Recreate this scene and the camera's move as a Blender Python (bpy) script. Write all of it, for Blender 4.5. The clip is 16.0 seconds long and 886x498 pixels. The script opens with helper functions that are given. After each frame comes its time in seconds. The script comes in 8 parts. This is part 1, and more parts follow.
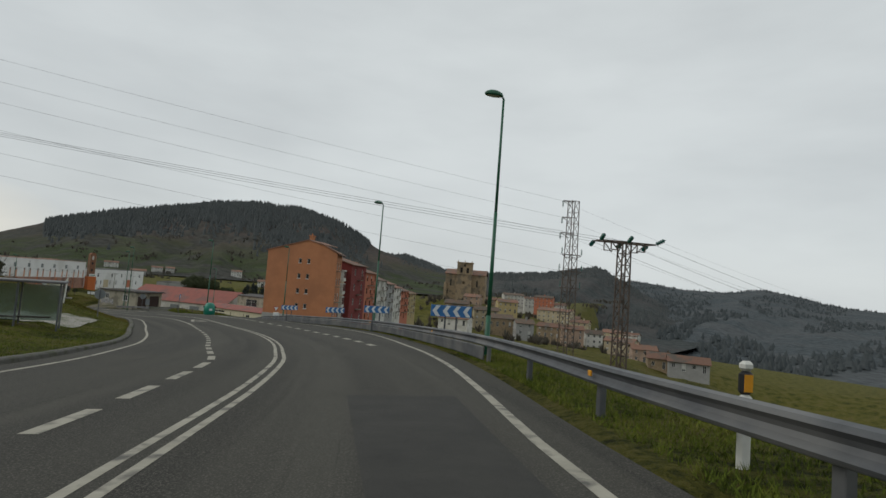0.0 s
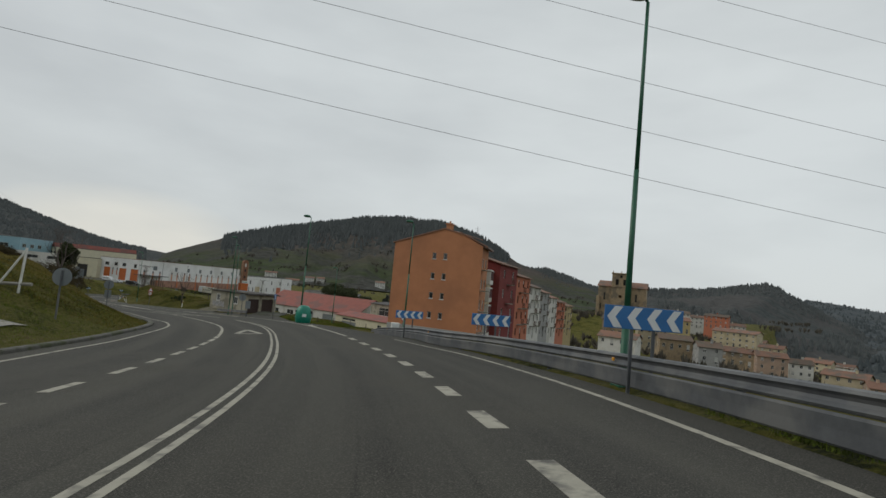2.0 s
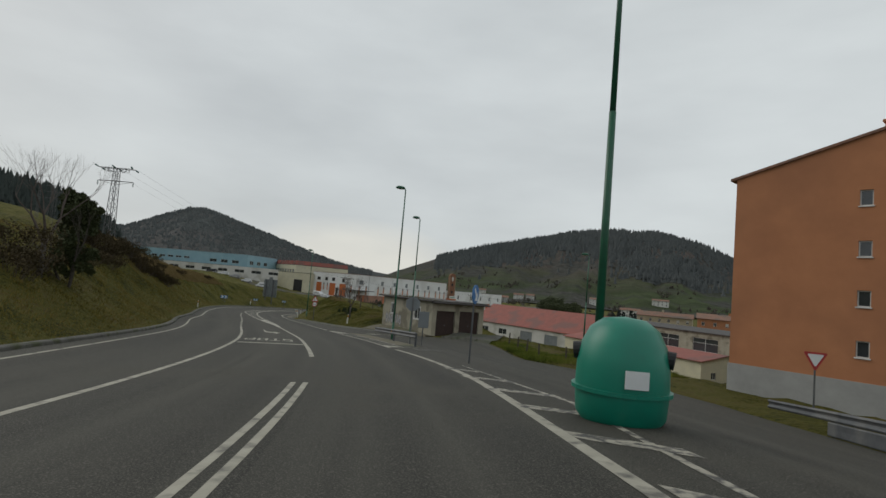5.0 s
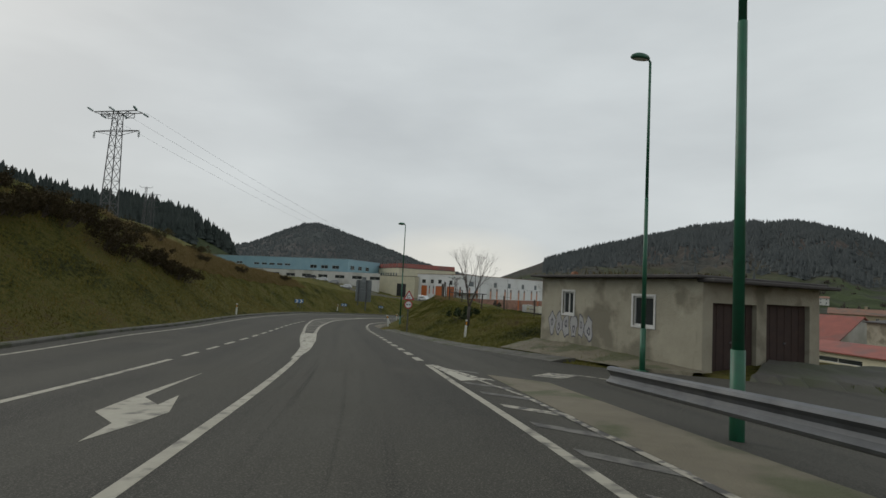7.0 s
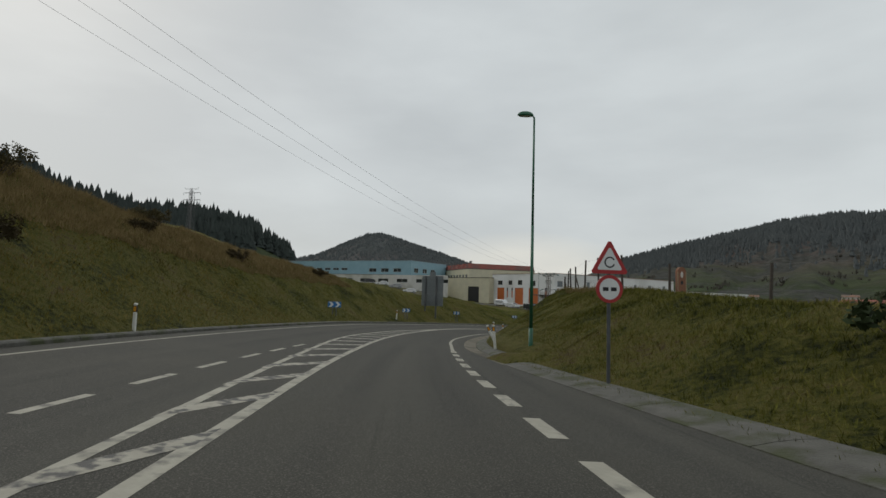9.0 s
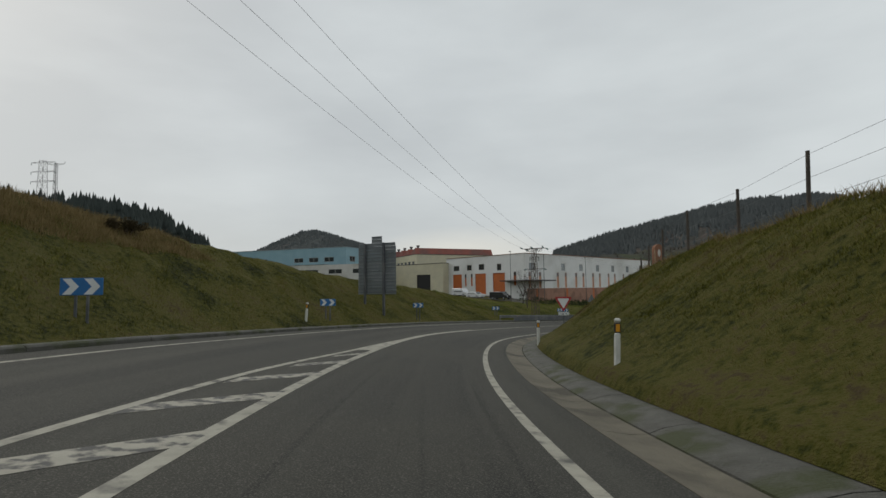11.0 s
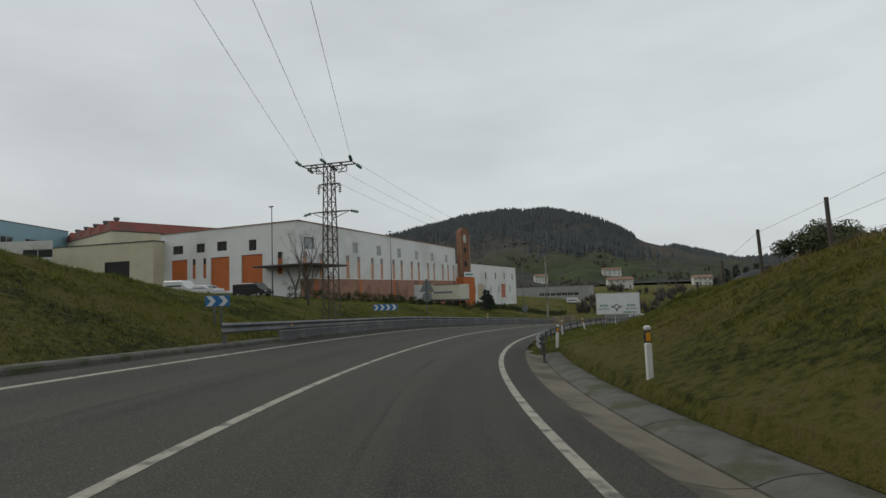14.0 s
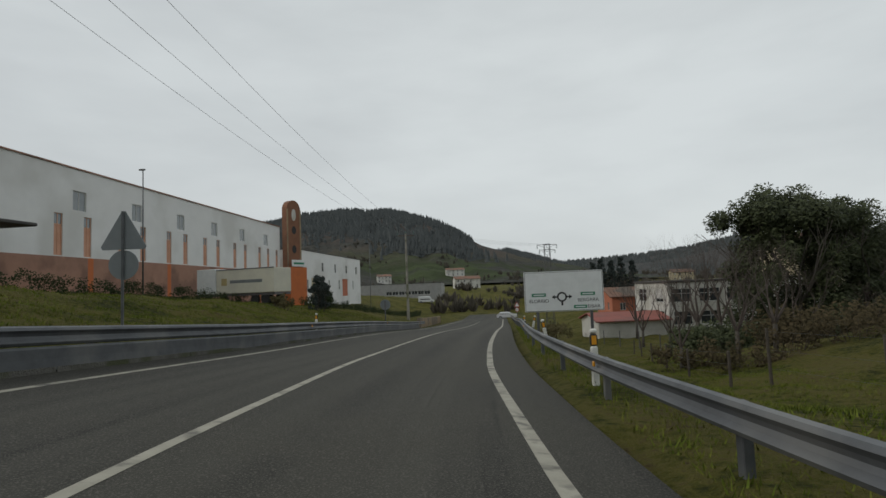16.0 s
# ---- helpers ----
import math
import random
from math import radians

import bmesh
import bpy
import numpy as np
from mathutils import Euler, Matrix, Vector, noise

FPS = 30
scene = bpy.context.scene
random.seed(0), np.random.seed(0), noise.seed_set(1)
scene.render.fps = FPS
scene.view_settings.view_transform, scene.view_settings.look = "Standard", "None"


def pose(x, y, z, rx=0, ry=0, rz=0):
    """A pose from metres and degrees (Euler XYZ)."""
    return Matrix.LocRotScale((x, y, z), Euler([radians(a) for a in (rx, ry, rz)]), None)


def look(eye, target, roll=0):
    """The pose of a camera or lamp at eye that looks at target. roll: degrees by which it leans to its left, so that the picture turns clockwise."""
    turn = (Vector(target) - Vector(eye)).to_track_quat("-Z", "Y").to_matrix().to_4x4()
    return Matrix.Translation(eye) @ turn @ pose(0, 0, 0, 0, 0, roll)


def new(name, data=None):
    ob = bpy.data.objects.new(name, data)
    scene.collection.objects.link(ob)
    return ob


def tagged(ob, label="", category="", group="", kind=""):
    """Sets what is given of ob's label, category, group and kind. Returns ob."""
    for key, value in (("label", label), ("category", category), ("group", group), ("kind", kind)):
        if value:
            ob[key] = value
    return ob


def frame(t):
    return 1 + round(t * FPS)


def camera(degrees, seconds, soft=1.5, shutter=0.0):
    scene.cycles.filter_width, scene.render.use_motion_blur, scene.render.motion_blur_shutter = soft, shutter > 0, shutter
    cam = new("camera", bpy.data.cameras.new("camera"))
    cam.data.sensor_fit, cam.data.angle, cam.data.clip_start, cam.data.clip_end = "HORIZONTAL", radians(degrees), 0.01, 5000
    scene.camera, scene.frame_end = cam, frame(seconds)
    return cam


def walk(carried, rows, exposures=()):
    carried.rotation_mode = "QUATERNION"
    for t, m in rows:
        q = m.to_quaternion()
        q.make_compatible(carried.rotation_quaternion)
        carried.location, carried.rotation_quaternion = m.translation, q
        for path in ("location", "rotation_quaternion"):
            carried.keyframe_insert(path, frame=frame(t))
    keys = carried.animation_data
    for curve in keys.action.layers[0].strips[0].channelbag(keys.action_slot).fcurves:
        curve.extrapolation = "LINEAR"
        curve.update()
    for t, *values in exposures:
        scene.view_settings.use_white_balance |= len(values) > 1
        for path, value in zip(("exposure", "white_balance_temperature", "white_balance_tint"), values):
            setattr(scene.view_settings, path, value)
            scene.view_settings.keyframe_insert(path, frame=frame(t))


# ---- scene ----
cam = camera(79.28, 16.0)
# seconds, x, y, z, yaw to the left, pitch up, lean
PATH = [
    (0, 0.00, 0.00, 1.40, 0.00, 3.93, 4.37),
    (0.5, -0.82, 6.84, 1.02, 2.35, 3.59, 4.31),
    (1, -2.05, 13.64, 0.58, 6.01, 3.81, 5.03),
    (1.5, -3.75, 20.38, 0.06, 10.25, 4.11, 5.47),
    (2, -5.89, 26.85, -0.45, 14.85, 4.22, 5.40),
    (2.5, -8.42, 33.26, -0.97, 19.20, 4.31, 5.84),
    (3, -11.56, 39.49, -1.44, 22.71, 4.25, 5.72),
    (3.5, -14.93, 45.79, -1.86, 26.60, 4.44, 5.26),
    (4, -18.76, 51.58, -2.30, 30.19, 4.45, 5.42),
    (4.5, -22.93, 57.21, -2.54, 33.59, 4.46, 5.18),
    (5, -27.47, 62.64, -2.94, 36.74, 4.21, 4.94),
    (5.5, -32.39, 67.94, -3.41, 39.63, 4.03, 4.70),
    (6, -37.70, 73.12, -3.92, 42.34, 4.01, 4.46),
    (6.5, -43.44, 78.21, -4.44, 45.03, 4.15, 4.22),
    (7, -49.66, 83.17, -4.96, 47.94, 4.09, 3.07),
    (7.5, -55.77, 87.54, -5.47, 50.84, 4.54, 2.90),
    (8, -62.09, 91.59, -5.94, 53.13, 4.45, 2.90),
    (8.5, -68.65, 95.64, -6.33, 54.38, 4.60, 2.29),
    (9, -75.39, 99.67, -6.69, 54.64, 4.66, 1.68),
    (9.5, -82.20, 103.78, -7.06, 53.98, 4.59, 1.07),
    (10, -89.00, 108.06, -7.44, 52.54, 4.38, 0.46),
    (10.5, -95.69, 112.55, -7.85, 50.47, 3.96, -0.15),
    (11, -102.13, 117.39, -8.24, 47.99, 4.27, -0.67),
    (11.5, -108.37, 122.50, -8.70, 44.54, 4.32, -0.98),
    (12, -114.30, 127.95, -9.05, 40.76, 4.74, -1.69),
    (12.5, -119.59, 133.56, -9.46, 37.03, 4.81, -1.47),
    (13, -124.47, 139.50, -9.77, 32.66, 4.82, -1.72),
    (13.5, -128.83, 146.03, -10.29, 28.18, 4.75, -1.86),
    (14, -132.64, 152.86, -10.70, 23.14, 4.47, -2.01),
    (14.5, -135.86, 159.88, -11.17, 18.34, 4.32, -2.25),
    (15, -138.58, 167.21, -11.55, 14.28, 3.99, -2.21),
    (15.5, -140.63, 175.00, -11.91, 10.03, 4.14, -2.64),
    (16, -142.20, 182.95, -12.33, 6.19, 4.13, -2.28),
]


def aimed(x, y, z, yaw, pitch, lean):
    a, p = radians(yaw), radians(pitch)
    return look((x, y, z), (x - math.sin(a) * math.cos(p), y + math.cos(a) * math.cos(p), z + math.sin(p)), lean)


walk(cam, [(row[0], aimed(*row[1:])) for row in PATH])
# ---- body ----
# world, sun and exposure
world = bpy.data.worlds.new("world")
scene.world = world
world.use_nodes = True
wn, wl = world.node_tree.nodes, world.node_tree.links
wn.clear()
w_out, w_bg = wn.new("ShaderNodeOutputWorld"), wn.new("ShaderNodeBackground")
w_sky = wn.new("ShaderNodeTexSky")
w_sky.sky_type, w_sky.sun_disc = "NISHITA", False
w_sky.sun_elevation, w_sky.sun_rotation = radians(36), radians(-98)
w_sky.dust_density, w_sky.air_density = 3.0, 1.0
w_co, w_map, w_noise = wn.new("ShaderNodeTexCoord"), wn.new("ShaderNodeMapping"), wn.new("ShaderNodeTexNoise")
w_map.inputs["Scale"].default_value = (1.0, 1.0, 3.2)
w_noise.inputs["Scale"].default_value, w_noise.inputs["Detail"].default_value = 2.2, 5.0
w_noise.inputs["Roughness"].default_value = 0.5
w_ramp = wn.new("ShaderNodeValToRGB")
w_ramp.color_ramp.elements[0].position, w_ramp.color_ramp.elements[0].color = 0.28, (5.0, 5.32, 5.42, 1)
w_ramp.color_ramp.elements[1].position, w_ramp.color_ramp.elements[1].color = 0.78, (6.6, 7.0, 7.05, 1)
# a thinner, warmer stretch of cloud low over the far end of the valley
w_dot, w_glow = wn.new("ShaderNodeVectorMath"), wn.new("ShaderNodeMapRange")
w_flat, w_unit = wn.new("ShaderNodeVectorMath"), wn.new("ShaderNodeVectorMath")
w_flat.operation, w_unit.operation = "MULTIPLY", "NORMALIZE"
w_flat.inputs[1].default_value = (1.0, 1.0, 2.6)
wl.new(w_co.outputs["Generated"], w_flat.inputs[0])
wl.new(w_flat.outputs["Vector"], w_unit.inputs[0])
w_dot.operation = "DOT_PRODUCT"
w_dot.inputs[1].default_value = (-math.sin(radians(46)), math.cos(radians(46)), 0.1)
w_glow.inputs["From Min"].default_value, w_glow.inputs["From Max"].default_value = 0.985, 1.0
w_warm, w_mix = wn.new("ShaderNodeMix"), wn.new("ShaderNodeMix")
w_warm.data_type = w_mix.data_type = "RGBA"
w_warm.inputs["B"].default_value = (8.4, 8.0, 6.9, 1)
w_mul = wn.new("ShaderNodeMath")
w_mul.operation = "MULTIPLY"
wl.new(w_co.outputs["Generated"], w_map.inputs["Vector"])
wl.new(w_map.outputs["Vector"], w_noise.inputs["Vector"])
# the cloud is thinner towards the open valley in the north-east
w_side, w_sum = wn.new("ShaderNodeVectorMath"), wn.new("ShaderNodeMath")
w_side.operation, w_sum.operation = "DOT_PRODUCT", "MULTIPLY_ADD"
w_side.inputs[1].default_value = (0.72, 0.69, 0.0)
w_sum.inputs[1].default_value = 0.24
wl.new(w_co.outputs["Generated"], w_side.inputs[0])
wl.new(w_side.outputs["Value"], w_sum.inputs[0])
wl.new(w_noise.outputs["Fac"], w_sum.inputs[2])
wl.new(w_sum.outputs["Value"], w_ramp.inputs["Fac"])
wl.new(w_unit.outputs["Vector"], w_dot.inputs[0])
wl.new(w_dot.outputs["Value"], w_glow.inputs["Value"])
wl.new(w_glow.outputs["Result"], w_mul.inputs[0])
wl.new(w_noise.outputs["Fac"], w_mul.inputs[1])
wl.new(w_mul.outputs["Value"], w_warm.inputs["Factor"])
wl.new(w_ramp.outputs["Color"], w_warm.inputs["A"])
w_mix.inputs["Factor"].default_value = 0.93
wl.new(w_sky.outputs["Color"], w_mix.inputs["A"])
wl.new(w_warm.outputs["Result"], w_mix.inputs["B"])
wl.new(w_mix.outputs["Result"], w_bg.inputs["Color"])
w_bg.inputs["Strength"].default_value = 0.103
wl.new(w_bg.outputs["Background"], w_out.inputs["Surface"])
sun = new("sun", bpy.data.lights.new("sun", "SUN"))
sun.data.energy, sun.data.angle, sun.data.color = 0.85, radians(40), (1.0, 0.96, 0.88)
sun.matrix_world = pose(0, 0, 60, 54, 0, 278)


# materials
def material(name, colour, rough=0.8, metal=0.0, second=None, scale=4.0, bump=0.0, bump_scale=30.0, spread=0.5, third=None, third_scale=0.3, spec=0.5, vary=0.0, object_space=False, stretch=(1, 1, 1), third_at=(0.5, 0.62)):
    m = bpy.data.materials.new(name)
    m.use_nodes = True
    n, l = m.node_tree.nodes, m.node_tree.links
    p = n["Principled BSDF"]
    p.inputs["Roughness"].default_value, p.inputs["Metallic"].default_value = rough, metal
    p.inputs["Specular IOR Level"].default_value = spec
    if object_space:
        co = n.new("ShaderNodeTexCoord").outputs["Object"]
    else:
        co = n.new("ShaderNodeNewGeometry").outputs["Position"]
    mp = n.new("ShaderNodeMapping")
    mp.inputs["Scale"].default_value = stretch
    l.new(co, mp.inputs["Vector"])
    co = mp.outputs["Vector"]
    second = second or tuple(c * 0.8 for c in colour)
    t1 = n.new("ShaderNodeTexNoise")
    t1.inputs["Scale"].default_value, t1.inputs["Detail"].default_value = scale, 6.0
    t1.inputs["Roughness"].default_value = 0.62
    l.new(co, t1.inputs["Vector"])
    r1 = n.new("ShaderNodeValToRGB")
    r1.color_ramp.elements[0].position, r1.color_ramp.elements[1].position = 0.5 - spread * 0.35, 0.5 + spread * 0.35
    r1.color_ramp.elements[0].color, r1.color_ramp.elements[1].color = (*colour, 1), (*second, 1)
    l.new(t1.outputs["Fac"], r1.inputs["Fac"])
    out = r1.outputs["Color"]
    if third:
        t2 = n.new("ShaderNodeTexNoise")
        t2.inputs["Scale"].default_value, t2.inputs["Detail"].default_value = third_scale, 4.0
        l.new(co, t2.inputs["Vector"])
        r2 = n.new("ShaderNodeMapRange")
        r2.inputs["From Min"].default_value, r2.inputs["From Max"].default_value = third_at
        l.new(t2.outputs["Fac"], r2.inputs["Value"])
        mx = n.new("ShaderNodeMix")
        mx.data_type = "RGBA"
        mx.inputs["B"].default_value = (*third, 1)
        l.new(r2.outputs["Result"], mx.inputs["Factor"])
        l.new(out, mx.inputs["A"])
        out = mx.outputs["Result"]
    if vary:
        oi, hs, mr = n.new("ShaderNodeObjectInfo"), n.new("ShaderNodeHueSaturation"), n.new("ShaderNodeMapRange")
        mr.inputs["To Min"].default_value, mr.inputs["To Max"].default_value = 1 - vary, 1 + vary
        l.new(oi.outputs["Random"], mr.inputs["Value"])
        l.new(mr.outputs["Result"], hs.inputs["Value"])
        l.new(out, hs.inputs["Color"])
        out = hs.outputs["Color"]
    l.new(out, p.inputs["Base Color"])
    if bump:
        t3, b = n.new("ShaderNodeTexNoise"), n.new("ShaderNodeBump")
        t3.inputs["Scale"].default_value, t3.inputs["Detail"].default_value = bump_scale, 4.0
        b.inputs["Strength"].default_value, b.inputs["Distance"].default_value = bump, 0.05
        l.new(co, t3.inputs["Vector"])
        l.new(t3.outputs["Fac"], b.inputs["Height"])
        l.new(b.outputs["Normal"], p.inputs["Normal"])
    return m


def ground_cover(name, stops, patch=0.3, tuft=4.5, bump=0.9, gain=1.0):
    """Grass in patches and tufts: a ramp over two scales of noise."""
    m = bpy.data.materials.new(name)
    m.use_nodes = True
    n, l = m.node_tree.nodes, m.node_tree.links
    p = n["Principled BSDF"]
    p.inputs["Roughness"].default_value, p.inputs["Specular IOR Level"].default_value = 0.95, 0.12
    co = n.new("ShaderNodeNewGeometry").outputs["Position"]
    a, b, c = (n.new("ShaderNodeTexNoise") for _ in range(3))
    for t, sc, de, ro in ((a, patch, 4.0, 0.55), (b, tuft, 6.0, 0.7), (c, 26.0, 3.0, 0.6)):
        t.inputs["Scale"].default_value, t.inputs["Detail"].default_value, t.inputs["Roughness"].default_value = sc, de, ro
        l.new(co, t.inputs["Vector"])
    mix, sm = n.new("ShaderNodeMix"), n.new("ShaderNodeMath")
    mix.inputs["Factor"].default_value = 0.58
    l.new(a.outputs["Fac"], mix.inputs["A"])
    l.new(b.outputs["Fac"], mix.inputs["B"])
    ramp = n.new("ShaderNodeValToRGB")
    e = ramp.color_ramp.elements
    while len(e) < len(stops):
        e.new(0.5)
    for k, (at, col) in enumerate(stops):
        e[k].position, e[k].color = at, (*(v * gain for v in col), 1)
    l.new(mix.outputs["Result"], ramp.inputs["Fac"])
    l.new(ramp.outputs["Color"], p.inputs["Base Color"])
    sm.operation = "ADD"
    l.new(b.outputs["Fac"], sm.inputs[0])
    l.new(c.outputs["Fac"], sm.inputs[1])
    bp = n.new("ShaderNodeBump")
    bp.inputs["Strength"].default_value, bp.inputs["Distance"].default_value = bump, 0.16
    l.new(sm.outputs["Value"], bp.inputs["Height"])
    l.new(bp.outputs["Normal"], p.inputs["Normal"])
    return m


def road_surface(name):
    """Asphalt along the road: wheel tracks, seams, stains and grain; its map runs along and across the road."""
    m = bpy.data.materials.new(name)
    m.use_nodes = True
    n, l = m.node_tree.nodes, m.node_tree.links
    p = n["Principled BSDF"]
    uv = n.new("ShaderNodeUVMap")
    uv.uv_map = "lane"
    pos = n.new("ShaderNodeNewGeometry").outputs["Position"]

    def tex(src, scale, stretch, detail=4.0, rough=0.55):
        mp, t = n.new("ShaderNodeMapping"), n.new("ShaderNodeTexNoise")
        mp.inputs["Scale"].default_value = stretch
        t.inputs["Scale"].default_value, t.inputs["Detail"].default_value, t.inputs["Roughness"].default_value = scale, detail, rough
        l.new(src, mp.inputs["Vector"])
        l.new(mp.outputs["Vector"], t.inputs["Vector"])
        return t.outputs["Fac"]

    def mixed(fac, lo, hi, a, b):
        mr, mx = n.new("ShaderNodeMapRange"), n.new("ShaderNodeMix")
        mr.inputs["From Min"].default_value, mr.inputs["From Max"].default_value = lo, hi
        mx.data_type = "RGBA"
        l.new(fac, mr.inputs["Value"])
        l.new(mr.outputs["Result"], mx.inputs["Factor"])
        if isinstance(a, tuple):
            mx.inputs["A"].default_value = (*a, 1)
        else:
            l.new(a, mx.inputs["A"])
        mx.inputs["B"].default_value = (*b, 1)
        return mx.outputs["Result"]

    tracks = tex(uv.outputs["UV"], 1.0, (0.012, 0.85, 1.0), 3.0)
    col = mixed(tracks, 0.36, 0.64, (0.024, 0.0232, 0.0197), (0.058, 0.056, 0.047))
    col = mixed(tex(pos, 0.22, (1, 1, 1), 5.0, 0.6), 0.5, 0.72, col, (0.047, 0.0445, 0.0355))
    col = mixed(tex(uv.outputs["UV"], 1.0, (0.05, 3.2, 1.0), 5.0, 0.65), 0.58, 0.74, col, (0.02, 0.0195, 0.017))
    col = mixed(tex(pos, 55.0, (1, 1, 1), 2.0), 0.5, 0.7, col, (0.105, 0.1, 0.084))
    l.new(col, p.inputs["Base Color"])
    mr = n.new("ShaderNodeMapRange")
    mr.inputs["To Min"].default_value, mr.inputs["To Max"].default_value = 0.72, 0.92
    l.new(tracks, mr.inputs["Value"])
    l.new(mr.outputs["Result"], p.inputs["Roughness"])
    p.inputs["Specular IOR Level"].default_value = 0.2
    b = n.new("ShaderNodeBump")
    b.inputs["Strength"].default_value, b.inputs["Distance"].default_value = 0.5, 0.012
    l.new(tex(pos, 90.0, (1, 1, 1), 2.0), b.inputs["Height"])
    l.new(b.outputs["Normal"], p.inputs["Normal"])
    return m


def hill_cover(name, low, mid, wood, z0, z1, share, crown=0.09):
    """Pasture below, bracken above and woods in patches, with the relief of tree crowns and painted shade between them.
    """
    m = bpy.data.materials.new(name)
    m.use_nodes = True
    n, l = m.node_tree.nodes, m.node_tree.links
    p = n["Principled BSDF"]
    p.inputs["Roughness"].default_value, p.inputs["Specular IOR Level"].default_value = 0.95, 0.05
    co = n.new("ShaderNodeNewGeometry").outputs["Position"]
    sep = n.new("ShaderNodeSeparateXYZ")
    l.new(co, sep.inputs["Vector"])

    def tex(scale, detail, rough=0.6):
        t = n.new("ShaderNodeTexNoise")
        t.inputs["Scale"].default_value, t.inputs["Detail"].default_value, t.inputs["Roughness"].default_value = scale, detail, rough
        l.new(co, t.inputs["Vector"])
        return t.outputs["Fac"]

    def mixed(fac, lo, hi, a, b):
        mr, mx = n.new("ShaderNodeMapRange"), n.new("ShaderNodeMix")
        mr.inputs["From Min"].default_value, mr.inputs["From Max"].default_value = lo, hi
        mx.data_type = "RGBA"
        l.new(fac, mr.inputs["Value"])
        l.new(mr.outputs["Result"], mx.inputs["Factor"])
        for key, v in (("A", a), ("B", b)):
            if isinstance(v, tuple):
                mx.inputs[key].default_value = (*v, 1)
            else:
                l.new(v, mx.inputs[key])
        return mx.outputs["Result"]

    grain = tex(crown, 3.0, 0.7)
    ad = n.new("ShaderNodeMath")
    ad.operation = "MULTIPLY_ADD"
    ad.inputs[1].default_value = 90.0
    l.new(tex(0.008, 4.0), ad.inputs[0])
    l.new(sep.outputs["Z"], ad.inputs[2])
    fields = mixed(tex(0.02, 2.0), 0.44, 0.5, low, tuple(v * 0.72 for v in low))
    # Hollows of the crown relief are painted darker, tops lighter, as shade between trees.
    brown = mixed(grain, 0.35, 0.65, tuple(v * 0.75 for v in mid), tuple(v * 1.2 for v in mid))
    woods = mixed(grain, 0.35, 0.65, tuple(v * 0.6 for v in wood), tuple(v * 1.35 for v in wood))
    col = mixed(ad.outputs["Value"], z0 + 40, z1 + 50, fields, brown)
    col = mixed(tex(0.006, 6.0, 0.7), 0.49 - share, 0.59 - share, col, woods)
    l.new(col, p.inputs["Base Color"])
    b = n.new("ShaderNodeBump")
    b.inputs["Strength"].default_value, b.inputs["Distance"].default_value = 0.8, 5.0
    l.new(grain, b.inputs["Height"])
    l.new(b.outputs["Normal"], p.inputs["Normal"])
    return m


GRASS = ((0.38, (0.02, 0.024, 0.007)), (0.435, (0.055, 0.059, 0.012)), (0.49, (0.099, 0.097, 0.018)), (0.55, (0.135, 0.12, 0.034)), (0.63, (0.09, 0.066, 0.032)))
SEDGE = ((0.38, (0.03, 0.026, 0.008)), (0.44, (0.085, 0.075, 0.016)), (0.5, (0.14, 0.115, 0.026)), (0.56, (0.18, 0.135, 0.045)), (0.63, (0.1, 0.07, 0.035)))
LAWN = ((0.4, (0.035, 0.046, 0.009)), (0.46, (0.07, 0.095, 0.014)), (0.52, (0.105, 0.125, 0.02)), (0.57, (0.13, 0.135, 0.03)), (0.64, (0.1, 0.095, 0.03)))
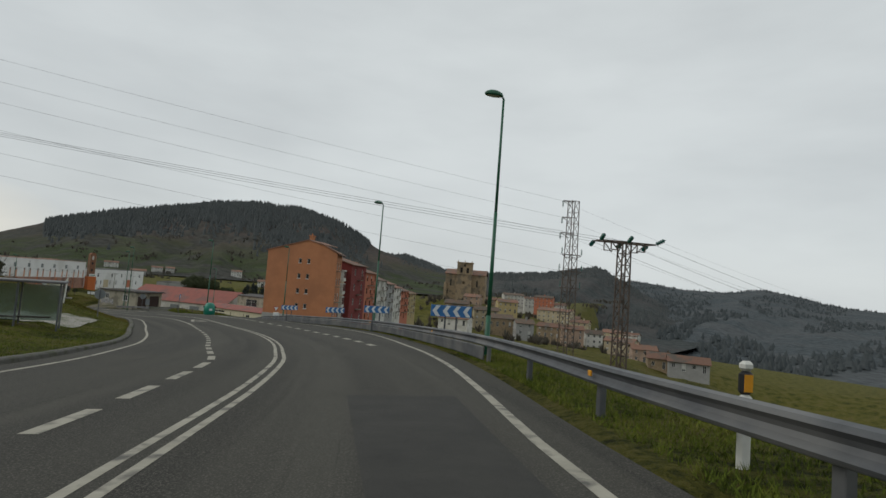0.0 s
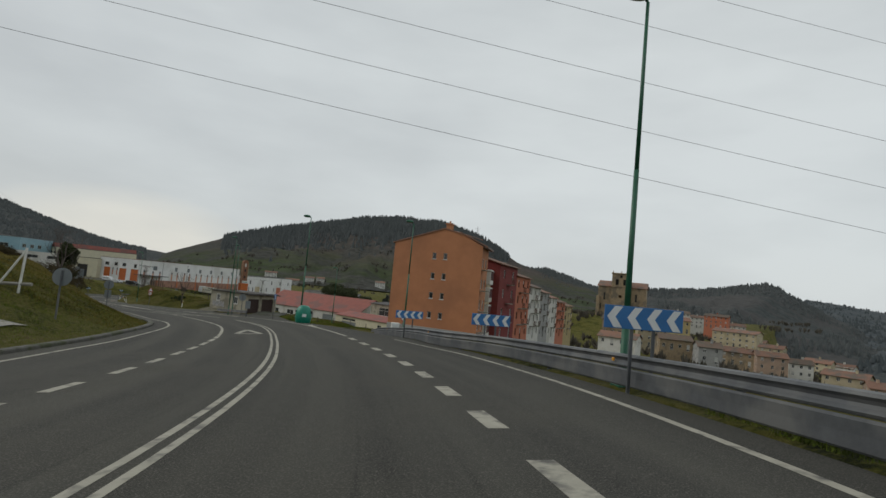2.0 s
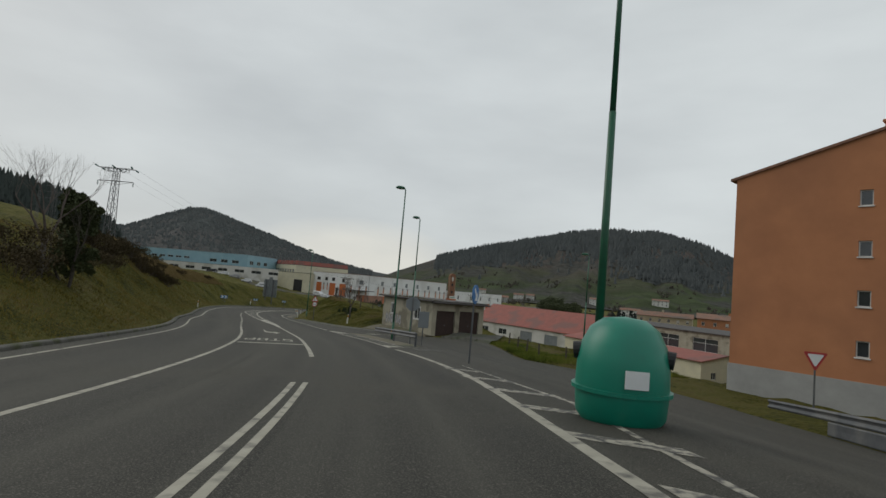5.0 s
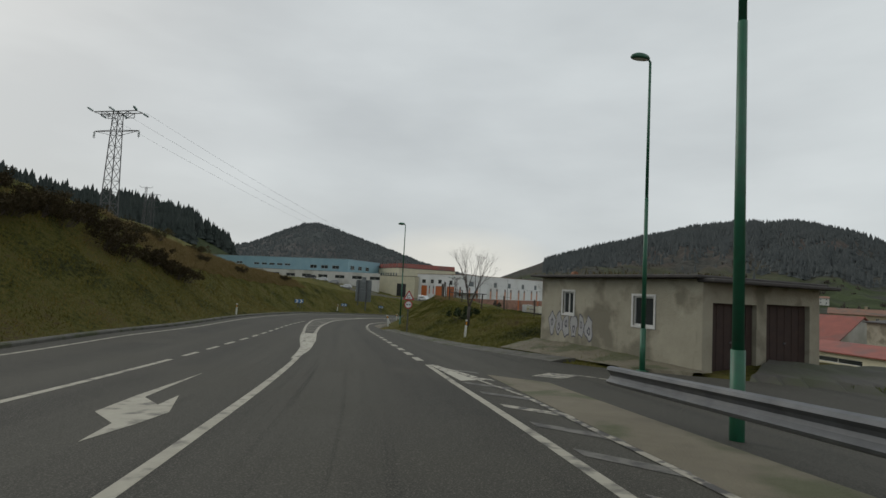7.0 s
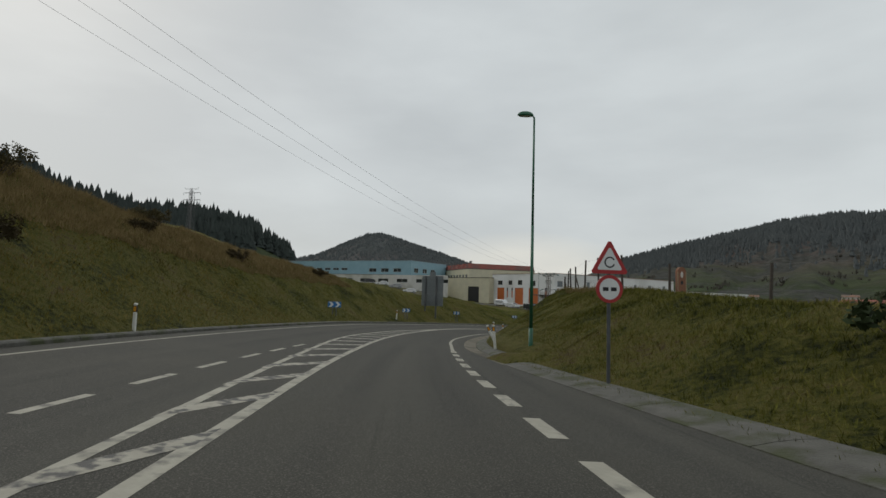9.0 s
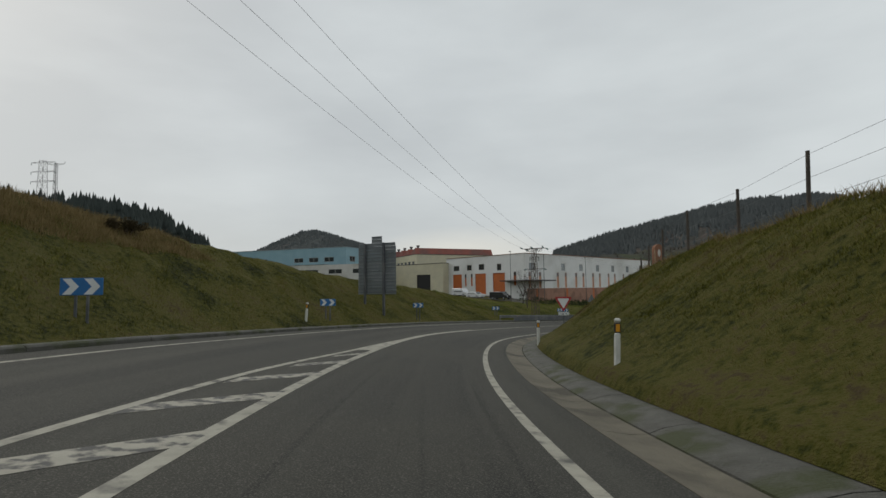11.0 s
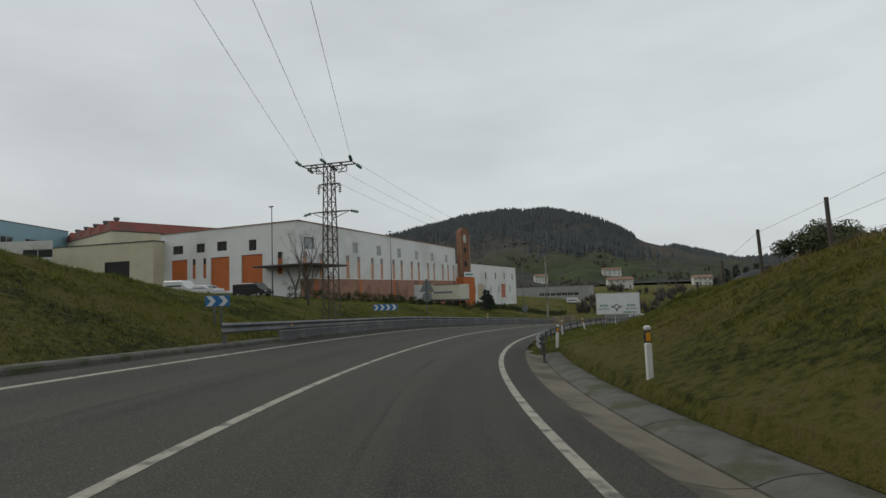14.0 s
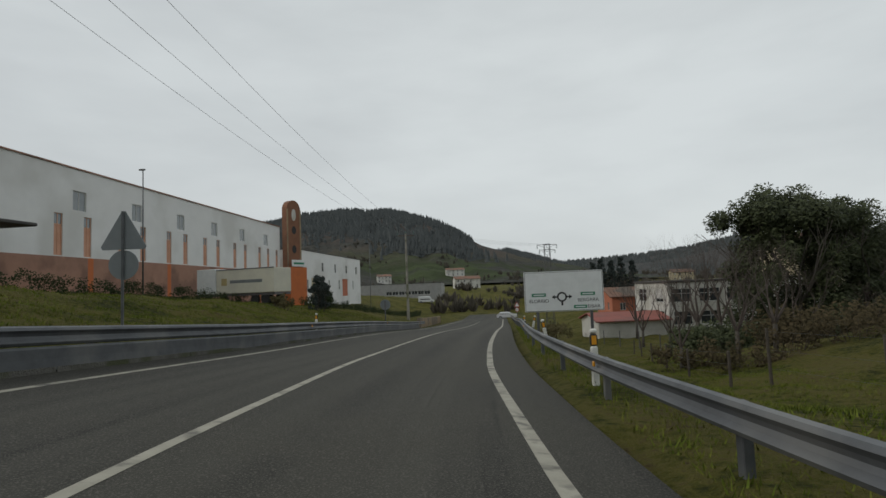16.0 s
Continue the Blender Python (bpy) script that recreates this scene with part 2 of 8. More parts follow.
M = dict(
    asphalt=road_surface("asphalt"),
    patch=material("asphalt_patch", (0.022, 0.0215, 0.0185), 0.9, second=(0.034, 0.033, 0.028), scale=2.0, bump=0.35, bump_scale=60),
    old_asphalt=material("worn_asphalt", (0.055, 0.052, 0.045), 0.9, second=(0.08, 0.075, 0.065), scale=0.8, bump=0.4, bump_scale=50, third=(0.055, 0.06, 0.036), third_scale=0.4),
    paint=material("road_paint", (0.36, 0.342, 0.28), 0.75, second=(0.25, 0.237, 0.19), scale=3.0, spread=0.7, third=(0.085, 0.081, 0.07), third_scale=3.2, third_at=(0.52, 0.7), bump=0.2),
    worn_paint=material("worn_road_paint", (0.36, 0.34, 0.28), 0.75, second=(0.24, 0.225, 0.18), scale=2.0, spread=0.8, third=(0.055, 0.053, 0.05), third_scale=5.0, third_at=(0.45, 0.58), bump=0.2),
    flecked_paint=material("flecked_road_paint", (0.4, 0.385, 0.32), 0.75, second=(0.3, 0.285, 0.235), scale=2.0, spread=0.8, third=(0.07, 0.066, 0.056), third_scale=3.4, third_at=(0.55, 0.62), bump=0.2),
    faded_paint=material("faded_road_paint", (0.13, 0.125, 0.11), 0.8, second=(0.1, 0.096, 0.085), scale=2.0, third=(0.055, 0.053, 0.05), third_scale=4.0, third_at=(0.45, 0.6)),
    grass=ground_cover("grass", GRASS, gain=0.9),
    blades=ground_cover("grass_blades", GRASS, gain=1.26, bump=0.0),
    sedge=ground_cover("sedge_blades", SEDGE, patch=0.16, gain=1.2, bump=0.0),
    lawn=ground_cover("lawn_blades", LAWN, gain=1.25, bump=0.0),
    thicket=material("dark_thicket", (0.074, 0.058, 0.032), 0.95, second=(0.05, 0.042, 0.022), scale=1.2, spec=0.1, third=(0.085, 0.066, 0.038), third_scale=1.4),
    rose=material("rose_render", (0.43, 0.3, 0.22), 0.92, second=(0.37, 0.27, 0.2), scale=0.8, third=(0.3, 0.23, 0.18), third_scale=0.3, vary=0.12),
    dry=material("dry_grass", (0.25, 0.185, 0.09), 0.95, second=(0.16, 0.12, 0.05), scale=1.3, spec=0.1),
    concrete=material("concrete", (0.3, 0.285, 0.25), 0.9, second=(0.22, 0.21, 0.18), scale=1.2, third=(0.12, 0.13, 0.08), third_scale=0.6, bump=0.4),
    gutter=material("stained_gutter", (0.16, 0.142, 0.105), 0.92, second=(0.105, 0.093, 0.068), scale=1.1, third=(0.06, 0.053, 0.038), third_scale=0.7, bump=0.5),
    nose=material("stained_nose_concrete", (0.16, 0.142, 0.1), 0.92, second=(0.12, 0.105, 0.075), scale=1.4, third=(0.075, 0.08, 0.04), third_scale=0.8, bump=0.5),
    kerb=material("kerb_concrete", (0.11, 0.106, 0.093), 0.92, second=(0.065, 0.063, 0.053), scale=2.2, third=(0.05, 0.056, 0.024), third_scale=1.1, bump=0.6),
    steel=material("galvanised_steel", (0.115, 0.122, 0.13), 0.55, 0.3, second=(0.075, 0.08, 0.086), scale=2.6, third=(0.15, 0.152, 0.15), third_scale=0.7, bump=0.08, bump_scale=9),
    dark_steel=material("weathered_steel", (0.16, 0.16, 0.165), 0.6, 0.6, second=(0.11, 0.105, 0.1), scale=4.0),
    rust=material("rust_steel", (0.1, 0.085, 0.075), 0.75, 0.4, second=(0.14, 0.1, 0.075), scale=5.0),
    green_paint=material("green_paint", (0.012, 0.11, 0.055), 0.45, second=(0.015, 0.08, 0.045), scale=6.0),
    sign_back=material("sign_back", (0.22, 0.24, 0.25), 0.55, 0.4, second=(0.17, 0.19, 0.2), scale=1.0),
    white=material("white_film", (0.72, 0.74, 0.74), 0.5, second=(0.64, 0.66, 0.66), scale=2.0),
    blue=material("blue_film", (0.03, 0.16, 0.4), 0.5, second=(0.028, 0.135, 0.34), scale=2.0),
    red=material("red_film", (0.42, 0.025, 0.03), 0.5, second=(0.34, 0.03, 0.03), scale=2.0),
    black=material("black_film", (0.012, 0.012, 0.013), 0.6),
    sign_green=material("green_film", (0.01, 0.2, 0.1), 0.5),
    amber=material("amber_reflector", (0.75, 0.33, 0.02), 0.35),
    plastic=material("white_plastic", (0.72, 0.72, 0.69), 0.6, second=(0.55, 0.55, 0.5), scale=3.0),
    wood=material("grey_wood", (0.085, 0.07, 0.055), 0.9, second=(0.05, 0.042, 0.035), scale=9.0),
    wire=material("wire", (0.1, 0.105, 0.11), 0.5, 0.5),
    insulator=material("green_glass", (0.02, 0.11, 0.09), 0.15, spec=0.7),
    glass=material("window_glass", (0.025, 0.03, 0.034), 0.08, second=(0.05, 0.055, 0.06), scale=0.4, spec=0.8),
    # Pale tone is the sky's reflection painted into the pane colour.
    sky_painted_glass=material("glass_painted_with_sky", (0.14, 0.165, 0.175), 0.06, second=(0.2, 0.22, 0.23), scale=0.5, spec=1.0),
    faded_orange=material("faded_orange_panel", (0.6, 0.33, 0.22), 0.6, second=(0.52, 0.27, 0.17), scale=0.8),
    curtain=material("drawn_blind", (0.5, 0.5, 0.47), 0.7, second=(0.42, 0.42, 0.4), scale=1.0),
    frame_white=material("white_frame", (0.66, 0.66, 0.64), 0.5),
    frame_brown=material("brown_frame", (0.1, 0.05, 0.03), 0.6),
    terracotta=material("terracotta_render", (0.46, 0.2, 0.095), 0.92, second=(0.4, 0.168, 0.08), scale=0.6, third=(0.33, 0.145, 0.075), third_scale=0.15, third_at=(0.45, 0.75), bump=0.15, bump_scale=20),
    tiles=material("clay_tiles", (0.23, 0.115, 0.075), 0.9, second=(0.15, 0.088, 0.062), scale=3.0, third=(0.11, 0.09, 0.072), third_scale=0.3, vary=0.22, bump=0.6, bump_scale=6),
    old_tiles=material("old_clay_tiles", (0.13, 0.085, 0.06), 0.92, second=(0.095, 0.07, 0.054), scale=2.5, third=(0.08, 0.072, 0.055), third_scale=0.3, vary=0.2, bump=0.6, bump_scale=6),
    red_roof=material("red_sheet_roof", (0.27, 0.085, 0.065), 0.8, second=(0.21, 0.07, 0.055), scale=0.8, third=(0.17, 0.08, 0.068), third_scale=0.25),
    cream=material("cream_render", (0.47, 0.4, 0.27), 0.92, second=(0.4, 0.345, 0.24), scale=0.8, third=(0.36, 0.31, 0.2), third_scale=0.3, vary=0.15),
    ochre=material("ochre_render", (0.45, 0.36, 0.17), 0.92, second=(0.39, 0.31, 0.16), scale=0.8, vary=0.15),
    brick_red=material("dark_red_render", (0.2, 0.035, 0.03), 0.9, second=(0.16, 0.03, 0.028), scale=1.0),
    salmon=material("salmon_render", (0.47, 0.16, 0.09), 0.9, second=(0.4, 0.14, 0.08), scale=1.0),
    white_wall=material("white_render", (0.62, 0.61, 0.57), 0.9, second=(0.54, 0.53, 0.49), scale=0.8, third=(0.44, 0.43, 0.38), third_scale=0.25, vary=0.08),
    grey_wall=material("grey_render", (0.33, 0.33, 0.32), 0.9, second=(0.27, 0.27, 0.26), scale=0.8, vary=0.1),
    stone=material("sandstone", (0.34, 0.26, 0.16), 0.92, second=(0.24, 0.18, 0.115), scale=1.5, third=(0.17, 0.14, 0.1), third_scale=0.3, bump=0.5, bump_scale=5),
    clad=material("white_cladding", (0.72, 0.725, 0.715), 0.55, second=(0.67, 0.675, 0.665), scale=0.5, third=(0.58, 0.58, 0.56), third_scale=0.12, bump=0.08, bump_scale=3),
    orange=material("orange_door", (0.5, 0.13, 0.025), 0.6, second=(0.43, 0.11, 0.025), scale=1.0),
    orange_base=material("orange_base", (0.36, 0.2, 0.14), 0.85, second=(0.29, 0.16, 0.115), scale=0.7, third=(0.2, 0.11, 0.08), third_scale=0.3),
    corten=material("tower_render", (0.24, 0.11, 0.06), 0.85, second=(0.18, 0.085, 0.05), scale=1.0),
    blue_clad=material("blue_cladding", (0.25, 0.4, 0.46), 0.6, second=(0.21, 0.35, 0.42), scale=0.4),
    pale_yellow=material("pale_yellow_wall", (0.58, 0.54, 0.39), 0.9, second=(0.5, 0.47, 0.35), scale=0.7),
    block=material("rendered_block", (0.39, 0.365, 0.285), 0.95, second=(0.3, 0.28, 0.215), scale=0.9, third=(0.2, 0.185, 0.14), third_scale=0.8, bump=0.35, bump_scale=14),
    door_brown=material("brown_door", (0.05, 0.03, 0.024), 0.7, second=(0.035, 0.022, 0.02), scale=4.0),
    spray=material("spray_paint", (0.4, 0.4, 0.4), 0.7, second=(0.3, 0.3, 0.3), scale=3.0),
    dark_spray=material("dark_spray_paint", (0.12, 0.12, 0.14), 0.7, second=(0.08, 0.08, 0.095), scale=5.0),
    moss=material("roof_moss", (0.09, 0.085, 0.03), 0.95, second=(0.12, 0.09, 0.05), scale=2.0, bump=0.8, bump_scale=8),
    dark_roof=material("dark_roof", (0.08, 0.075, 0.07), 0.9, second=(0.055, 0.05, 0.05), scale=2.0),
    teal=material("green_recycling_plastic", (0.0, 0.2, 0.13), 0.4, second=(0.005, 0.16, 0.11), scale=1.5),
    car_white=material("white_car_paint", (0.68, 0.69, 0.7), 0.25),
    car_dark=material("dark_car_paint", (0.03, 0.032, 0.036), 0.25),
    car_silver=material("silver_car_paint", (0.36, 0.37, 0.38), 0.3, 0.5),
    tyre=material("tyre_rubber", (0.02, 0.02, 0.02), 0.85),
    canvas=material("trailer_canvas", (0.6, 0.58, 0.47), 0.6, second=(0.52, 0.5, 0.42), scale=0.8),
    bale=material("bale_wrap", (0.014, 0.014, 0.016), 0.7, second=(0.025, 0.025, 0.027), scale=4.0, bump=0.4, bump_scale=6),
    bark=material("bark", (0.085, 0.075, 0.062), 0.95, second=(0.055, 0.047, 0.04), scale=6.0, bump=0.5, bump_scale=20),
    twig=material("twig", (0.1, 0.08, 0.068), 0.95, second=(0.07, 0.055, 0.048), scale=3.0),
    leaf=material("evergreen_leaf", (0.034, 0.046, 0.017), 0.7, second=(0.062, 0.072, 0.028), scale=1.2, spread=0.8, spec=0.3),
    hedge=material("hedge_leaf", (0.022, 0.034, 0.012), 0.8, second=(0.035, 0.05, 0.018), scale=1.5, spec=0.2),
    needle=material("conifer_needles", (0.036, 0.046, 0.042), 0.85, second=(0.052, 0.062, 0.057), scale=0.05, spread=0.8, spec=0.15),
    # Blue-grey of the next two woods is distance haze put into the base colour.
    haze_blue_needle=material("hazed_distant_wood", (0.064, 0.076, 0.08), 0.9, second=(0.082, 0.092, 0.095), scale=0.02, spread=0.8, spec=0.05),
    haze_grey_needle=material("hazed_conifer_needles", (0.08, 0.09, 0.092), 0.9, second=(0.102, 0.11, 0.108), scale=0.03, spread=0.8, spec=0.1),
    bare_wood=material("bare_wood", (0.12, 0.105, 0.088), 0.95, second=(0.085, 0.08, 0.064), scale=0.1, spec=0.1),
    bramble=material("bramble", (0.115, 0.092, 0.05), 0.95, second=(0.075, 0.07, 0.032), scale=1.5, spec=0.1),
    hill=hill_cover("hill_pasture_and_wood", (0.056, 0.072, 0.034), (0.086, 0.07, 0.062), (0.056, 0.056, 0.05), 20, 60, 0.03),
    # Grey-blue tone of these two covers is air haze painted into the colour.
    haze_grey_hill=hill_cover("hazed_hill_wood", (0.068, 0.075, 0.06), (0.074, 0.073, 0.071), (0.058, 0.065, 0.064), -160, -120, 0.05),
    haze_blue_hill=hill_cover("hazed_ridge_wood", (0.08, 0.092, 0.09), (0.088, 0.096, 0.1), (0.07, 0.082, 0.088), -260, -200, 0.05),
    meadow=material("meadow", (0.075, 0.12, 0.03), 0.95, second=(0.09, 0.11, 0.035), scale=0.05, spec=0.1),
)

M["pane"] = material("tinted_shelter_glass", (0.5, 0.62, 0.58), 0.12, spec=0.6)
M["pane"].node_tree.nodes["Principled BSDF"].inputs["Transmission Weight"].default_value = 0.85


# building blocks
class Shape:
    """Vertices and faces of one mesh, gathered piece by piece."""

    def __init__(self):
        self.v, self.f = [], []

    def add(self, verts, faces):
        k = len(self.v)
        self.v += [tuple(v) for v in verts]
        self.f += [tuple(i + k for i in f) for f in faces]
        return self

    def box(self, x0, y0, z0, x1, y1, z1, bevel=0.0):
        b = min(bevel, abs(x1 - x0) / 2.5, abs(y1 - y0) / 2.5, abs(z1 - z0) / 2.5)
        if b <= 0:
            v = [(x, y, z) for x in (x0, x1) for y in (y0, y1) for z in (z0, z1)]
            return self.add(v, [(0, 1, 3, 2), (4, 6, 7, 5), (0, 4, 5, 1), (2, 3, 7, 6), (0, 2, 6, 4), (1, 5, 7, 3)])
        ring = [(x0 + b, y0), (x1 - b, y0), (x1, y0 + b), (x1, y1 - b), (x1 - b, y1), (x0 + b, y1), (x0, y1 - b), (x0, y0 + b)]
        cx, cy = (x0 + x1) / 2, (y0 + y1) / 2
        kx, ky = 1 - 2 * b / abs(x1 - x0), 1 - 2 * b / abs(y1 - y0)
        v, f = [], []
        for z, k in ((z0, 1), (z0 + b, 0), (z1 - b, 0), (z1, 1)):
            for x, y in ring:
                v.append((cx + (x - cx) * kx, cy + (y - cy) * ky, z) if k else (x, y, z))
        for r in range(3):
            for i in range(8):
                j = (i + 1) % 8
                f.append((r * 8 + i, r * 8 + j, r * 8 + 8 + j, r * 8 + 8 + i))
        f += [tuple(range(7, -1, -1)), tuple(range(24, 32))]
        return self.add(v, f)

    def rod(self, a, b, r0, r1=None, n=8, caps=True):
        a, b = Vector(a), Vector(b)
        r1 = r0 if r1 is None else r1
        w = (b - a).normalized()
        u = w.orthogonal().normalized()
        t = w.cross(u)
        v = [p + (u * math.cos(2 * math.pi * i / n) + t * math.sin(2 * math.pi * i / n)) * r for p, r in ((a, r0), (b, r1)) for i in range(n)]
        f = [(i, (i + 1) % n, n + (i + 1) % n, n + i) for i in range(n)]
        if caps:
            f += [tuple(range(n - 1, -1, -1)), tuple(range(n, 2 * n))]
        return self.add(v, f)

    def tube(self, pts, r, n=6):
        for a, b in zip(pts, pts[1:]):
            self.rod(a, b, r, n=n)
        return self

    def prism(self, poly, way):
        """A flat polygon of 3D points, carried along a vector."""
        n, w = len(poly), Vector(way)
        v = [Vector(p) for p in poly]
        v += [p + w for p in v]
        return self.add(v, [tuple(range(n - 1, -1, -1)), tuple(range(n, 2 * n))] + [(i, (i + 1) % n, n + (i + 1) % n, n + i) for i in range(n)])

    def disc(self, c, r, y0, y1, n=28, a0=0.0):
        """A round plate that faces along y."""
        return self.prism([(c[0] + r * math.cos(a0 + 2 * math.pi * i / n), y0, c[1] + r * math.sin(a0 + 2 * math.pi * i / n)) for i in range(n)], (0, y1 - y0, 0))

    def ringplate(self, c, r0, r1, y0, y1, n=32, a0=0.0, a1=2 * math.pi):
        for i in range(n):
            p, q = a0 + (a1 - a0) * i / n, a0 + (a1 - a0) * (i + 1) / n
            self.prism([(c[0] + r * math.cos(a), y0, c[1] + r * math.sin(a)) for r, a in ((r0, p), (r1, p), (r1, q), (r0, q))], (0, y1 - y0, 0))
        return self

    def mesh(self, name, mat, smooth=False):
        me = bpy.data.meshes.new(name)
        me.from_pydata(self.v, [], self.f)
        if mat:
            me.materials.append(mat)
        if smooth:
            me.polygons.foreach_set("use_smooth", [True] * len(me.polygons))
        bm = bmesh.new()
        bm.from_mesh(me)
        if name in ("wall", "nave", "bell_tower"):
            bmesh.ops.remove_doubles(bm, verts=bm.verts, dist=0.0005)
        if len(bm.faces) < 60000:
            bmesh.ops.recalc_face_normals(bm, faces=bm.faces)
            bm.to_mesh(me)
        bm.free()
        return me


def part(name, shape, mat, parent=None, label="", smooth=False, place=None):
    ob = new(name, shape.mesh(name, mat, smooth) if isinstance(shape, Shape) else shape)
    if parent:
        ob.parent = parent
    if place is not None:
        ob.matrix_basis = place
    return tagged(ob, label)


def thing(name, label, category, m=None, group="", kind=""):
    ob = tagged(new(name), label, category, group, kind)
    ob.empty_display_size = 0.3
    if m is not None:
        ob.matrix_basis = m
    return ob


# the road's line: x, y, z every 16 m
ROAD = [
    (-0.21, -29.94, 1.78), (0.74, -13.97, 0.86), (-0.23, 1.99, -0.06), (-3.02, 17.73, -1.08), (-8.23, 32.84, -2.28), (-15.67, 46.99, -3.31),
    (-25.11, 59.9, -4.08), (-36.05, 71.57, -5.12), (-48.15, 82.02, -6.19), (-61.31, 91.1, -7.22), (-74.98, 99.42, -8.02), (-88.61, 107.8, -8.77),
    (-101.67, 117.03, -9.57), (-113.8, 127.46, -10.38), (-124.4, 139.42, -11.15), (-132.74, 153.06, -12.07), (-138.78, 167.85, -12.93),
    (-142.2, 183.47, -13.69), (-143.09, 199.44, -14.42), (-143.21, 215.44, -15.11), (-143.22, 231.44, -16.06), (-143.23, 247.44, -17.01),
    (-143.23, 263.44, -17.77), (-143.23, 279.44, -18.48), (-143.23, 295.44, -19.2), (-143.23, 311.44, -19.55), (-143.23, 327.44, -19.77),
]
TILT = ((-30, 0.026), (2, 0.026), (18, 0.044), (34, 0.053), (50, 0.045), (66, 0.04), (82, 0.03), (98, 0.008), (114, -0.003), (130, -0.025), (146, -0.048), (162, -0.069), (178, -0.087), (194, -0.09), (210, -0.097), (242, -0.103), (258, -0.062), (274, -0.02), (290, 0.0))


def curve_points(pts, per):
    p = np.array(pts)
    p = np.vstack([2 * p[0] - p[1], p, 2 * p[-1] - p[-2]])
    out = []
    for i in range(1, len(p) - 2):
        for k in range(per):
            u = k / per
            out.append(0.5 * (2 * p[i] + (p[i + 1] - p[i - 1]) * u + (2 * p[i - 1] - 5 * p[i] + 4 * p[i + 1] - p[i + 2]) * u * u + (3 * p[i] - p[i - 1] - 3 * p[i + 1] + p[i + 2]) * u**3))
    out.append(p[-2])
    return np.array(out)


RP = curve_points(ROAD, 16)
RS = np.arange(len(RP)) * 1.0 - 30.0
RT = np.gradient(RP[:, :2], axis=0)
RT /= np.linalg.norm(RT, axis=1)[:, None]
RN = np.stack([RT[:, 1], -RT[:, 0]], 1)


TABLES = {}


def along(s, table):
    """A smooth line through a table of (s, value), with no overshoot."""
    if table not in TABLES:
        x, y = np.array([a for a, _ in table], float), np.array([b for _, b in table], float)
        h = np.diff(x)
        g = np.diff(y) / h
        m = np.zeros(len(x))
        m[0], m[-1] = g[0], g[-1]
        p = g[:-1] * g[1:]
        m[1:-1] = np.where(p > 0, 2 * p / np.where(p > 0, g[:-1] + g[1:], 1), 0)
        TABLES[table] = (x, y, m)
    x, y, m = TABLES[table]
    q = np.clip(s, x[0], x[-1])
    i = np.clip(np.searchsorted(x, q, side="right") - 1, 0, len(x) - 2)
    h = x[i + 1] - x[i]
    u = (q - x[i]) / h
    return (1 + 2 * u) * (1 - u) ** 2 * y[i] + u * (1 - u) ** 2 * h * m[i] + u * u * (3 - 2 * u) * y[i + 1] + u * u * (u - 1) * h * m[i + 1]


# the side road falls away to the right of the main road
SIDE_FALL = ((48, 0.0), (52, 0.035), (57, 0.065), (62, 0.09), (68, 0.112), (74, 0.126), (90, 0.126), (98, 0.11), (104, 0.07), (110, 0.02), (114, 0.0))


def surface(s, d):
    """Height of the carriageway s metres along and d metres to the right."""
    b, z = along(s, TILT), np.interp(s, RS, RP[:, 2])
    flat = np.clip(np.minimum((s - 50) / 15, (130 - s) / 10), 0, 1)
    right = np.where(d > 2.2, 2.2 * b + (d - 2.2) * b * (1 - flat), d * b)
    fall = along(s, SIDE_FALL) * np.maximum(d - 4.6, 0)
    return z + np.where(d < 0, np.maximum(d, -11) * b, right) - fall


def spot(s, d, h=0.0):
    x = np.interp(s, RS, RP[:, 0]) + d * np.interp(s, RS, RN[:, 0])
    y = np.interp(s, RS, RP[:, 1]) + d * np.interp(s, RS, RN[:, 1])
    return Vector((float(x), float(y), float(surface(s, d)) + h))


def heading(s):
    return math.degrees(math.atan2(np.interp(s, RS, RT[:, 1]), np.interp(s, RS, RT[:, 0]))) - 90


def nearest(x, y):
    """s and d of places in the plan."""
    x, y = np.atleast_1d(x), np.atleast_1d(y)
    s, d = np.empty(len(x)), np.empty(len(x))
    for k in range(0, len(x), 4000):
        q = (x[k:k + 4000, None] - RP[None, :, 0]) ** 2 + (y[k:k + 4000, None] - RP[None, :, 1]) ** 2
        i = q.argmin(1)
        dx, dy = x[k:k + 4000] - RP[i, 0], y[k:k + 4000] - RP[i, 1]
        s[k:k + 4000] = RS[i] + dx * RT[i, 0] + dy * RT[i, 1]
        d[k:k + 4000] = np.sign(dx * RN[i, 0] + dy * RN[i, 1]) * np.sqrt(q[np.arange(len(i)), i])
    return s, d


# lines of the carriageway, as metres to the right of the road's line
CENTRE = ((-30, -1.75), (5, -1.8), (10, -1.74), (15, -1.75), (20, -1.92), (28, -1.98), (36, -1.97), (48, -1.96), (55, -1.8), (60, -1.55), (66, -1.35), (80, -1.2), (97, -1.75), (108, -1.92), (128, -1.93), (150, -2.0), (164, -2.15), (175, -2.2), (190, -2.35), (212, -2.4), (230, -2.3), (248, -2.65), (256, -2.95), (400, -3.0))
LEFT_DASH = ((-30, -3.1), (6, -3.3), (11, -3.45), (15, -3.6), (20, -4.3), (25, -4.85), (31, -5.1), (38, -5.2), (46, -5.1), (51, -4.85), (57, -4.45), (65, -4.2), (73, -4.42), (82, -4.55), (94, -4.75), (104, -5.0), (114, -5.08), (121, -4.9), (127, -4.6), (138, -4.3), (152, -4.0))
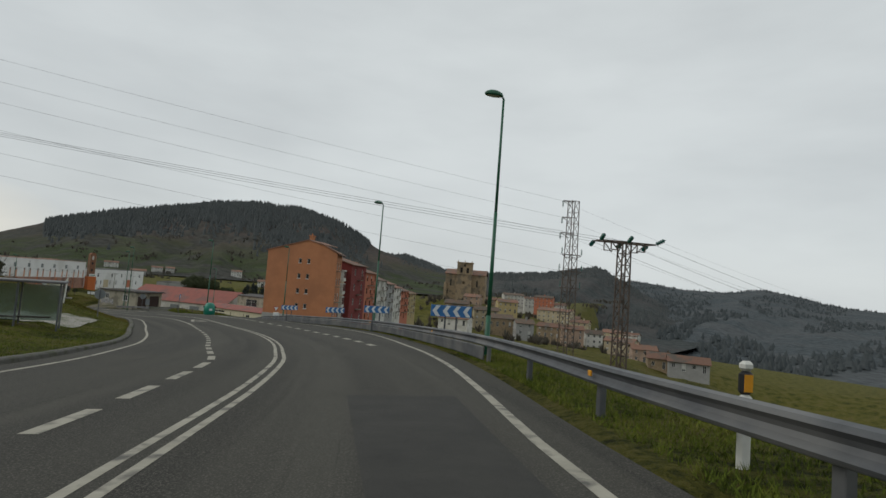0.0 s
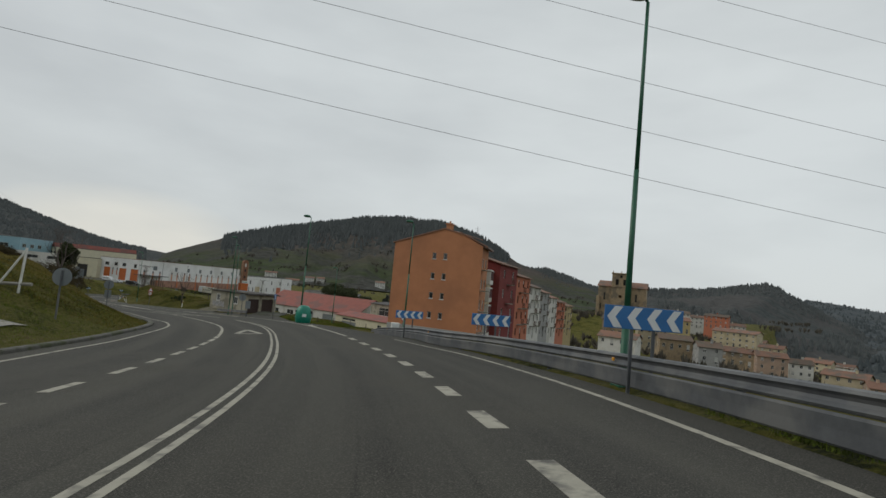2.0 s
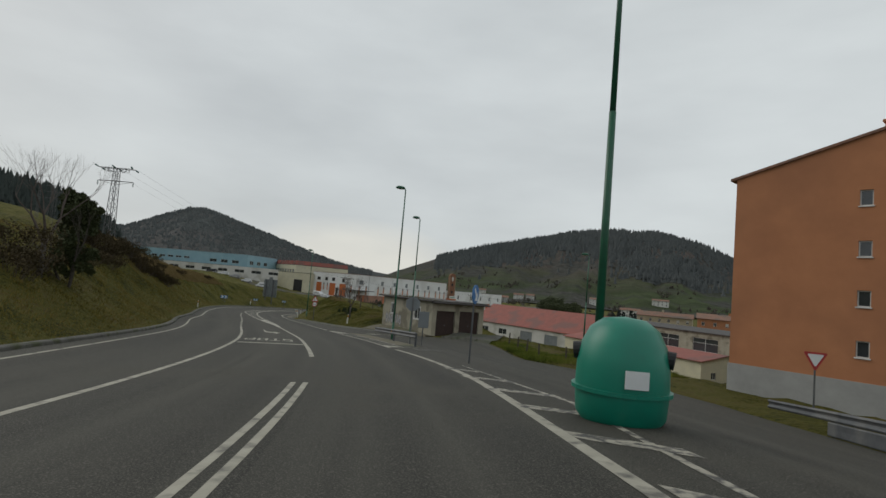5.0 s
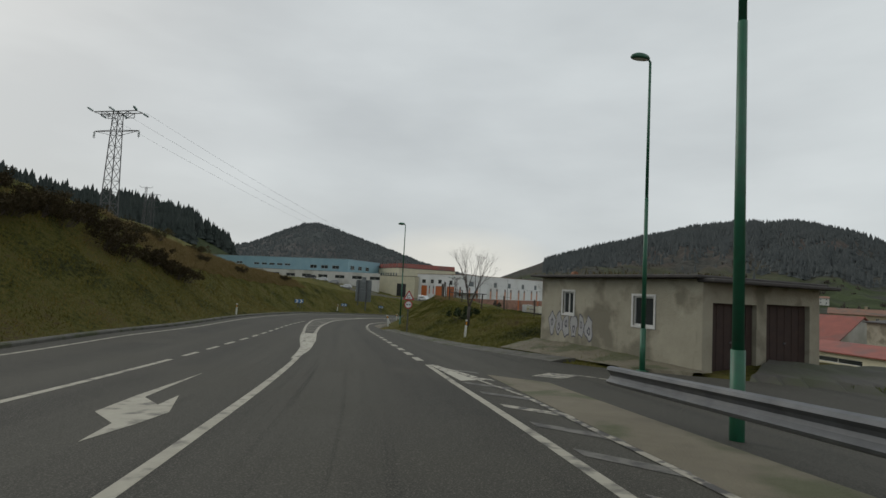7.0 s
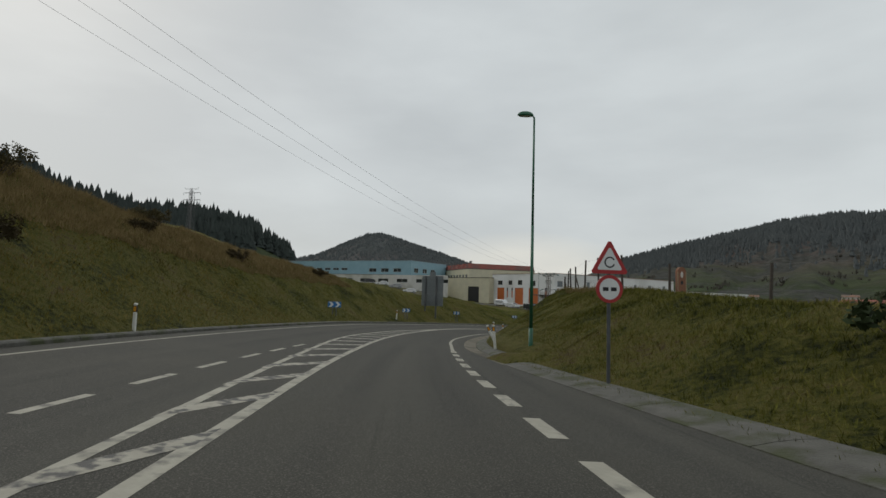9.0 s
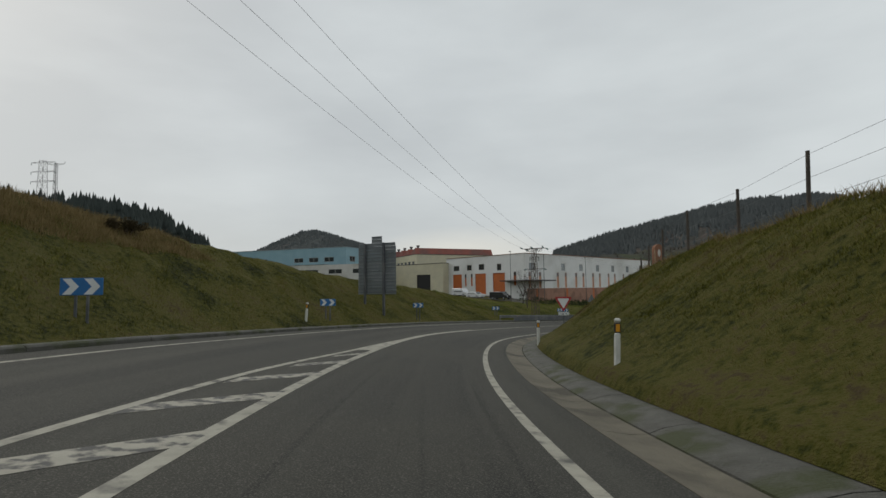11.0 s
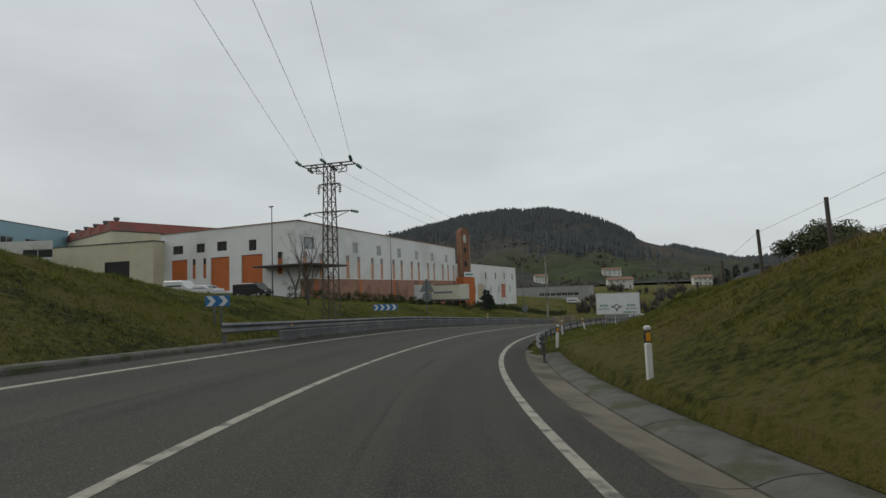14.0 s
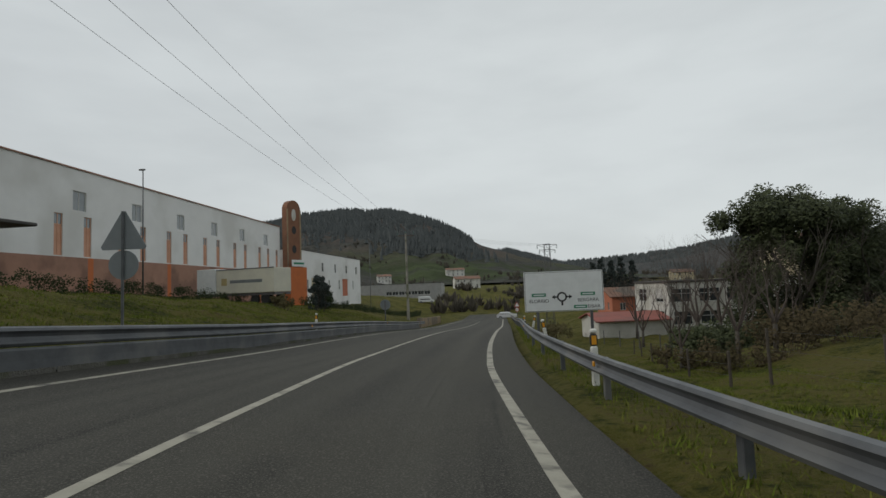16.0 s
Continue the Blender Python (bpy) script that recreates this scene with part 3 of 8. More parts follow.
GORE_LEFT = ((116, -2.0), (121, -2.02), (126, -2.3), (130, -2.52), (136, -2.72), (147, -3.2), (161, -3.92), (166, -3.75), (173, -3.5), (180, -2.9), (188, -2.5))
LEFT_EDGE = ((-30, -6.6), (12, -6.85), (25, -7.75), (36, -8.4), (46, -8.6), (56, -8.0), (66, -7.2), (72, -7.4), (80, -8.2), (90, -8.7), (110, -8.85), (122, -9.1), (132, -8.4), (150, -8.1), (165, -7.8), (175, -7.5), (185, -6.8), (196, -6.15), (212, -6.2), (226, -6.0), (250, -5.85), (270, -6.4), (300, -6.9), (400, -6.9))
RIGHT_LINE = ((-30, 1.8), (5, 1.92), (9, 2.18), (14, 2.6), (19, 2.96), (23, 3.25), (28, 3.82), (34, 4.5), (41, 4.95), (47, 5.08), (53, 4.75), (58, 4.5), (64, 4.6), (72, 5.2), (80, 6.5))
RIGHT_DASH = ((20, 1.8), (36, 1.8), (44, 1.95), (55, 2.05), (64, 2.1))
RIGHT_NOSE = ((57, 2.15), (64, 2.1), (75, 2.4), (84, 2.75), (90, 2.6), (97, 2.2), (112, 2.05))
RIGHT_ROAD = ((110, 2.05), (131, 2.02), (144, 1.88), (160, 1.74), (164, 1.58), (171, 1.5), (180, 1.55), (200, 1.62), (220, 1.5), (233, 1.2), (248, 0.75), (256, 0.4), (262, 0.4), (300, 0.8), (400, 0.8))
EDGE_L = tuple((s, d - 0.9) for s, d in LEFT_EDGE)
EDGE_R = ((-30, 2.5), (5, 2.65), (12, 3.15), (19, 3.75), (27, 4.5), (34, 5.3), (41, 5.75), (47, 5.85), (54, 6.3), (58, 6.7), (62.5, 7.4), (66, 8.3), (69, 8.95), (73, 9.8), (77, 11.0), (82, 13.1), (87, 15.3), (90, 17.0), (93, 18.5), (99, 18.5), (101, 15.5), (102.2, 12.5), (104, 12.9), (106, 13.4), (108.5, 13.9), (111.5, 14.2), (114.5, 11.0), (118, 7.6), (124, 5.9), (128, 5.2), (132, 4.85), (137, 4.4), (142, 4.0), (150, 3.2), (156, 2.7), (161, 2.45), (200, 2.4), (225, 2.3), (240, 1.9), (250, 1.6), (256, 1.4), (262, 1.4), (300, 1.6), (400, 1.6))


# ---- ground: one sheet to the foot of the hills ----
BASE = np.array([
    (12, 48, -5.0), (40, 20, -5), (20, 100, -9), (45, 170, -17), (70, 260, -22), (5, 330, -7), (100, 110, -34), (180, 330, -46), (130, 200, -42), (75, 120, -26), (62, 60, -20), (150, 60, -44), (-28, 112, -8.2), (-45, 118, -11.3), (-52, 126, -12.6), (-38, 104, -8.6), (-60, 150, -13.7), (-48, 140, -13.4), (-75, 172, -14.4), (-90, 175, -14),
    (-60, 220, -17), (-95, 150, -11.5), (-190, 205, -10), (-205, 240, -10), (-172, 276, -12.3), (-172, 328, -13.6), (-262, 210, -6), (-240, 170, -4), (-150, 60, 4),
    (-190, 85, 5.5), (-310, 120, 17), (-340, 50, 28), (-260, 110, 10), (-250, 10, 20), (-40, 0, 1.5), (-70, 40, 2.0), (-143, 400, -19.8), (-60, 300, -23), (-85, 235, -20),
    (-112, 245, -20.5), (-200, 450, -13), (0, -70, 4), (60, -30, -6), (-100, 0, 10), (-105, 130, -9), (-118, 165, -9), (-123, 190, -11),
])
BANK_R = ((-30, 0.0), (112, 0.1), (119, 0.5), (125, 1.1), (132, 1.6), (146, 2.2), (155, 2.7), (163, 3.1), (172, 3.7), (190, 3.7), (200, 3.35), (215, 3.0), (228, 2.4), (236, 1.6), (246, 0.5), (254, -1.2), (300, -3.0), (400, -0.5))
BANK_L = ((-30, 0.2), (20, 0.4), (40, 1.2), (56, 2.0), (70, 3.4), (90, 4.4), (120, 7.1), (136, 8.2), (150, 7.9), (162, 7.1), (175, 6.5), (192, 5.6), (205, 4.9), (220, 4.3), (230, 3.6), (238, 2.6), (250, 2.3), (300, 2.6), (330, 1.6), (360, 0.4), (400, 0.0))


def land(x, y, rough=True, cut=True):
    x, y = np.atleast_1d(np.asarray(x, float)), np.atleast_1d(np.asarray(y, float))
    s, d = nearest(x, y)
    w = 1 / (((x[:, None] - BASE[None, :, 0]) ** 2 + (y[:, None] - BASE[None, :, 1]) ** 2) ** 1.5 + 400)
    region = (w * BASE[None, :, 2]).sum(1) / w.sum(1)
    far = np.clip((np.hypot(x + 80, y - 130) - 300) / 400, 0, 1)
    low = np.where(x - 0.35 * (y - 110) > 0, -75, -10)
    region = region * (1 - far) + low * far
    sc = np.clip(s, -30, 386)
    l, r = along(sc, EDGE_L), along(sc, EDGE_R)
    road = surface(sc, np.clip(d, l, r))
    out_r, out_l = d - r, l - d
    # right hand: verge, then bank or fall
    hr = along(sc, BANK_R)
    rise = np.where(sc > 150, 5.6, 4.5)
    gut = (sc > 151) & (sc < 234)
    shape = np.clip((out_r - np.where(gut, 1.5, 0.9)) / rise, 0, 1)
    shape = shape * shape * (3 - 2 * shape) * 0.45 + shape * 0.55
    right = road + np.where(gut, 0.24, 0) + hr * shape
    hl = along(sc, BANK_L)
    run = np.where(sc > 100, 10.5, 8.0)
    lin = np.clip((out_l - 0.7) / run, 0, 1)
    left = road + hl * (lin * 0.75 + 0.25 * lin * lin * (3 - 2 * lin))
    near = np.where(d > 0, right, left)
    b0, b1 = np.where(d > 0, np.where(sc < 60, 2.2, np.where(sc < 70, 3.0, np.where(sc < 112, 1.2, np.where(sc < 118, 6.0, 8.0)))), np.where(sc > 225, 9.0, 13.0)), np.where(d > 0, np.where(sc < 60, 20.0, np.where((sc > 74) & (sc < 112), 24.0, 30.0)), 45.0)
    k = np.clip((np.where(d > 0, out_r, out_l) - b0) / (b1 - b0), 0, 1)
    k = k * k * (3 - 2 * k)
    z = near * (1 - k) + region * k
    lip = np.where((sc > 152) & (sc < 234), 2.4, 0.15) if cut else -1.0
    inside = (out_r < lip) & (out_l < 0.15)
    z = np.where(inside, road - 0.22, z)
    if rough:
        amp = np.clip((np.maximum(out_r, out_l) - 1.2) / 4, 0, 1)
        z = z + amp * (0.16 * np.sin(x * 0.9 + 1.3 * np.sin(y * 0.37)) * np.sin(y * 0.8 + np.sin(x * 0.31)) + 0.09 * np.sin(x * 2.1 + y * 1.3) * np.sin(y * 2.6 - x * 0.7))
    return z


def height(x, y):
    return float(land(x, y)[0])


def axis(lo, hi, step, ends, grow=1.16):
    mid = list(np.arange(lo, hi + step / 2, step))
    a, g = lo, step
    before, after = [], []
    while a > -ends:
        g = min(g * grow, 160)
        a -= g
        before.append(a)
    b, g = hi, step
    while b < ends:
        g = min(g * grow, 160)
        b += g
        after.append(b)
    return np.array(before[::-1] + mid + after)


def build_ground():
    gx, gy = axis(-205, 30, 0.8, 2600, 1.12), axis(-30, 310, 0.8, 2600, 1.12)
    xx, yy = np.meshgrid(gx, gy)
    zz = land(xx.ravel(), yy.ravel())
    v = np.stack([xx.ravel(), yy.ravel(), zz], 1)
    nx, ny = len(gx), len(gy)
    i = (np.arange(ny - 1)[:, None] * nx + np.arange(nx - 1)[None, :]).ravel()
    f = np.stack([i, i + 1, i + nx + 1, i + nx], 1)
    me = bpy.data.meshes.new("ground")
    me.from_pydata(v.tolist(), [], f.tolist())
    me.polygons.foreach_set("use_smooth", [True] * len(f))
    me.materials.append(M["grass"])
    return tagged(new("ground", me), "rough green and straw-coloured winter grass over the valley floor", "grass ground", kind="structure")


ground = build_ground()


def sweep(shape, s0, s1, profile, base, step=2.0, close=False):
    """A strip along the road: profile of (offset from base(s), height)."""
    n = max(2, int(math.ceil((s1 - s0) / step)) + 1)
    v = []
    for i in range(n):
        s = s0 + (s1 - s0) * i / (n - 1)
        for o, h in profile:
            d = (along(s, base) if isinstance(base, tuple) else base) + o
            v.append(spot(s, float(d), h))
    m = len(profile)
    f = [(i * m + j, i * m + j + 1, (i + 1) * m + j + 1, (i + 1) * m + j) for i in range(n - 1) for j in range(m - 1)]
    if close:
        f += [(i * m + m - 1, i * m, (i + 1) * m, (i + 1) * m + m - 1) for i in range(n - 1)]
        f += [tuple(range(m)), tuple(range((n - 1) * m + m - 1, (n - 1) * m - 1, -1))]
    return shape.add(v, f)


def build_road():
    sh = Shape()
    cols = 44
    ss = np.arange(-30, 384, 1.5)
    for s in ss:
        l, r = along(s, EDGE_L), along(s, EDGE_R)
        for k in range(cols + 1):
            sh.v.append(spot(s, float(l + (r - l) * k / cols), 0.0))
    m = cols + 1
    sh.f = [(i * m + j, i * m + j + 1, (i + 1) * m + j + 1, (i + 1) * m + j) for i in range(len(ss) - 1) for j in range(cols)]
    ob = part("road", sh, M["asphalt"], smooth=True)
    lane = ob.data.uv_layers.new(name="lane")
    where = []
    for s in ss:
        l, r = along(s, EDGE_L), along(s, EDGE_R)
        where += [(s, float(l + (r - l) * k / cols)) for k in range(cols + 1)]
    for loop in ob.data.loops:
        lane.data[loop.index].uv = where[loop.vertex_index]
    return tagged(ob, "worn grey asphalt road bending down the hill", "road", kind="structure")


road = build_road()


def line(name, s0, s1, base, width=0.12, o=0.0, label=""):
    part(name, sweep(Shape(), s0, s1, [(o - width / 2, 0.004), (o + width / 2, 0.004)], base, 1.5), M["paint"], road, label)


line("centre_line", -30, 81, CENTRE, 0.11, 0.0)
line("centre_line", -30, 81, CENTRE, 0.11, -0.24)
line("centre_line", 88, 131, CENTRE, 0.16)
line("gore_line", 131, 192, CENTRE, 0.2)
line("gore_line", 117, 186, GORE_LEFT, 0.16)
line("gore_line", 184, 206, CENTRE, 0.34, -0.08)
line("centre_line", 206, 330, CENTRE, 0.13)
line("edge_line", -30, 345, LEFT_EDGE, 0.14)
line("edge_line", -30, 56.5, RIGHT_LINE, 0.15)
line("edge_line", 58, 94.2, RIGHT_NOSE, 0.2)
line("edge_line", 95.4, 116.4, RIGHT_NOSE, 0.15)
line("edge_line", 155, 345, RIGHT_ROAD, 0.17)
line("turn_lane_line", 57, 115.5, LEFT_DASH, 0.15)
for a in (-8.7, -6.3, -3.8, -1.35, 1.1, 3.55, 6.0, 8.4, 10.9, 13.3, 15.8, 18.4, 21.0, 23.7, 26.6, 29.6, 32.4, 35.1, 37.8, 40.9, 43.6, 46.4, 48.8, 51.2, 53.3, 55.25):
    line("dash", a, a + 1.5, LEFT_DASH, 0.2)
for k in range(14):
    line("dash", 116.6 + k * 2.55, 116.6 + k * 2.55 + 1.45, LEFT_DASH, 0.16)
for k in range(12):
    line("dash", 22.8 + k * 2.95, 22.8 + k * 2.95 + 1.35, RIGHT_DASH, 0.3)
for k in range(16):
    line("dash", 117.8 + k * 2.4, 117.8 + k * 2.4 + 1.35, RIGHT_ROAD, 0.26)


def road_patch(name, pts, mat=None, h=0.005):
    """A flat shape on the carriageway, from corners (s, d)."""
    sh = Shape()
    sh.add([spot(s, d, h) for s, d in pts], [tuple(range(len(pts)))])
    part(name, sh, mat or M["paint"], road)


for k in range(17):
    s = 135.5 + k * 2.9
    a, b = float(along(s + 1.6, GORE_LEFT)), float(along(s, CENTRE))
    if b - a > 0.35:
        road_patch("gore_stripe", [(s - 1.3, a), (s - 0.55, a), (s + 1.25, b), (s + 0.5, b)], M["worn_paint"])
road_patch("gore_fill", [(117, -1.88), (121, -1.68), (126, -1.64), (132.5, -1.82), (132.9, -2.66), (128, -2.46), (122, -2.12), (117, -2.02)], M["flecked_paint"], h=0.0065)
wedge = [181.0 + k for k in range(12)]
road_patch("gore_fill", [(q, float(along(q, GORE_LEFT)) - 0.08) for q in wedge] + [(q, float(along(q, CENTRE)) + 0.1) for q in wedge[::-1]], h=0.0055)
# give-way triangle, turn arrow, word and bar
for a, b in (((62.3, -2.85), (58.8, -3.6)), ((58.8, -3.6), (59.0, -2.3)), ((59.0, -2.3), (62.3, -2.85))):
    da, w = Vector((b[0] - a[0], b[1] - a[1])).normalized(), 0.14
    road_patch("yield_mark", [(a[0] - da.y * w, a[1] + da.x * w), (b[0] - da.y * w, b[1] + da.x * w), (b[0] + da.y * w, b[1] - da.x * w), (a[0] + da.y * w, a[1] - da.x * w)])
road_patch("turn_arrow", [(105.9, -2.92), (106.9, -3.02), (107.66, -3.55), (109.2, -3.6), (112.6, -3.5), (109.0, -3.42), (108.3, -2.99), (109.28, -3.0), (107.7, -2.64), (106.86, -2.74)])
# STOP, read by oncoming traffic
for n, (letter, strokes) in enumerate((
        ("P", ((0, 0, 0.16, 1), (0, 0.84, 0.6, 1), (0.44, 0.45, 0.6, 1), (0, 0.42, 0.6, 0.56))),
        ("O", ((0, 0, 0.16, 1), (0.44, 0, 0.6, 1), (0, 0, 0.6, 0.14), (0, 0.86, 0.6, 1))),
        ("T", ((0.22, 0, 0.38, 1), (0, 0.86, 0.6, 1))),
        ("S", ((0, 0, 0.6, 0.14), (0, 0.43, 0.6, 0.57), (0, 0.86, 0.6, 1), (0.44, 0, 0.6, 0.5), (0, 0.5, 0.16, 1))))):
    for u0, v0, u1, v1 in strokes:
        d0 = -4.55 + n * 0.6
        road_patch("stop_letter", [(99.15 - v0 * 2.0, d0 + 0.5 - u0 * 0.82), (99.15 - v0 * 2.0, d0 + 0.5 - u1 * 0.82), (99.15 - v1 * 2.0, d0 + 0.5 - u1 * 0.82), (99.15 - v1 * 2.0, d0 + 0.5 - u0 * 0.82)])
road_patch("stop_bar", [(94.6, -4.6), (95.1, -4.6), (95.1, -1.8), (94.6, -1.8)])
# worn hatching on the noses by the side road
for k in range(12):
    s = 97.5 + k * 1.6
    road_patch("worn_stripe", [(s, 2.3), (s + 0.35, 2.3), (s - 0.55, 3.15), (s - 0.95, 3.15)], M["worn_paint" if k % 3 == 1 else "faded_paint"], 0.006)
road_patch("nose_edge", [(96.4, 3.16), (100, 3.2), (110, 3.14), (116.3, 2.36), (116.3, 2.28), (110, 3.03), (100, 3.08), (96.4, 3.04)], M["worn_paint"], 0.0065)
road_patch("nose_tip", [(116.5, 2.12), (116.5, 2.26), (112.8, 3.0), (112.4, 2.28)], M["flecked_paint"], 0.0075)
road_patch("nose_tip", [(96.2, 2.2), (96.3, 2.6), (96.8, 3.1), (97.7, 2.34), (97.4, 2.24)], M["flecked_paint"], 0.0075)
for k in range(7):
    s = 71.5 + k * 2.3
    w = float(along(s, ((70, 0.5), (75, 1.1), (80, 1.3), (88, 0.4))))
    road_patch("worn_stripe", [(s, 2.55), (s + 0.45, 2.55), (s - 0.3, 2.6 + w), (s - 0.75, 2.6 + w)], M["worn_paint"], 0.006)
road_patch("nose_edge", [(67.5, 2.4), (72.2, 3.2), (79.4, 3.9), (86.8, 3.45), (86.8, 3.37), (79.4, 3.78), (72.2, 3.08), (67.5, 2.28)], M["worn_paint"], 0.0065)
road_patch("nose_tip", [(64.5, 2.2), (67.5, 2.38), (71.5, 3.0), (70.5, 2.3)], M["flecked_paint"], 0.0075)
road_patch("side_mark", [(114.9, 5.4), (114.5, 6.2), (113.5, 5.25), (114.0, 4.55)], M["worn_paint"], 0.006)
road_patch("side_mark", [(114.7, 6.05), (111.7, 8.0), (111.6, 7.92), (114.6, 5.95)], M["worn_paint"], 0.0065)
# the faded word and bar where the side road meets the nose
for d0 in (3.5, 4.1):
    for u0, v0, u1, v1 in ((0, 0, 0.12, 1), (0.38, 0, 0.5, 1), (0.12, 0, 0.38, 0.13), (0.12, 0.87, 0.38, 1)):
        road_patch("faded_letter", [(94.6 + v0 * 1.5, d0 + u0), (94.6 + v1 * 1.5, d0 + u0), (94.6 + v1 * 1.5, d0 + u1), (94.6 + v0 * 1.5, d0 + u1)], M["faded_paint"], 0.006)
road_patch("side_mark", [(96.9, 3.2), (97.5, 4.6), (97.2, 5.7), (97.1, 5.7), (97.38, 4.6), (96.8, 3.25)], M["worn_paint"], 0.006)
road_patch("repair_patch", [(2, 0.2), (9, -0.2), (9, 1.6), (2, 1.5)], M["patch"], 0.002)


# kerbs and gutters: each length of kerb is a part
def kerb_run(name, label, s0, s1, base, profile, mat, length=4.0, category="kerb"):
    root = thing(name, label, category, kind="structure")
    n = int((s1 - s0) / length)
    for i in range(n):
        a = s0 + i * length
        part("kerb_stone", sweep(Shape(), a + 0.012, a + length - 0.012, profile, base, 1.0, True), mat, root)
    return root


GUTTER = tuple((s, float(along(s, EDGE_R))) for s in range(147, 244, 3))
kerb_run("gutter", "brown stained concrete gutter beside the road", 149, 236, GUTTER, [(-0.02, 0.006), (0.1, -0.02), (0.45, -0.05), (0.72, -0.03), (0.72, -0.3), (-0.02, -0.3)], M["gutter"], 3.0, "gutter")
kerb_run("kerb", "low mossy concrete kerb under the grass bank", 149, 236, GUTTER, [(0.73, -0.2), (0.75, -0.015), (0.95, 0.07), (1.2, 0.13), (1.48, 0.16), (1.52, -0.2)], M["kerb"], 3.0)
kerb_run("kerb", "low mossy concrete kerb along the grass mound", 119, 149, EDGE_R, [(-0.02, -0.1), (0.0, 0.015), (0.3, 0.08), (0.65, 0.13), (0.95, 0.15), (1.0, -0.2)], M["kerb"], 3.0)
kerb_run("kerb", "low mossy concrete kerb at the foot of the bank", 10, 300, EDGE_L, [(0.02, -0.1), (0.0, 0.09), (-0.05, 0.13), (-0.3, 0.13), (-0.32, -0.2)], M["kerb"], 4.0)


def foot_of_bank():
    """The grass from the kerb up to the bank, in a finer sheet than the ground."""
    sh = Shape()
    ss, oo = np.arange(149.0, 236.1, 0.5), (1.46, 1.62, 1.85, 2.2, 2.6, 3.0, 3.4, 3.8)
    for s in ss:
        e = float(along(s, EDGE_R))
        for o in oo:
            p = spot(s, e + o)
            z = float(land(p.x, p.y, cut=False)[0])
            if o < 1.5:
                z = p.z + 0.14
            sh.v.append((p.x, p.y, z + (0.03 if o < 3.5 else -0.06)))
    m = len(oo)
    sh.f = [(i * m + j, i * m + j + 1, (i + 1) * m + j + 1, (i + 1) * m + j) for i in range(len(ss) - 1) for j in range(m - 1)]
    return tagged(part("verge", sh, M["grass"], smooth=True), "rough winter grass at the foot of the cutting bank", "grass verge", kind="structure")


foot_of_bank()


# ---- hills round the valley ----
HUB = Vector((-75.0, 110.0, -5.0))


def far_point(bearing, r, z):
    a = radians(bearing)
    return (HUB.x - r * math.sin(a), HUB.y + r * math.cos(a), z)


def slope_height(crest, b, u, r1, foot, wobble):
    """Height of a hill's face on a bearing, u of the way from foot to ridge."""
    e = np.interp(b, *zip(*sorted(crest)))
    e += wobble * (noise.noise((b * 0.35, r1, 0)) * 0.5 + noise.noise((b * 1.1, r1, 3)) * 0.22)
    top = HUB.z + r1 * math.tan(radians(max(e, -1.6)))
    z = foot + (top - foot) * max(u, 0) ** 1.25
    if 0 < u < 1:
        z += (top - foot) * (0.14 * noise.noise((b * 0.22, u * 4, r1)) + 0.05 * noise.noise((b * 0.9, u * 9, r1))) * math.sin(math.pi * u)
    return z


def hill(name, label, crest, r0, r1, foot, mat, wobble=0.25, step=0.5):
    """A long hill seen from the valley: crest is (bearing, degrees up) pairs, r0 its foot, r1 its ridge."""
    b0, b1 = crest[0][0], crest[-1][0]
    n = int(abs(b1 - b0) / step) + 1
    rows = 24
    sh = Shape()
    for i in range(n):
        b = b0 + (b1 - b0) * i / (n - 1)
        for k in range(rows + 3):
            u = min(k / rows, 1.0)
            r = r0 + (r1 - r0) * u if k <= rows else r1 + (k - rows) * 220
            z = slope_height(crest, b, u, r1, foot, wobble)
            if k > rows:
                z = foot + (z - foot) * (1 - (k - rows) * 0.45)
            sh.v.append(far_point(b, r, z))
    m = rows + 3
    sh.f = [(i * m + j, i * m + j + 1, (i + 1) * m + j + 1, (i + 1) * m + j) for i in range(n - 1) for j in range(m - 1)]
    return tagged(part(name, sh, mat, smooth=True), label, "hill", kind="structure")


CREST_A = ((47, 0.4), (43, 0.75), (40.5, 1.9), (36.6, 3.5), (32.4, 4.85), (27, 6.0), (22.8, 7.05), (18.7, 7.55), (14.2, 7.55), (9.6, 6.6), (7.0, 5.3), (4.6, 3.9), (1, 2.7), (-4, 1.5), (-8, 0.6))
CREST_B = ((12, 2.6), (6, 3.2), (1.5, 3.4), (-3.7, 1.8), (-8.7, 2.05), (-14.2, 2.45), (-17.1, 2.95), (-19.6, 3.45), (-20.8, 3.0), (-22.5, 1.95), (-25, 0.7), (-28, -0.5), (-31, -1.5), (-36, -1.6))
CREST_E = ((-4, 1.2), (-15, 1.9), (-22.3, 2.05), (-26.5, 1.5), (-30.2, 1.5), (-33, 1.95), (-35.7, 1.6), (-37.4, 1.15), (-39.9, 0.75), (-42.8, 0.6), (-50, 1.0), (-60, 1.8), (-75, 2.4), (-100, 2.6), (-140, 3.0), (-179, 3.4))
CREST_C = ((84, 2.2), (78, 2.2), (72, 2.6), (68.3, 3.45), (65.2, 4.9), (63, 5.85), (61.6, 6.05), (60, 5.6), (58, 4.95), (53.3, 3.55), (50.5, 2.55), (48, 1.9), (45, 1.35), (41, 1.0), (36, 0.6))
CREST_D = ((180, 3.0), (150, 3.4), (120, 4.0), (100, 4.6), (88, 4.2), (78, 2.4), (72, 1.0))
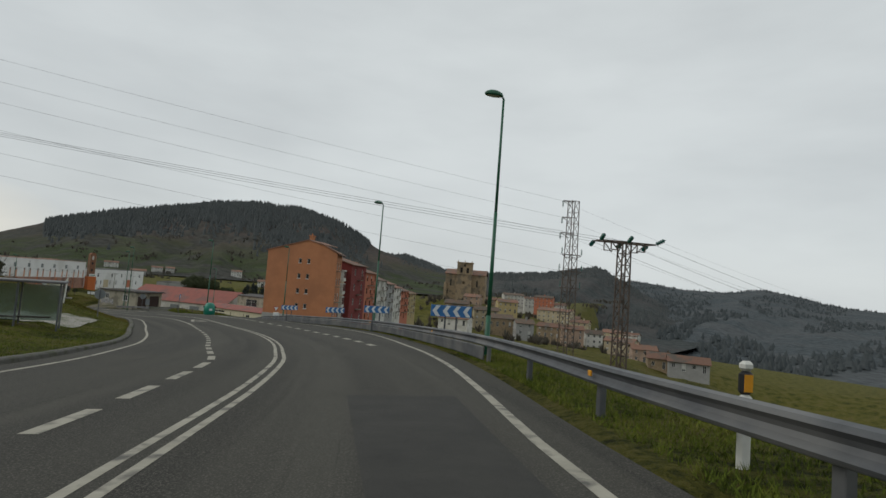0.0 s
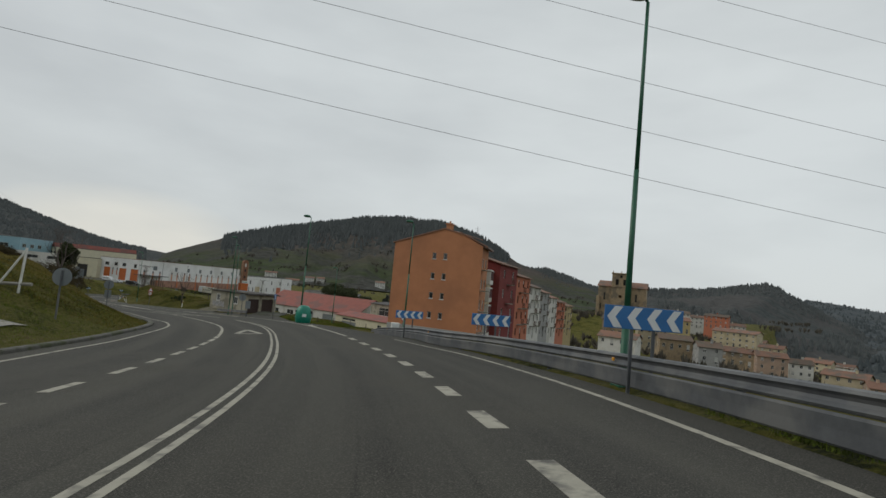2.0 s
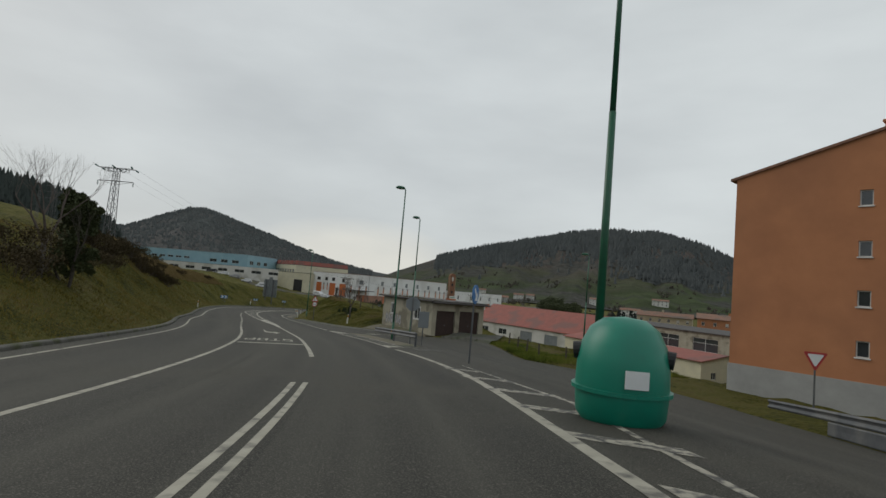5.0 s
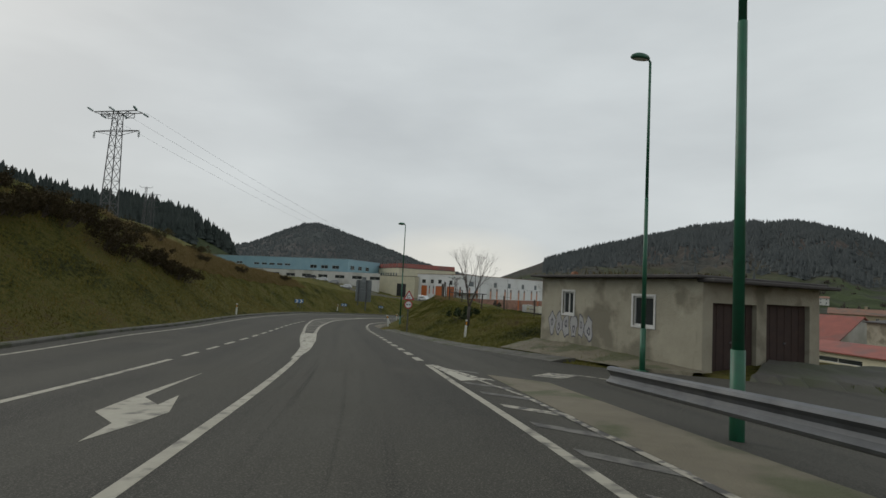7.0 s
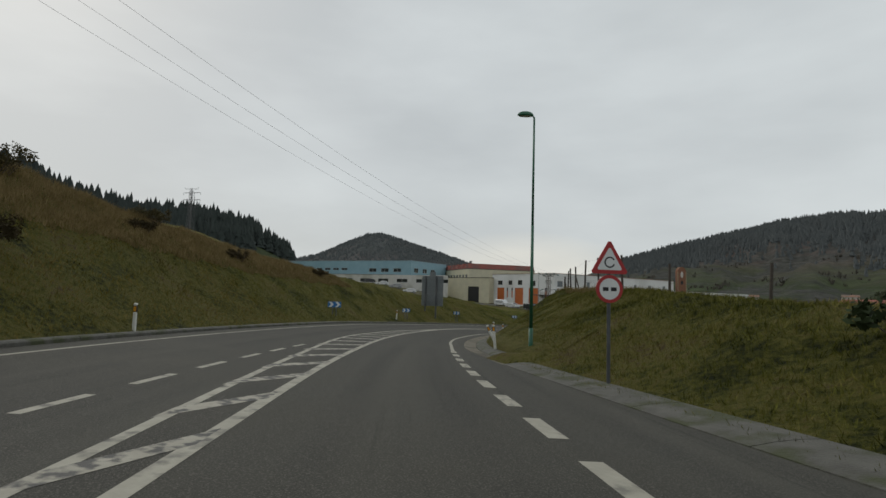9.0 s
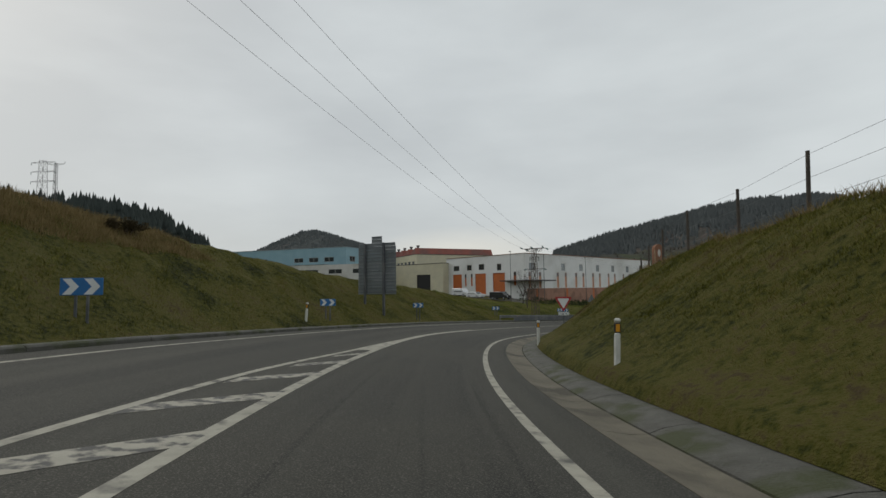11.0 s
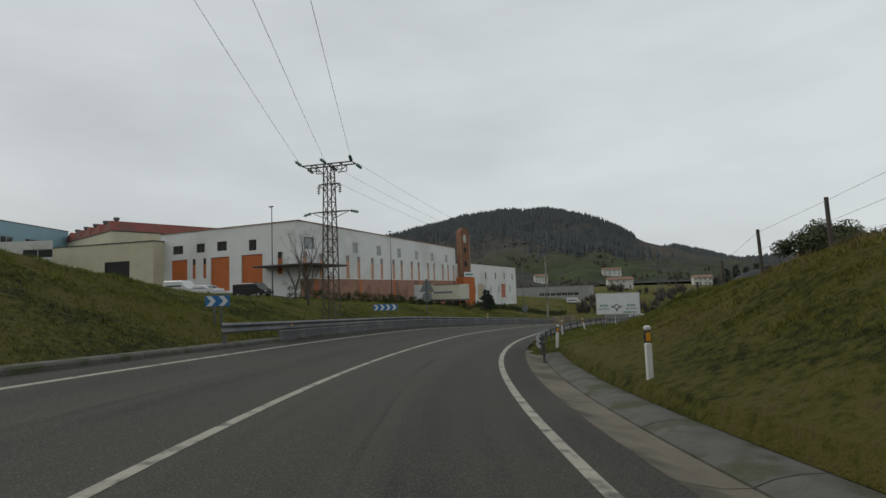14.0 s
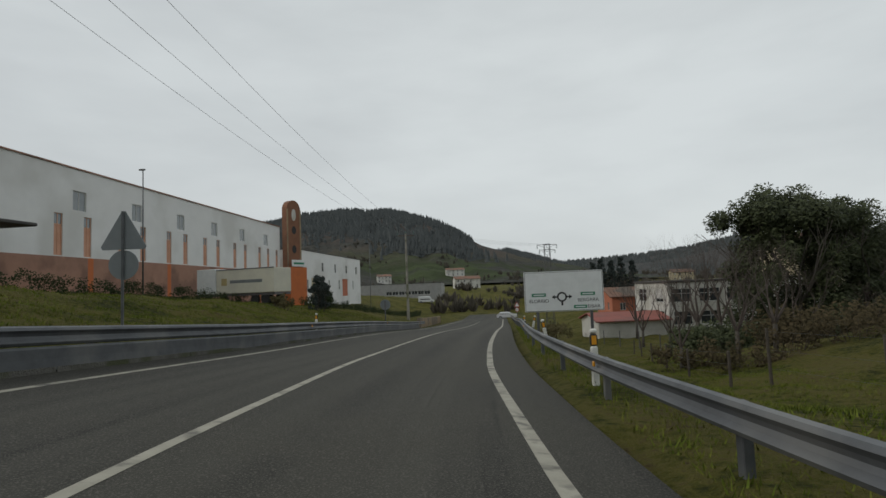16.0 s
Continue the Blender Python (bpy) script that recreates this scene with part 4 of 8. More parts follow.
CREST_F = ((70, 0.8), (72, 2.6), (73.6, 3.6), (76, 5.1), (78, 5.7), (81.5, 6.1), (84, 5.9), (88, 6.3), (91, 7.0), (95, 8.6), (100, 9.2), (112, 9.0), (125, 7.0))
hill("backdrop_hill_6", "grassy slope under a dark conifer plantation", CREST_F, 270, 440, 2, M["hill"], 0.1, 0.5)
hill("backdrop_hill_1", "broad hill with dark conifers on top and brown woods below", CREST_A, 520, 1500, -10, M["hill"])
hill("backdrop_hill_2", "dark brown wooded hill with a pointed top behind the town", CREST_B, 330, 1700, -48, M["haze_grey_hill"], 0.12, 0.4)
hill("backdrop_hill_5", "long wooded ridge across the far valley, painted haze blue-grey", CREST_E, 420, 3300, -60, M["haze_blue_hill"], 0.12, 0.6)
hill("backdrop_hill_3", "pointed conical wooded hill far up the valley", CREST_C, 700, 1900, -8, M["haze_grey_hill"], 0.15, 0.4)
hill("backdrop_hill_4", "dark wooded slope behind the road", CREST_D, 420, 1100, -4, M["hill"], 0.3, 1.0)


def conifer(sh, x, y, z, h, w, rng, n=6, tiers=3):
    k0 = len(sh.v)
    for t in range(tiers):
        a, b = z + h * (0.08 + 0.76 * t / tiers), z + h * (0.3 + 0.76 * (t + 1) / tiers)
        r = w * (1 - 0.78 * t / tiers)
        k = len(sh.v)
        turn = rng.random() * 6.3
        for i in range(n):
            q = turn + 6.283 * i / n
            rr = r * (0.7 + 0.6 * rng.random())
            sh.v.append((x + rr * math.cos(q), y + rr * math.sin(q), a + rng.uniform(-0.06, 0.06) * h))
        sh.v.append((x + rng.uniform(-0.05, 0.05) * w, y, min(b, z + h)))
        sh.f += [(k + i, k + (i + 1) % n, k + n) for i in range(n)]


def scrub(sh, x, y, z, h, w, rng, n=16):
    """A leafless bush or small tree: a fan of thin rising sprays."""
    for _ in range(n):
        a, e = rng.random() * 6.283, rng.uniform(0.25, 1.0)
        tx, ty, tz = x + w * e * math.cos(a) * 0.9, y + w * e * math.sin(a) * 0.9, z + h * rng.uniform(0.55, 1.0) * (1.15 - 0.45 * e)
        k, q = len(sh.v), rng.random() * 6.283
        t = w * rng.uniform(0.1, 0.24)
        mx, my, mz = x + (tx - x) * 0.6, y + (ty - y) * 0.6, z + (tz - z) * 0.62
        sh.v += [(x + rng.uniform(-0.1, 0.1) * w, y + rng.uniform(-0.1, 0.1) * w, z), (mx + t * math.cos(q), my + t * math.sin(q), mz), (tx, ty, tz), (mx - t * math.cos(q), my - t * math.sin(q), mz + t * 0.6)]
        sh.f.append((k, k + 1, k + 2, k + 3))


def build_forests():
    rng = random.Random(5)
    sh = Shape()

    def hill_a(b, u):
        return slope_height(CREST_A, b, u, 1500, -10, 0.25)

    for _ in range(9500):
        b = rng.uniform(5.5, 37)
        low = 0.74 + 0.2 * noise.noise((b * 0.16, 1.7, 0)) + 0.1 * noise.noise((b * 0.9, 4.7, 0)) + (0.14 if b < 14 else 0.0)
        u = low + (1.01 - low) * rng.random() ** 0.8
        if rng.random() < 0.22:
            u = low - abs(rng.gauss(0, 0.1))
        if b < 11 and rng.random() < 0.6:
            continue
        x, y, _ = far_point(b, 520 + 980 * u, 0)
        conifer(sh, x, y, hill_a(b, u) - 3, rng.uniform(9, 18), rng.uniform(3.0, 5.0), rng, 5, 2)
    for _ in range(900):
        b = rng.gauss(11.5, 2.2)
        u = rng.uniform(0.3, 0.62)
        x, y, _ = far_point(b, 520 + 980 * u, 0)
        conifer(sh, x, y, hill_a(b, u) - 2, rng.uniform(11, 18), rng.uniform(3, 5), rng, 5, 2)
    tagged(part("forest", sh, M["haze_grey_needle"]), "dark conifer plantation on the hilltop, greyed by painted haze", "forest", kind="stuff")
    sh = Shape()
    for table, r0, r1, foot, wob, lo, hi, n in ((CREST_B, 330, 1700, -48, 0.12, -24, 8, 1900), (CREST_C, 700, 1900, -8, 0.15, 44, 80, 5200)):
        for _ in range(n):
            b, u = rng.uniform(lo, hi), 1.004 - rng.random() ** 2 * (0.25 if table is CREST_B else 0.75)
            x, y, _ = far_point(b, r0 + (r1 - r0) * u, 0)
            conifer(sh, x, y, slope_height(table, b, u, r1, foot, wob) - 5, rng.uniform(8, 14), rng.uniform(3.5, 6.5), rng, 5, 2)
    for _ in range(5200):
        b, u = rng.uniform(-30, 4), rng.random() ** 1.3
        if noise.noise((b * 0.2, u * 5, 4.0)) < -0.05 + 0.25 * (u > 0.4):
            continue
        x, y, _ = far_point(b, 330 + 1370 * u, 0)
        conifer(sh, x, y, slope_height(CREST_B, b, u, 1700, -48, 0.12) - 3, rng.uniform(9, 15), rng.uniform(3, 5), rng, 5, 2)
    tagged(part("ridge_trees", sh, M["haze_grey_needle"]), "conifer woods on the far slopes and ridges, greyed by painted haze", "trees", kind="stuff")
    sh = Shape()
    for _ in range(9000):
        b, u = rng.uniform(-62, -14), rng.random() ** 1.5
        if u < 0.9 and noise.noise((b * 0.2, u * 7, 14.0)) < 0.0:
            continue
        x, y, _ = far_point(b, 420 + 2880 * min(u * 1.05, 1.003), 0)
        conifer(sh, x, y, slope_height(CREST_E, b, min(u * 1.05, 1.003), 3300, -60, 0.12) - 5, rng.uniform(9, 17), rng.uniform(4, 7), rng, 5, 2)
    tagged(part("far_woods", sh, M["haze_blue_needle"]), "woods on the distant ridge, painted haze blue-grey", "trees", kind="stuff")
    # nearer plantation on the slope above the cutting
    sh = Shape()
    for _ in range(1700):
        b, u = rng.uniform(71.5, 99), rng.uniform(0.45, 1.03)
        if b < 76 and u < 0.75:
            continue
        x, y, _ = far_point(b, 270 + 170 * u, 0)
        conifer(sh, x, y, slope_height(CREST_F, b, u, 440, 2, 0.1) - 1.2, rng.uniform(9.5, 18), rng.uniform(2.6, 4.2), rng, 8, 5)
    tagged(part("plantation", sh, M["needle"]), "near plantation of dark pointed conifers on the slope", "forest", kind="stuff")
    # bare brown woods and hedgerows below the hill
    sh = Shape()
    for _ in range(1500):
        b, r = rng.uniform(-30, 46), rng.uniform(430, 1000)
        if noise.noise((b * 0.25, r * 0.008, 9.0)) < 0.12:
            continue
        x, y, _ = far_point(b, r, 0)
        u = max(0.0, (r - 520) / 980)
        z = max(slope_height(CREST_A, b, u, 1500, -10, 0.25) if r > 520 else -20, height(x, y))
        for _ in range(2):
            hh, ww = rng.uniform(4, 9), rng.uniform(2, 4)
            scrub(sh, x + rng.uniform(-6, 6), y + rng.uniform(-6, 6), z - 1.5, hh, ww, rng, 9)
    for _ in range(260):
        x, y = rng.uniform(-165, -60), rng.uniform(335, 470)
        if noise.noise((x * 0.03, y * 0.03, 2.0)) < 0.0:
            continue
        for _ in range(3):
            scrub(sh, x + rng.uniform(-3, 3), y + rng.uniform(-3, 3), height(x, y) - 0.8, rng.uniform(2.5, 6.5), rng.uniform(1.5, 3), rng)
    for _ in range(520):
        x, y = rng.uniform(-10, 130), rng.uniform(195, 400)
        if noise.noise((x * 0.05, y * 0.05, 5.0)) < -0.05:
            continue
        scrub(sh, x, y, height(x, y) - 0.8, rng.uniform(3, 6), rng.uniform(1.6, 2.8), rng)
    tagged(part("woodland", sh, M["bare_wood"]), "brown leafless woodland and hedgerows on the lower slopes", "woodland", kind="stuff")


build_forests()


# ---- guard rails ----
def guard_rail(label, s0, s1, base, o, side, post_h=0.72, plate=None):
    """A steel barrier: beams of 4 m with a folded section, on posts. side: +1 the road lies to its left."""
    root = thing("guard_rail", label, "guard rail", kind="structure")
    fold = [(0.0, 0.44), (0.055, 0.46), (0.075, 0.5), (0.02, 0.55), (0.0, 0.595), (0.02, 0.64), (0.075, 0.69), (0.055, 0.735), (0.0, 0.755), (-0.012, 0.745), (0.045, 0.72), (0.055, 0.69), (0.01, 0.64), (-0.012, 0.595), (0.01, 0.55), (0.055, 0.5), (0.045, 0.47), (-0.012, 0.45)]
    prof = [(o - side * x, z) for x, z in fold]
    n = max(1, int((s1 - s0) / 4))
    if plate:
        k = int((plate[1] - plate[0]) / 4)
        for i in range(k):
            a = plate[0] + 4 * i
            part("lower_plate", sweep(Shape(), a, a + 4.02, [(o - side * x, z) for x, z in ((0.0, 0.03), (0.03, 0.02), (0.05, 0.05), (0.045, 0.23), (0.05, 0.39), (0.03, 0.43), (0.0, 0.42), (0.02, 0.23))], base, 1.0, True), M["steel"], root, "smooth steel lower plate")
    for i in range(n):
        a, b = s0 + (s1 - s0) * i / n, s0 + (s1 - s0) * (i + 1) / n
        part("beam", sweep(Shape(), a, b + 0.12, prof, base, 1.0, True), M["steel"], root)
        d = float(along(a + 0.4, base)) + o + side * 0.11
        p = spot(a + 0.4, d)
        g = height(p.x, p.y)
        part("post", Shape().box(-0.05, -0.06, -0.5, 0.05, 0.06, p.z - g + post_h, 0.01), M["steel"], root, place=pose(p.x, p.y, g, 0, 0, heading(a)))
        if i % 4 == 1:
            q = spot(a + 0.4, float(along(a + 0.4, base)) + o - side * 0.085, 0.6)
            part("reflector", Shape().box(-0.015, -0.05, -0.04, 0.015, 0.05, 0.04, 0.008), M["amber"], root, "amber reflector", place=pose(q.x, q.y, q.z, 0, 0, heading(a)))
    return root


RAIL_R = tuple((s, float(along(s, RIGHT_LINE)) + 1.3) for s in range(-30, 55, 4)) + ((58, 6.6), (62.5, 7.45), (66, 8.4), (69, 9.05), (73.2, 9.9), (77, 11.15), (82, 13.25), (87, 15.45))
guard_rail("galvanised steel crash barrier on the outside of the bend", -29, 87, RAIL_R, 0.0, 1, plate=(15.5, 84))
guard_rail("short galvanised steel barrier at the side road nose", 97.8, 108.4, ((90, 4.02), (98, 4.03), (109, 4.05)), 0.0, 1)
guard_rail("galvanised steel crash barrier beside the lower road", 229.6, 352, tuple((s, float(along(s, RIGHT_ROAD)) + (1.45 if s < 240 else 1.55)) for s in range(222, 360, 6)), 0.0, 1)
guard_rail("galvanised steel crash barrier on the far side of the lower road", 225.3, 301, tuple((s, float(along(s, LEFT_EDGE)) - 0.95) for s in range(208, 306, 6)), 0.0, -1, plate=(229, 300))


# ---- street lamps ----
def street_lamp(x, y, top, face, label="tall green steel street lamp with a flat green head"):
    g = height(x, y)
    h = top - g
    root = thing("street_lamp", label, "street lamp", pose(x, y, g, 0, 0, face), "lamps along the road")
    part("pole", Shape().rod((0, 0, -0.4), (0, 0, 1.4), 0.095, 0.09, 14).rod((0, 0, 1.4), (0, 0, h * 0.55), 0.075, 0.062, 14).rod((0, 0, h * 0.55), (0, 0, h), 0.055, 0.042, 14), M["green_paint"], root, smooth=True)
    part("base_plate", Shape().box(-0.2, -0.2, -0.03, 0.2, 0.2, 0.03, 0.01), M["green_paint"], root)
    part("arm", Shape().tube([(0, 0, h), (-0.08, 0, h + 0.09), (-0.25, 0, h + 0.13)], 0.035, 8), M["green_paint"], root)
    head = Shape()
    for k, (u, z) in enumerate(((0.12, 0.0), (0.9, 0.02), (1.0, 0.07), (0.86, 0.15), (0.5, 0.21), (0.1, 0.22))):
        head.v += [(-0.38 + 0.36 * u * math.cos(q * 0.3927), 0.17 * u * math.sin(q * 0.3927), h + 0.04 + z) for q in range(16)]
    head.f = [(r * 16 + i, r * 16 + (i + 1) % 16, r * 16 + 16 + (i + 1) % 16, r * 16 + 16 + i) for r in range(5) for i in range(16)] + [tuple(range(80, 96))]
    hd = part("head", head, M["green_paint"], root, smooth=True)
    lens = Shape()
    lens.v = [(-0.38 + 0.3 * math.cos(q * 0.3927), 0.13 * math.sin(q * 0.3927), h + 0.045) for q in range(16)] + [(-0.38, 0, h + 0.0)]
    lens.f = [(i, (i + 1) % 16, 16) for i in range(16)]
    part("lens", lens, M["plastic"], hd, "frosted lens")
    return root


for x, y, top, s in ((1.78, 18.95, 8.3, 18), (-4.8, 40.55, 7.2, 39), (-19.9, 69.4, 4.75, 69), (-30.8, 71.8, 4.95, 78), (-52.3, 90.9, 3.75, 106), (-58.4, 100.2, 3.15, 117), (-91.7, 115.9, 1.0, 153)):
    street_lamp(x, y, top, heading(s))
street_lamp(-46.1, 110.2, 1.2, 30, "slim green street lamp in the side street")
for x, y, top in ((-172.06, 224.7, -1.4), (-172.2, 198.5, -1.0), (-171.5, 300.0, -1.8)):
    g = height(x, y)
    r = thing("street_lamp", "slim grey steel lamp post by the factory", "street lamp", pose(x, y, g), "factory lamps")
    part("pole", Shape().rod((0, 0, -0.3), (0, 0, top - g), 0.07, 0.045, 10), M["steel"], r, smooth=True)
    part("head", Shape().box(-0.35, -0.12, top - g, 0.2, 0.12, top - g + 0.12, 0.04), M["dark_steel"], r)


# ---- signs ----
def posts(root, xs, h, r=0.04, mat="steel", y=0.05):
    for x in xs:
        part("post", Shape().box(x - r, y - r * 0.6, -0.6, x + r, y + r * 0.6, h, 0.01), M[mat], root)


def chevron_sign(m, count, w, h, z, right, label):
    """A blue panel with white arrows, on its posts."""
    root = thing("chevron_sign", label, "road sign", m, "chevron panels")
    posts(root, (-w * 0.14, w * 0.14), z + h * 0.9)
    pn = part("panel", Shape().box(-w / 2, 0, z, w / 2, 0.03, z + h, 0.006), M["blue"], root)
    pitch = w / count
    k = 1 if right else -1
    for i in range(count):
        c = -w / 2 + pitch * (i + 0.5)
        t, tip = pitch * 0.4, pitch * 0.36
        pts = [(c - k * (tip / 2 + t / 2), z + 0.02), (c - k * (tip / 2 - t / 2), z + 0.02), (c + k * (tip / 2 + t / 2), z + h / 2), (c - k * (tip / 2 - t / 2), z + h - 0.02), (c - k * (tip / 2 + t / 2), z + h - 0.02), (c + k * (tip / 2 - t / 2), z + h / 2)]
        part("arrow", Shape().prism([(x, -0.001, zz) for x, zz in pts], (0, -0.003, 0)), M["white"], pn, "white arrow")
    return root


def facing(x, y, turn, dz=0.0):
    return pose(x, y, height(x, y) + dz, 0, 0, turn)


for x, y, top, s, w in ((0.6, 23.9, 0.55, 18, 1.95), (-4.5, 39.5, -0.45, 30, 1.95), (-9.65, 50.5, -1.39, 41, 1.85), (-16.9, 61.3, -2.15, 52, 1.95)):
    g = height(x, y)
    chevron_sign(pose(x, y, g, 0, 0, heading(s) + 6), 4, w, 0.5, top - 0.5 - g, False, "blue and white chevron panel behind the barrier on two posts")
for x, y, top, s, w, n in ((-120.8, 120.0, -7.8, 172, 1.2, 2), (-131.6, 134.3, -8.7, 184, 0.95, 2), (-139.8, 148.2, -9.4, 200, 0.95, 2), (-149.0, 168.6, -10.5, 220, 0.95, 2)):
    g = height(x, y)
    chevron_sign(pose(x, y, g, 0, 0, heading(s) + 4), n, w, w * 0.42 if w > 1 else 0.42, top - 0.5 - g, True, "small blue and white chevron panel on the grass bank")
g = height(-152.4, 187.8)
chevron_sign(pose(-152.4, 187.8, g, 0, 0, 4), 4, 1.95, 0.45, -11.55 - 0.45 - g, True, "blue and white chevron panel behind the barrier on two posts")


def triangle(w, up, z0, y0, y1, k=1.0):
    """Corners of a road-sign triangle with its tips cut."""
    h, out = w * 0.866, []
    c = (0.0, z0 + (h / 3 if up else h * 2 / 3))
    tips = [(-w / 2, z0), (w / 2, z0), (0, z0 + h)] if up else [(-w / 2, z0 + h), (0, z0), (w / 2, z0 + h)]
    for i in range(3):
        a, b, d = tips[i - 1], tips[i], tips[(i + 1) % 3]
        for q in (a, d):
            out.append((b[0] + (q[0] - b[0]) * 0.07, b[1] + (q[1] - b[1]) * 0.07))
    return Shape().prism([(c[0] + (x - c[0]) * k, y0, c[1] + (z - c[1]) * k) for x, z in out], (0, y1 - y0, 0))


FONT_H = 1.0


def words(text, size, x, z, y, mat, parent, name="lettering", width=None):
    c = bpy.data.curves.new(name, "FONT")
    c.body, c.size, c.align_x, c.align_y, c.extrude = text, size, "CENTER", "CENTER", 0.001
    tmp = bpy.data.objects.new(name, c)
    scene.collection.objects.link(tmp)
    me = bpy.data.meshes.new_from_object(tmp.evaluated_get(bpy.context.evaluated_depsgraph_get()))
    bpy.data.objects.remove(tmp)
    me.name = name
    me.materials.clear()
    me.materials.append(mat)
    ob = new(name, me)
    ob.parent = parent
    ob.matrix_basis = pose(x, y, z, 90, 0, 0)
    return tagged(ob, "", "")


def yield_sign():
    x, y = -129.24, 155.5
    g = height(x, y)
    root = thing("yield_sign", "red and white give-way triangle with a distance plate on one post", "road sign", pose(x, y, g, 0, 0, heading(205) + 2))
    top = -9.04 - g
    posts(root, (0,), top - 0.2, 0.045)
    z0 = top - 1.27
    pl = part("plate", triangle(1.48, False, z0, 0, 0.03), M["red"], root, "red border")
    part("field", triangle(1.48, False, z0, -0.001, -0.004, 0.68), M["white"], pl, "white field")
    z0 += 0.05
    dp = part("distance_plate", Shape().box(-0.46, 0, z0 - 0.36, 0.46, 0.03, z0 - 0.05, 0.01), M["white"], root, "white plate with black writing")
    words("150 m", 0.24, 0, z0 - 0.205, -0.004, M["black"], dp)
    part("rim", Shape().box(-0.44, -0.003, z0 - 0.345, 0.44, -0.001, z0 - 0.33).box(-0.44, -0.003, z0 - 0.08, 0.44, -0.001, z0 - 0.065).box(-0.44, -0.003, z0 - 0.33, -0.425, -0.001, z0 - 0.08).box(0.425, -0.003, z0 - 0.33, 0.44, -0.001, z0 - 0.08), M["black"], dp, "black border")


yield_sign()


def warning_sign():
    x, y = -83.4, 110.2
    g = height(x, y)
    root = thing("warning_sign", "red-bordered roundabout warning triangle over a round no-overtaking sign", "road sign", pose(x, y, g, 0, 0, heading(138) + 3))
    top = -5.35 - g
    posts(root, (0,), top - 0.3, 0.04)
    z0 = top - 0.78
    pl = part("triangle_plate", triangle(0.95, True, z0, 0, 0.03), M["red"], root, "red border")
    part("field", triangle(0.95, True, z0, -0.001, -0.004, 0.68), M["white"], pl, "white field")
    part("symbol", Shape().ringplate((0, z0 + 0.27), 0.1, 0.135, -0.005, -0.007, 20, 0.5, 5.9), M["black"], pl, "black ring symbol")
    rd = part("round_plate", Shape().disc((0, z0 - 0.36), 0.33, 0, 0.03), M["red"], root, "red border")
    part("field", Shape().disc((0, z0 - 0.36), 0.25, -0.001, -0.004), M["white"], rd, "white field")
    part("symbol", Shape().box(-0.17, -0.007, z0 - 0.41, -0.03, -0.005, z0 - 0.32).box(0.03, -0.007, z0 - 0.41, 0.17, -0.005, z0 - 0.32), M["black"], rd, "two dark car shapes")


warning_sign()


def back_of_sign(name, label, x, y, top, turn, shape, r):
    g = height(x, y)
    root = thing(name, label, "road sign", pose(x, y, g, 0, 0, turn))
    h = top - g
    posts(root, (0,), h - 0.1, 0.04, y=-0.05)
    if "disc" in shape:
        part("plate", Shape().disc((0, h - r), r, 0, 0.025, 28), M["sign_back"], root)
    if "octagon" in shape:
        part("plate", Shape().disc((0, h - r), r, 0, 0.025, 8, math.pi / 8), M["sign_back"], root)
    if "triangle" in shape:
        part("plate", triangle(1.5, True, h - 1.3, 0, 0.025), M["sign_back"], root)
        part("round_plate", Shape().disc((0, h - 1.78), 0.46, 0, 0.025), M["sign_back"], root)
    if "box" in shape:
        part("lower_plate", Shape().box(-0.24, 0, h - 2 * r - 0.75, 0.24, 0.025, h - 2 * r - 0.08, 0.01), M["sign_back"], root)
    return root


back_of_sign("road_sign", "grey back of a round road sign on the verge", -29.3, 46.6, -1.15, heading(56) - 12, ("disc",), 0.42)
back_of_sign("road_sign", "grey back of a round sign with a small plate below", -45.6, 64.8, -2.45, heading(84), ("disc", "box"), 0.38)
back_of_sign("stop_sign", "grey back of an octagonal stop sign on a steel post", -48.35, 88.05, -3.58, heading(94) - 6, ("octagon",), 0.46)
x, y = -47.66, 88.36
g = height(x, y)
r = thing("road_sign", "grey back of a square road sign on a steel post", "road sign", pose(x, y, g, 0, 0, heading(96) - 4))
part("plate", Shape().box(-0.32, 0, -5.42 - g, 0.32, 0.025, -4.44 - g, 0.01), M["sign_back"], r)
posts(r, (0,), -4.4 - g, 0.035)
back_of_sign("road_sign", "grey backs of a triangle and a round sign on one post", -153.9, 198.4, -9.45, 8, ("triangle",), 0.5)
back_of_sign("road_sign", "small grey back of a round sign on the verge", -151.7, 225.6, -13.1, 4, ("disc",), 0.42)
x, y = -37.7, 78.5
g = height(x, y)
r = thing("direction_sign", "round blue arrow sign on a post at the nose", "road sign", pose(x, y, g, 0, 0, heading(84) + 58))
posts(r, (0,), -2.75 - g, 0.04)
pl = part("plate", Shape().disc((0, -3.05 - g), 0.34, 0, 0.03), M["blue"], r)
part("arrow", Shape().prism([(-0.17, -0.002, -2.88 - g), (-0.1, -0.002, -2.81 - g), (0.1, -0.002, -3.05 - g), (0.2, -0.002, -2.95 - g), (0.2, -0.002, -3.27 - g), (-0.1, -0.002, -3.27 - g), (0.02, -0.002, -3.14 - g)], (0, -0.003, 0)), M["white"], pl, "white arrow")
x, y = -28.3, 94.2
g = height(x, y)
r = thing("yield_sign", "small red-bordered give-way triangle by the apartment house", "road sign", pose(x, y, g, 0, 0, 20))
posts(r, (0,), -4.5 - g, 0.04)
pl = part("plate", triangle(1.05, False, -5.35 - g, 0, 0.03), M["red"], r, "red border")
part("field", triangle(1.05, False, -5.35 - g, -0.001, -0.004, 0.68), M["white"], pl, "white field")


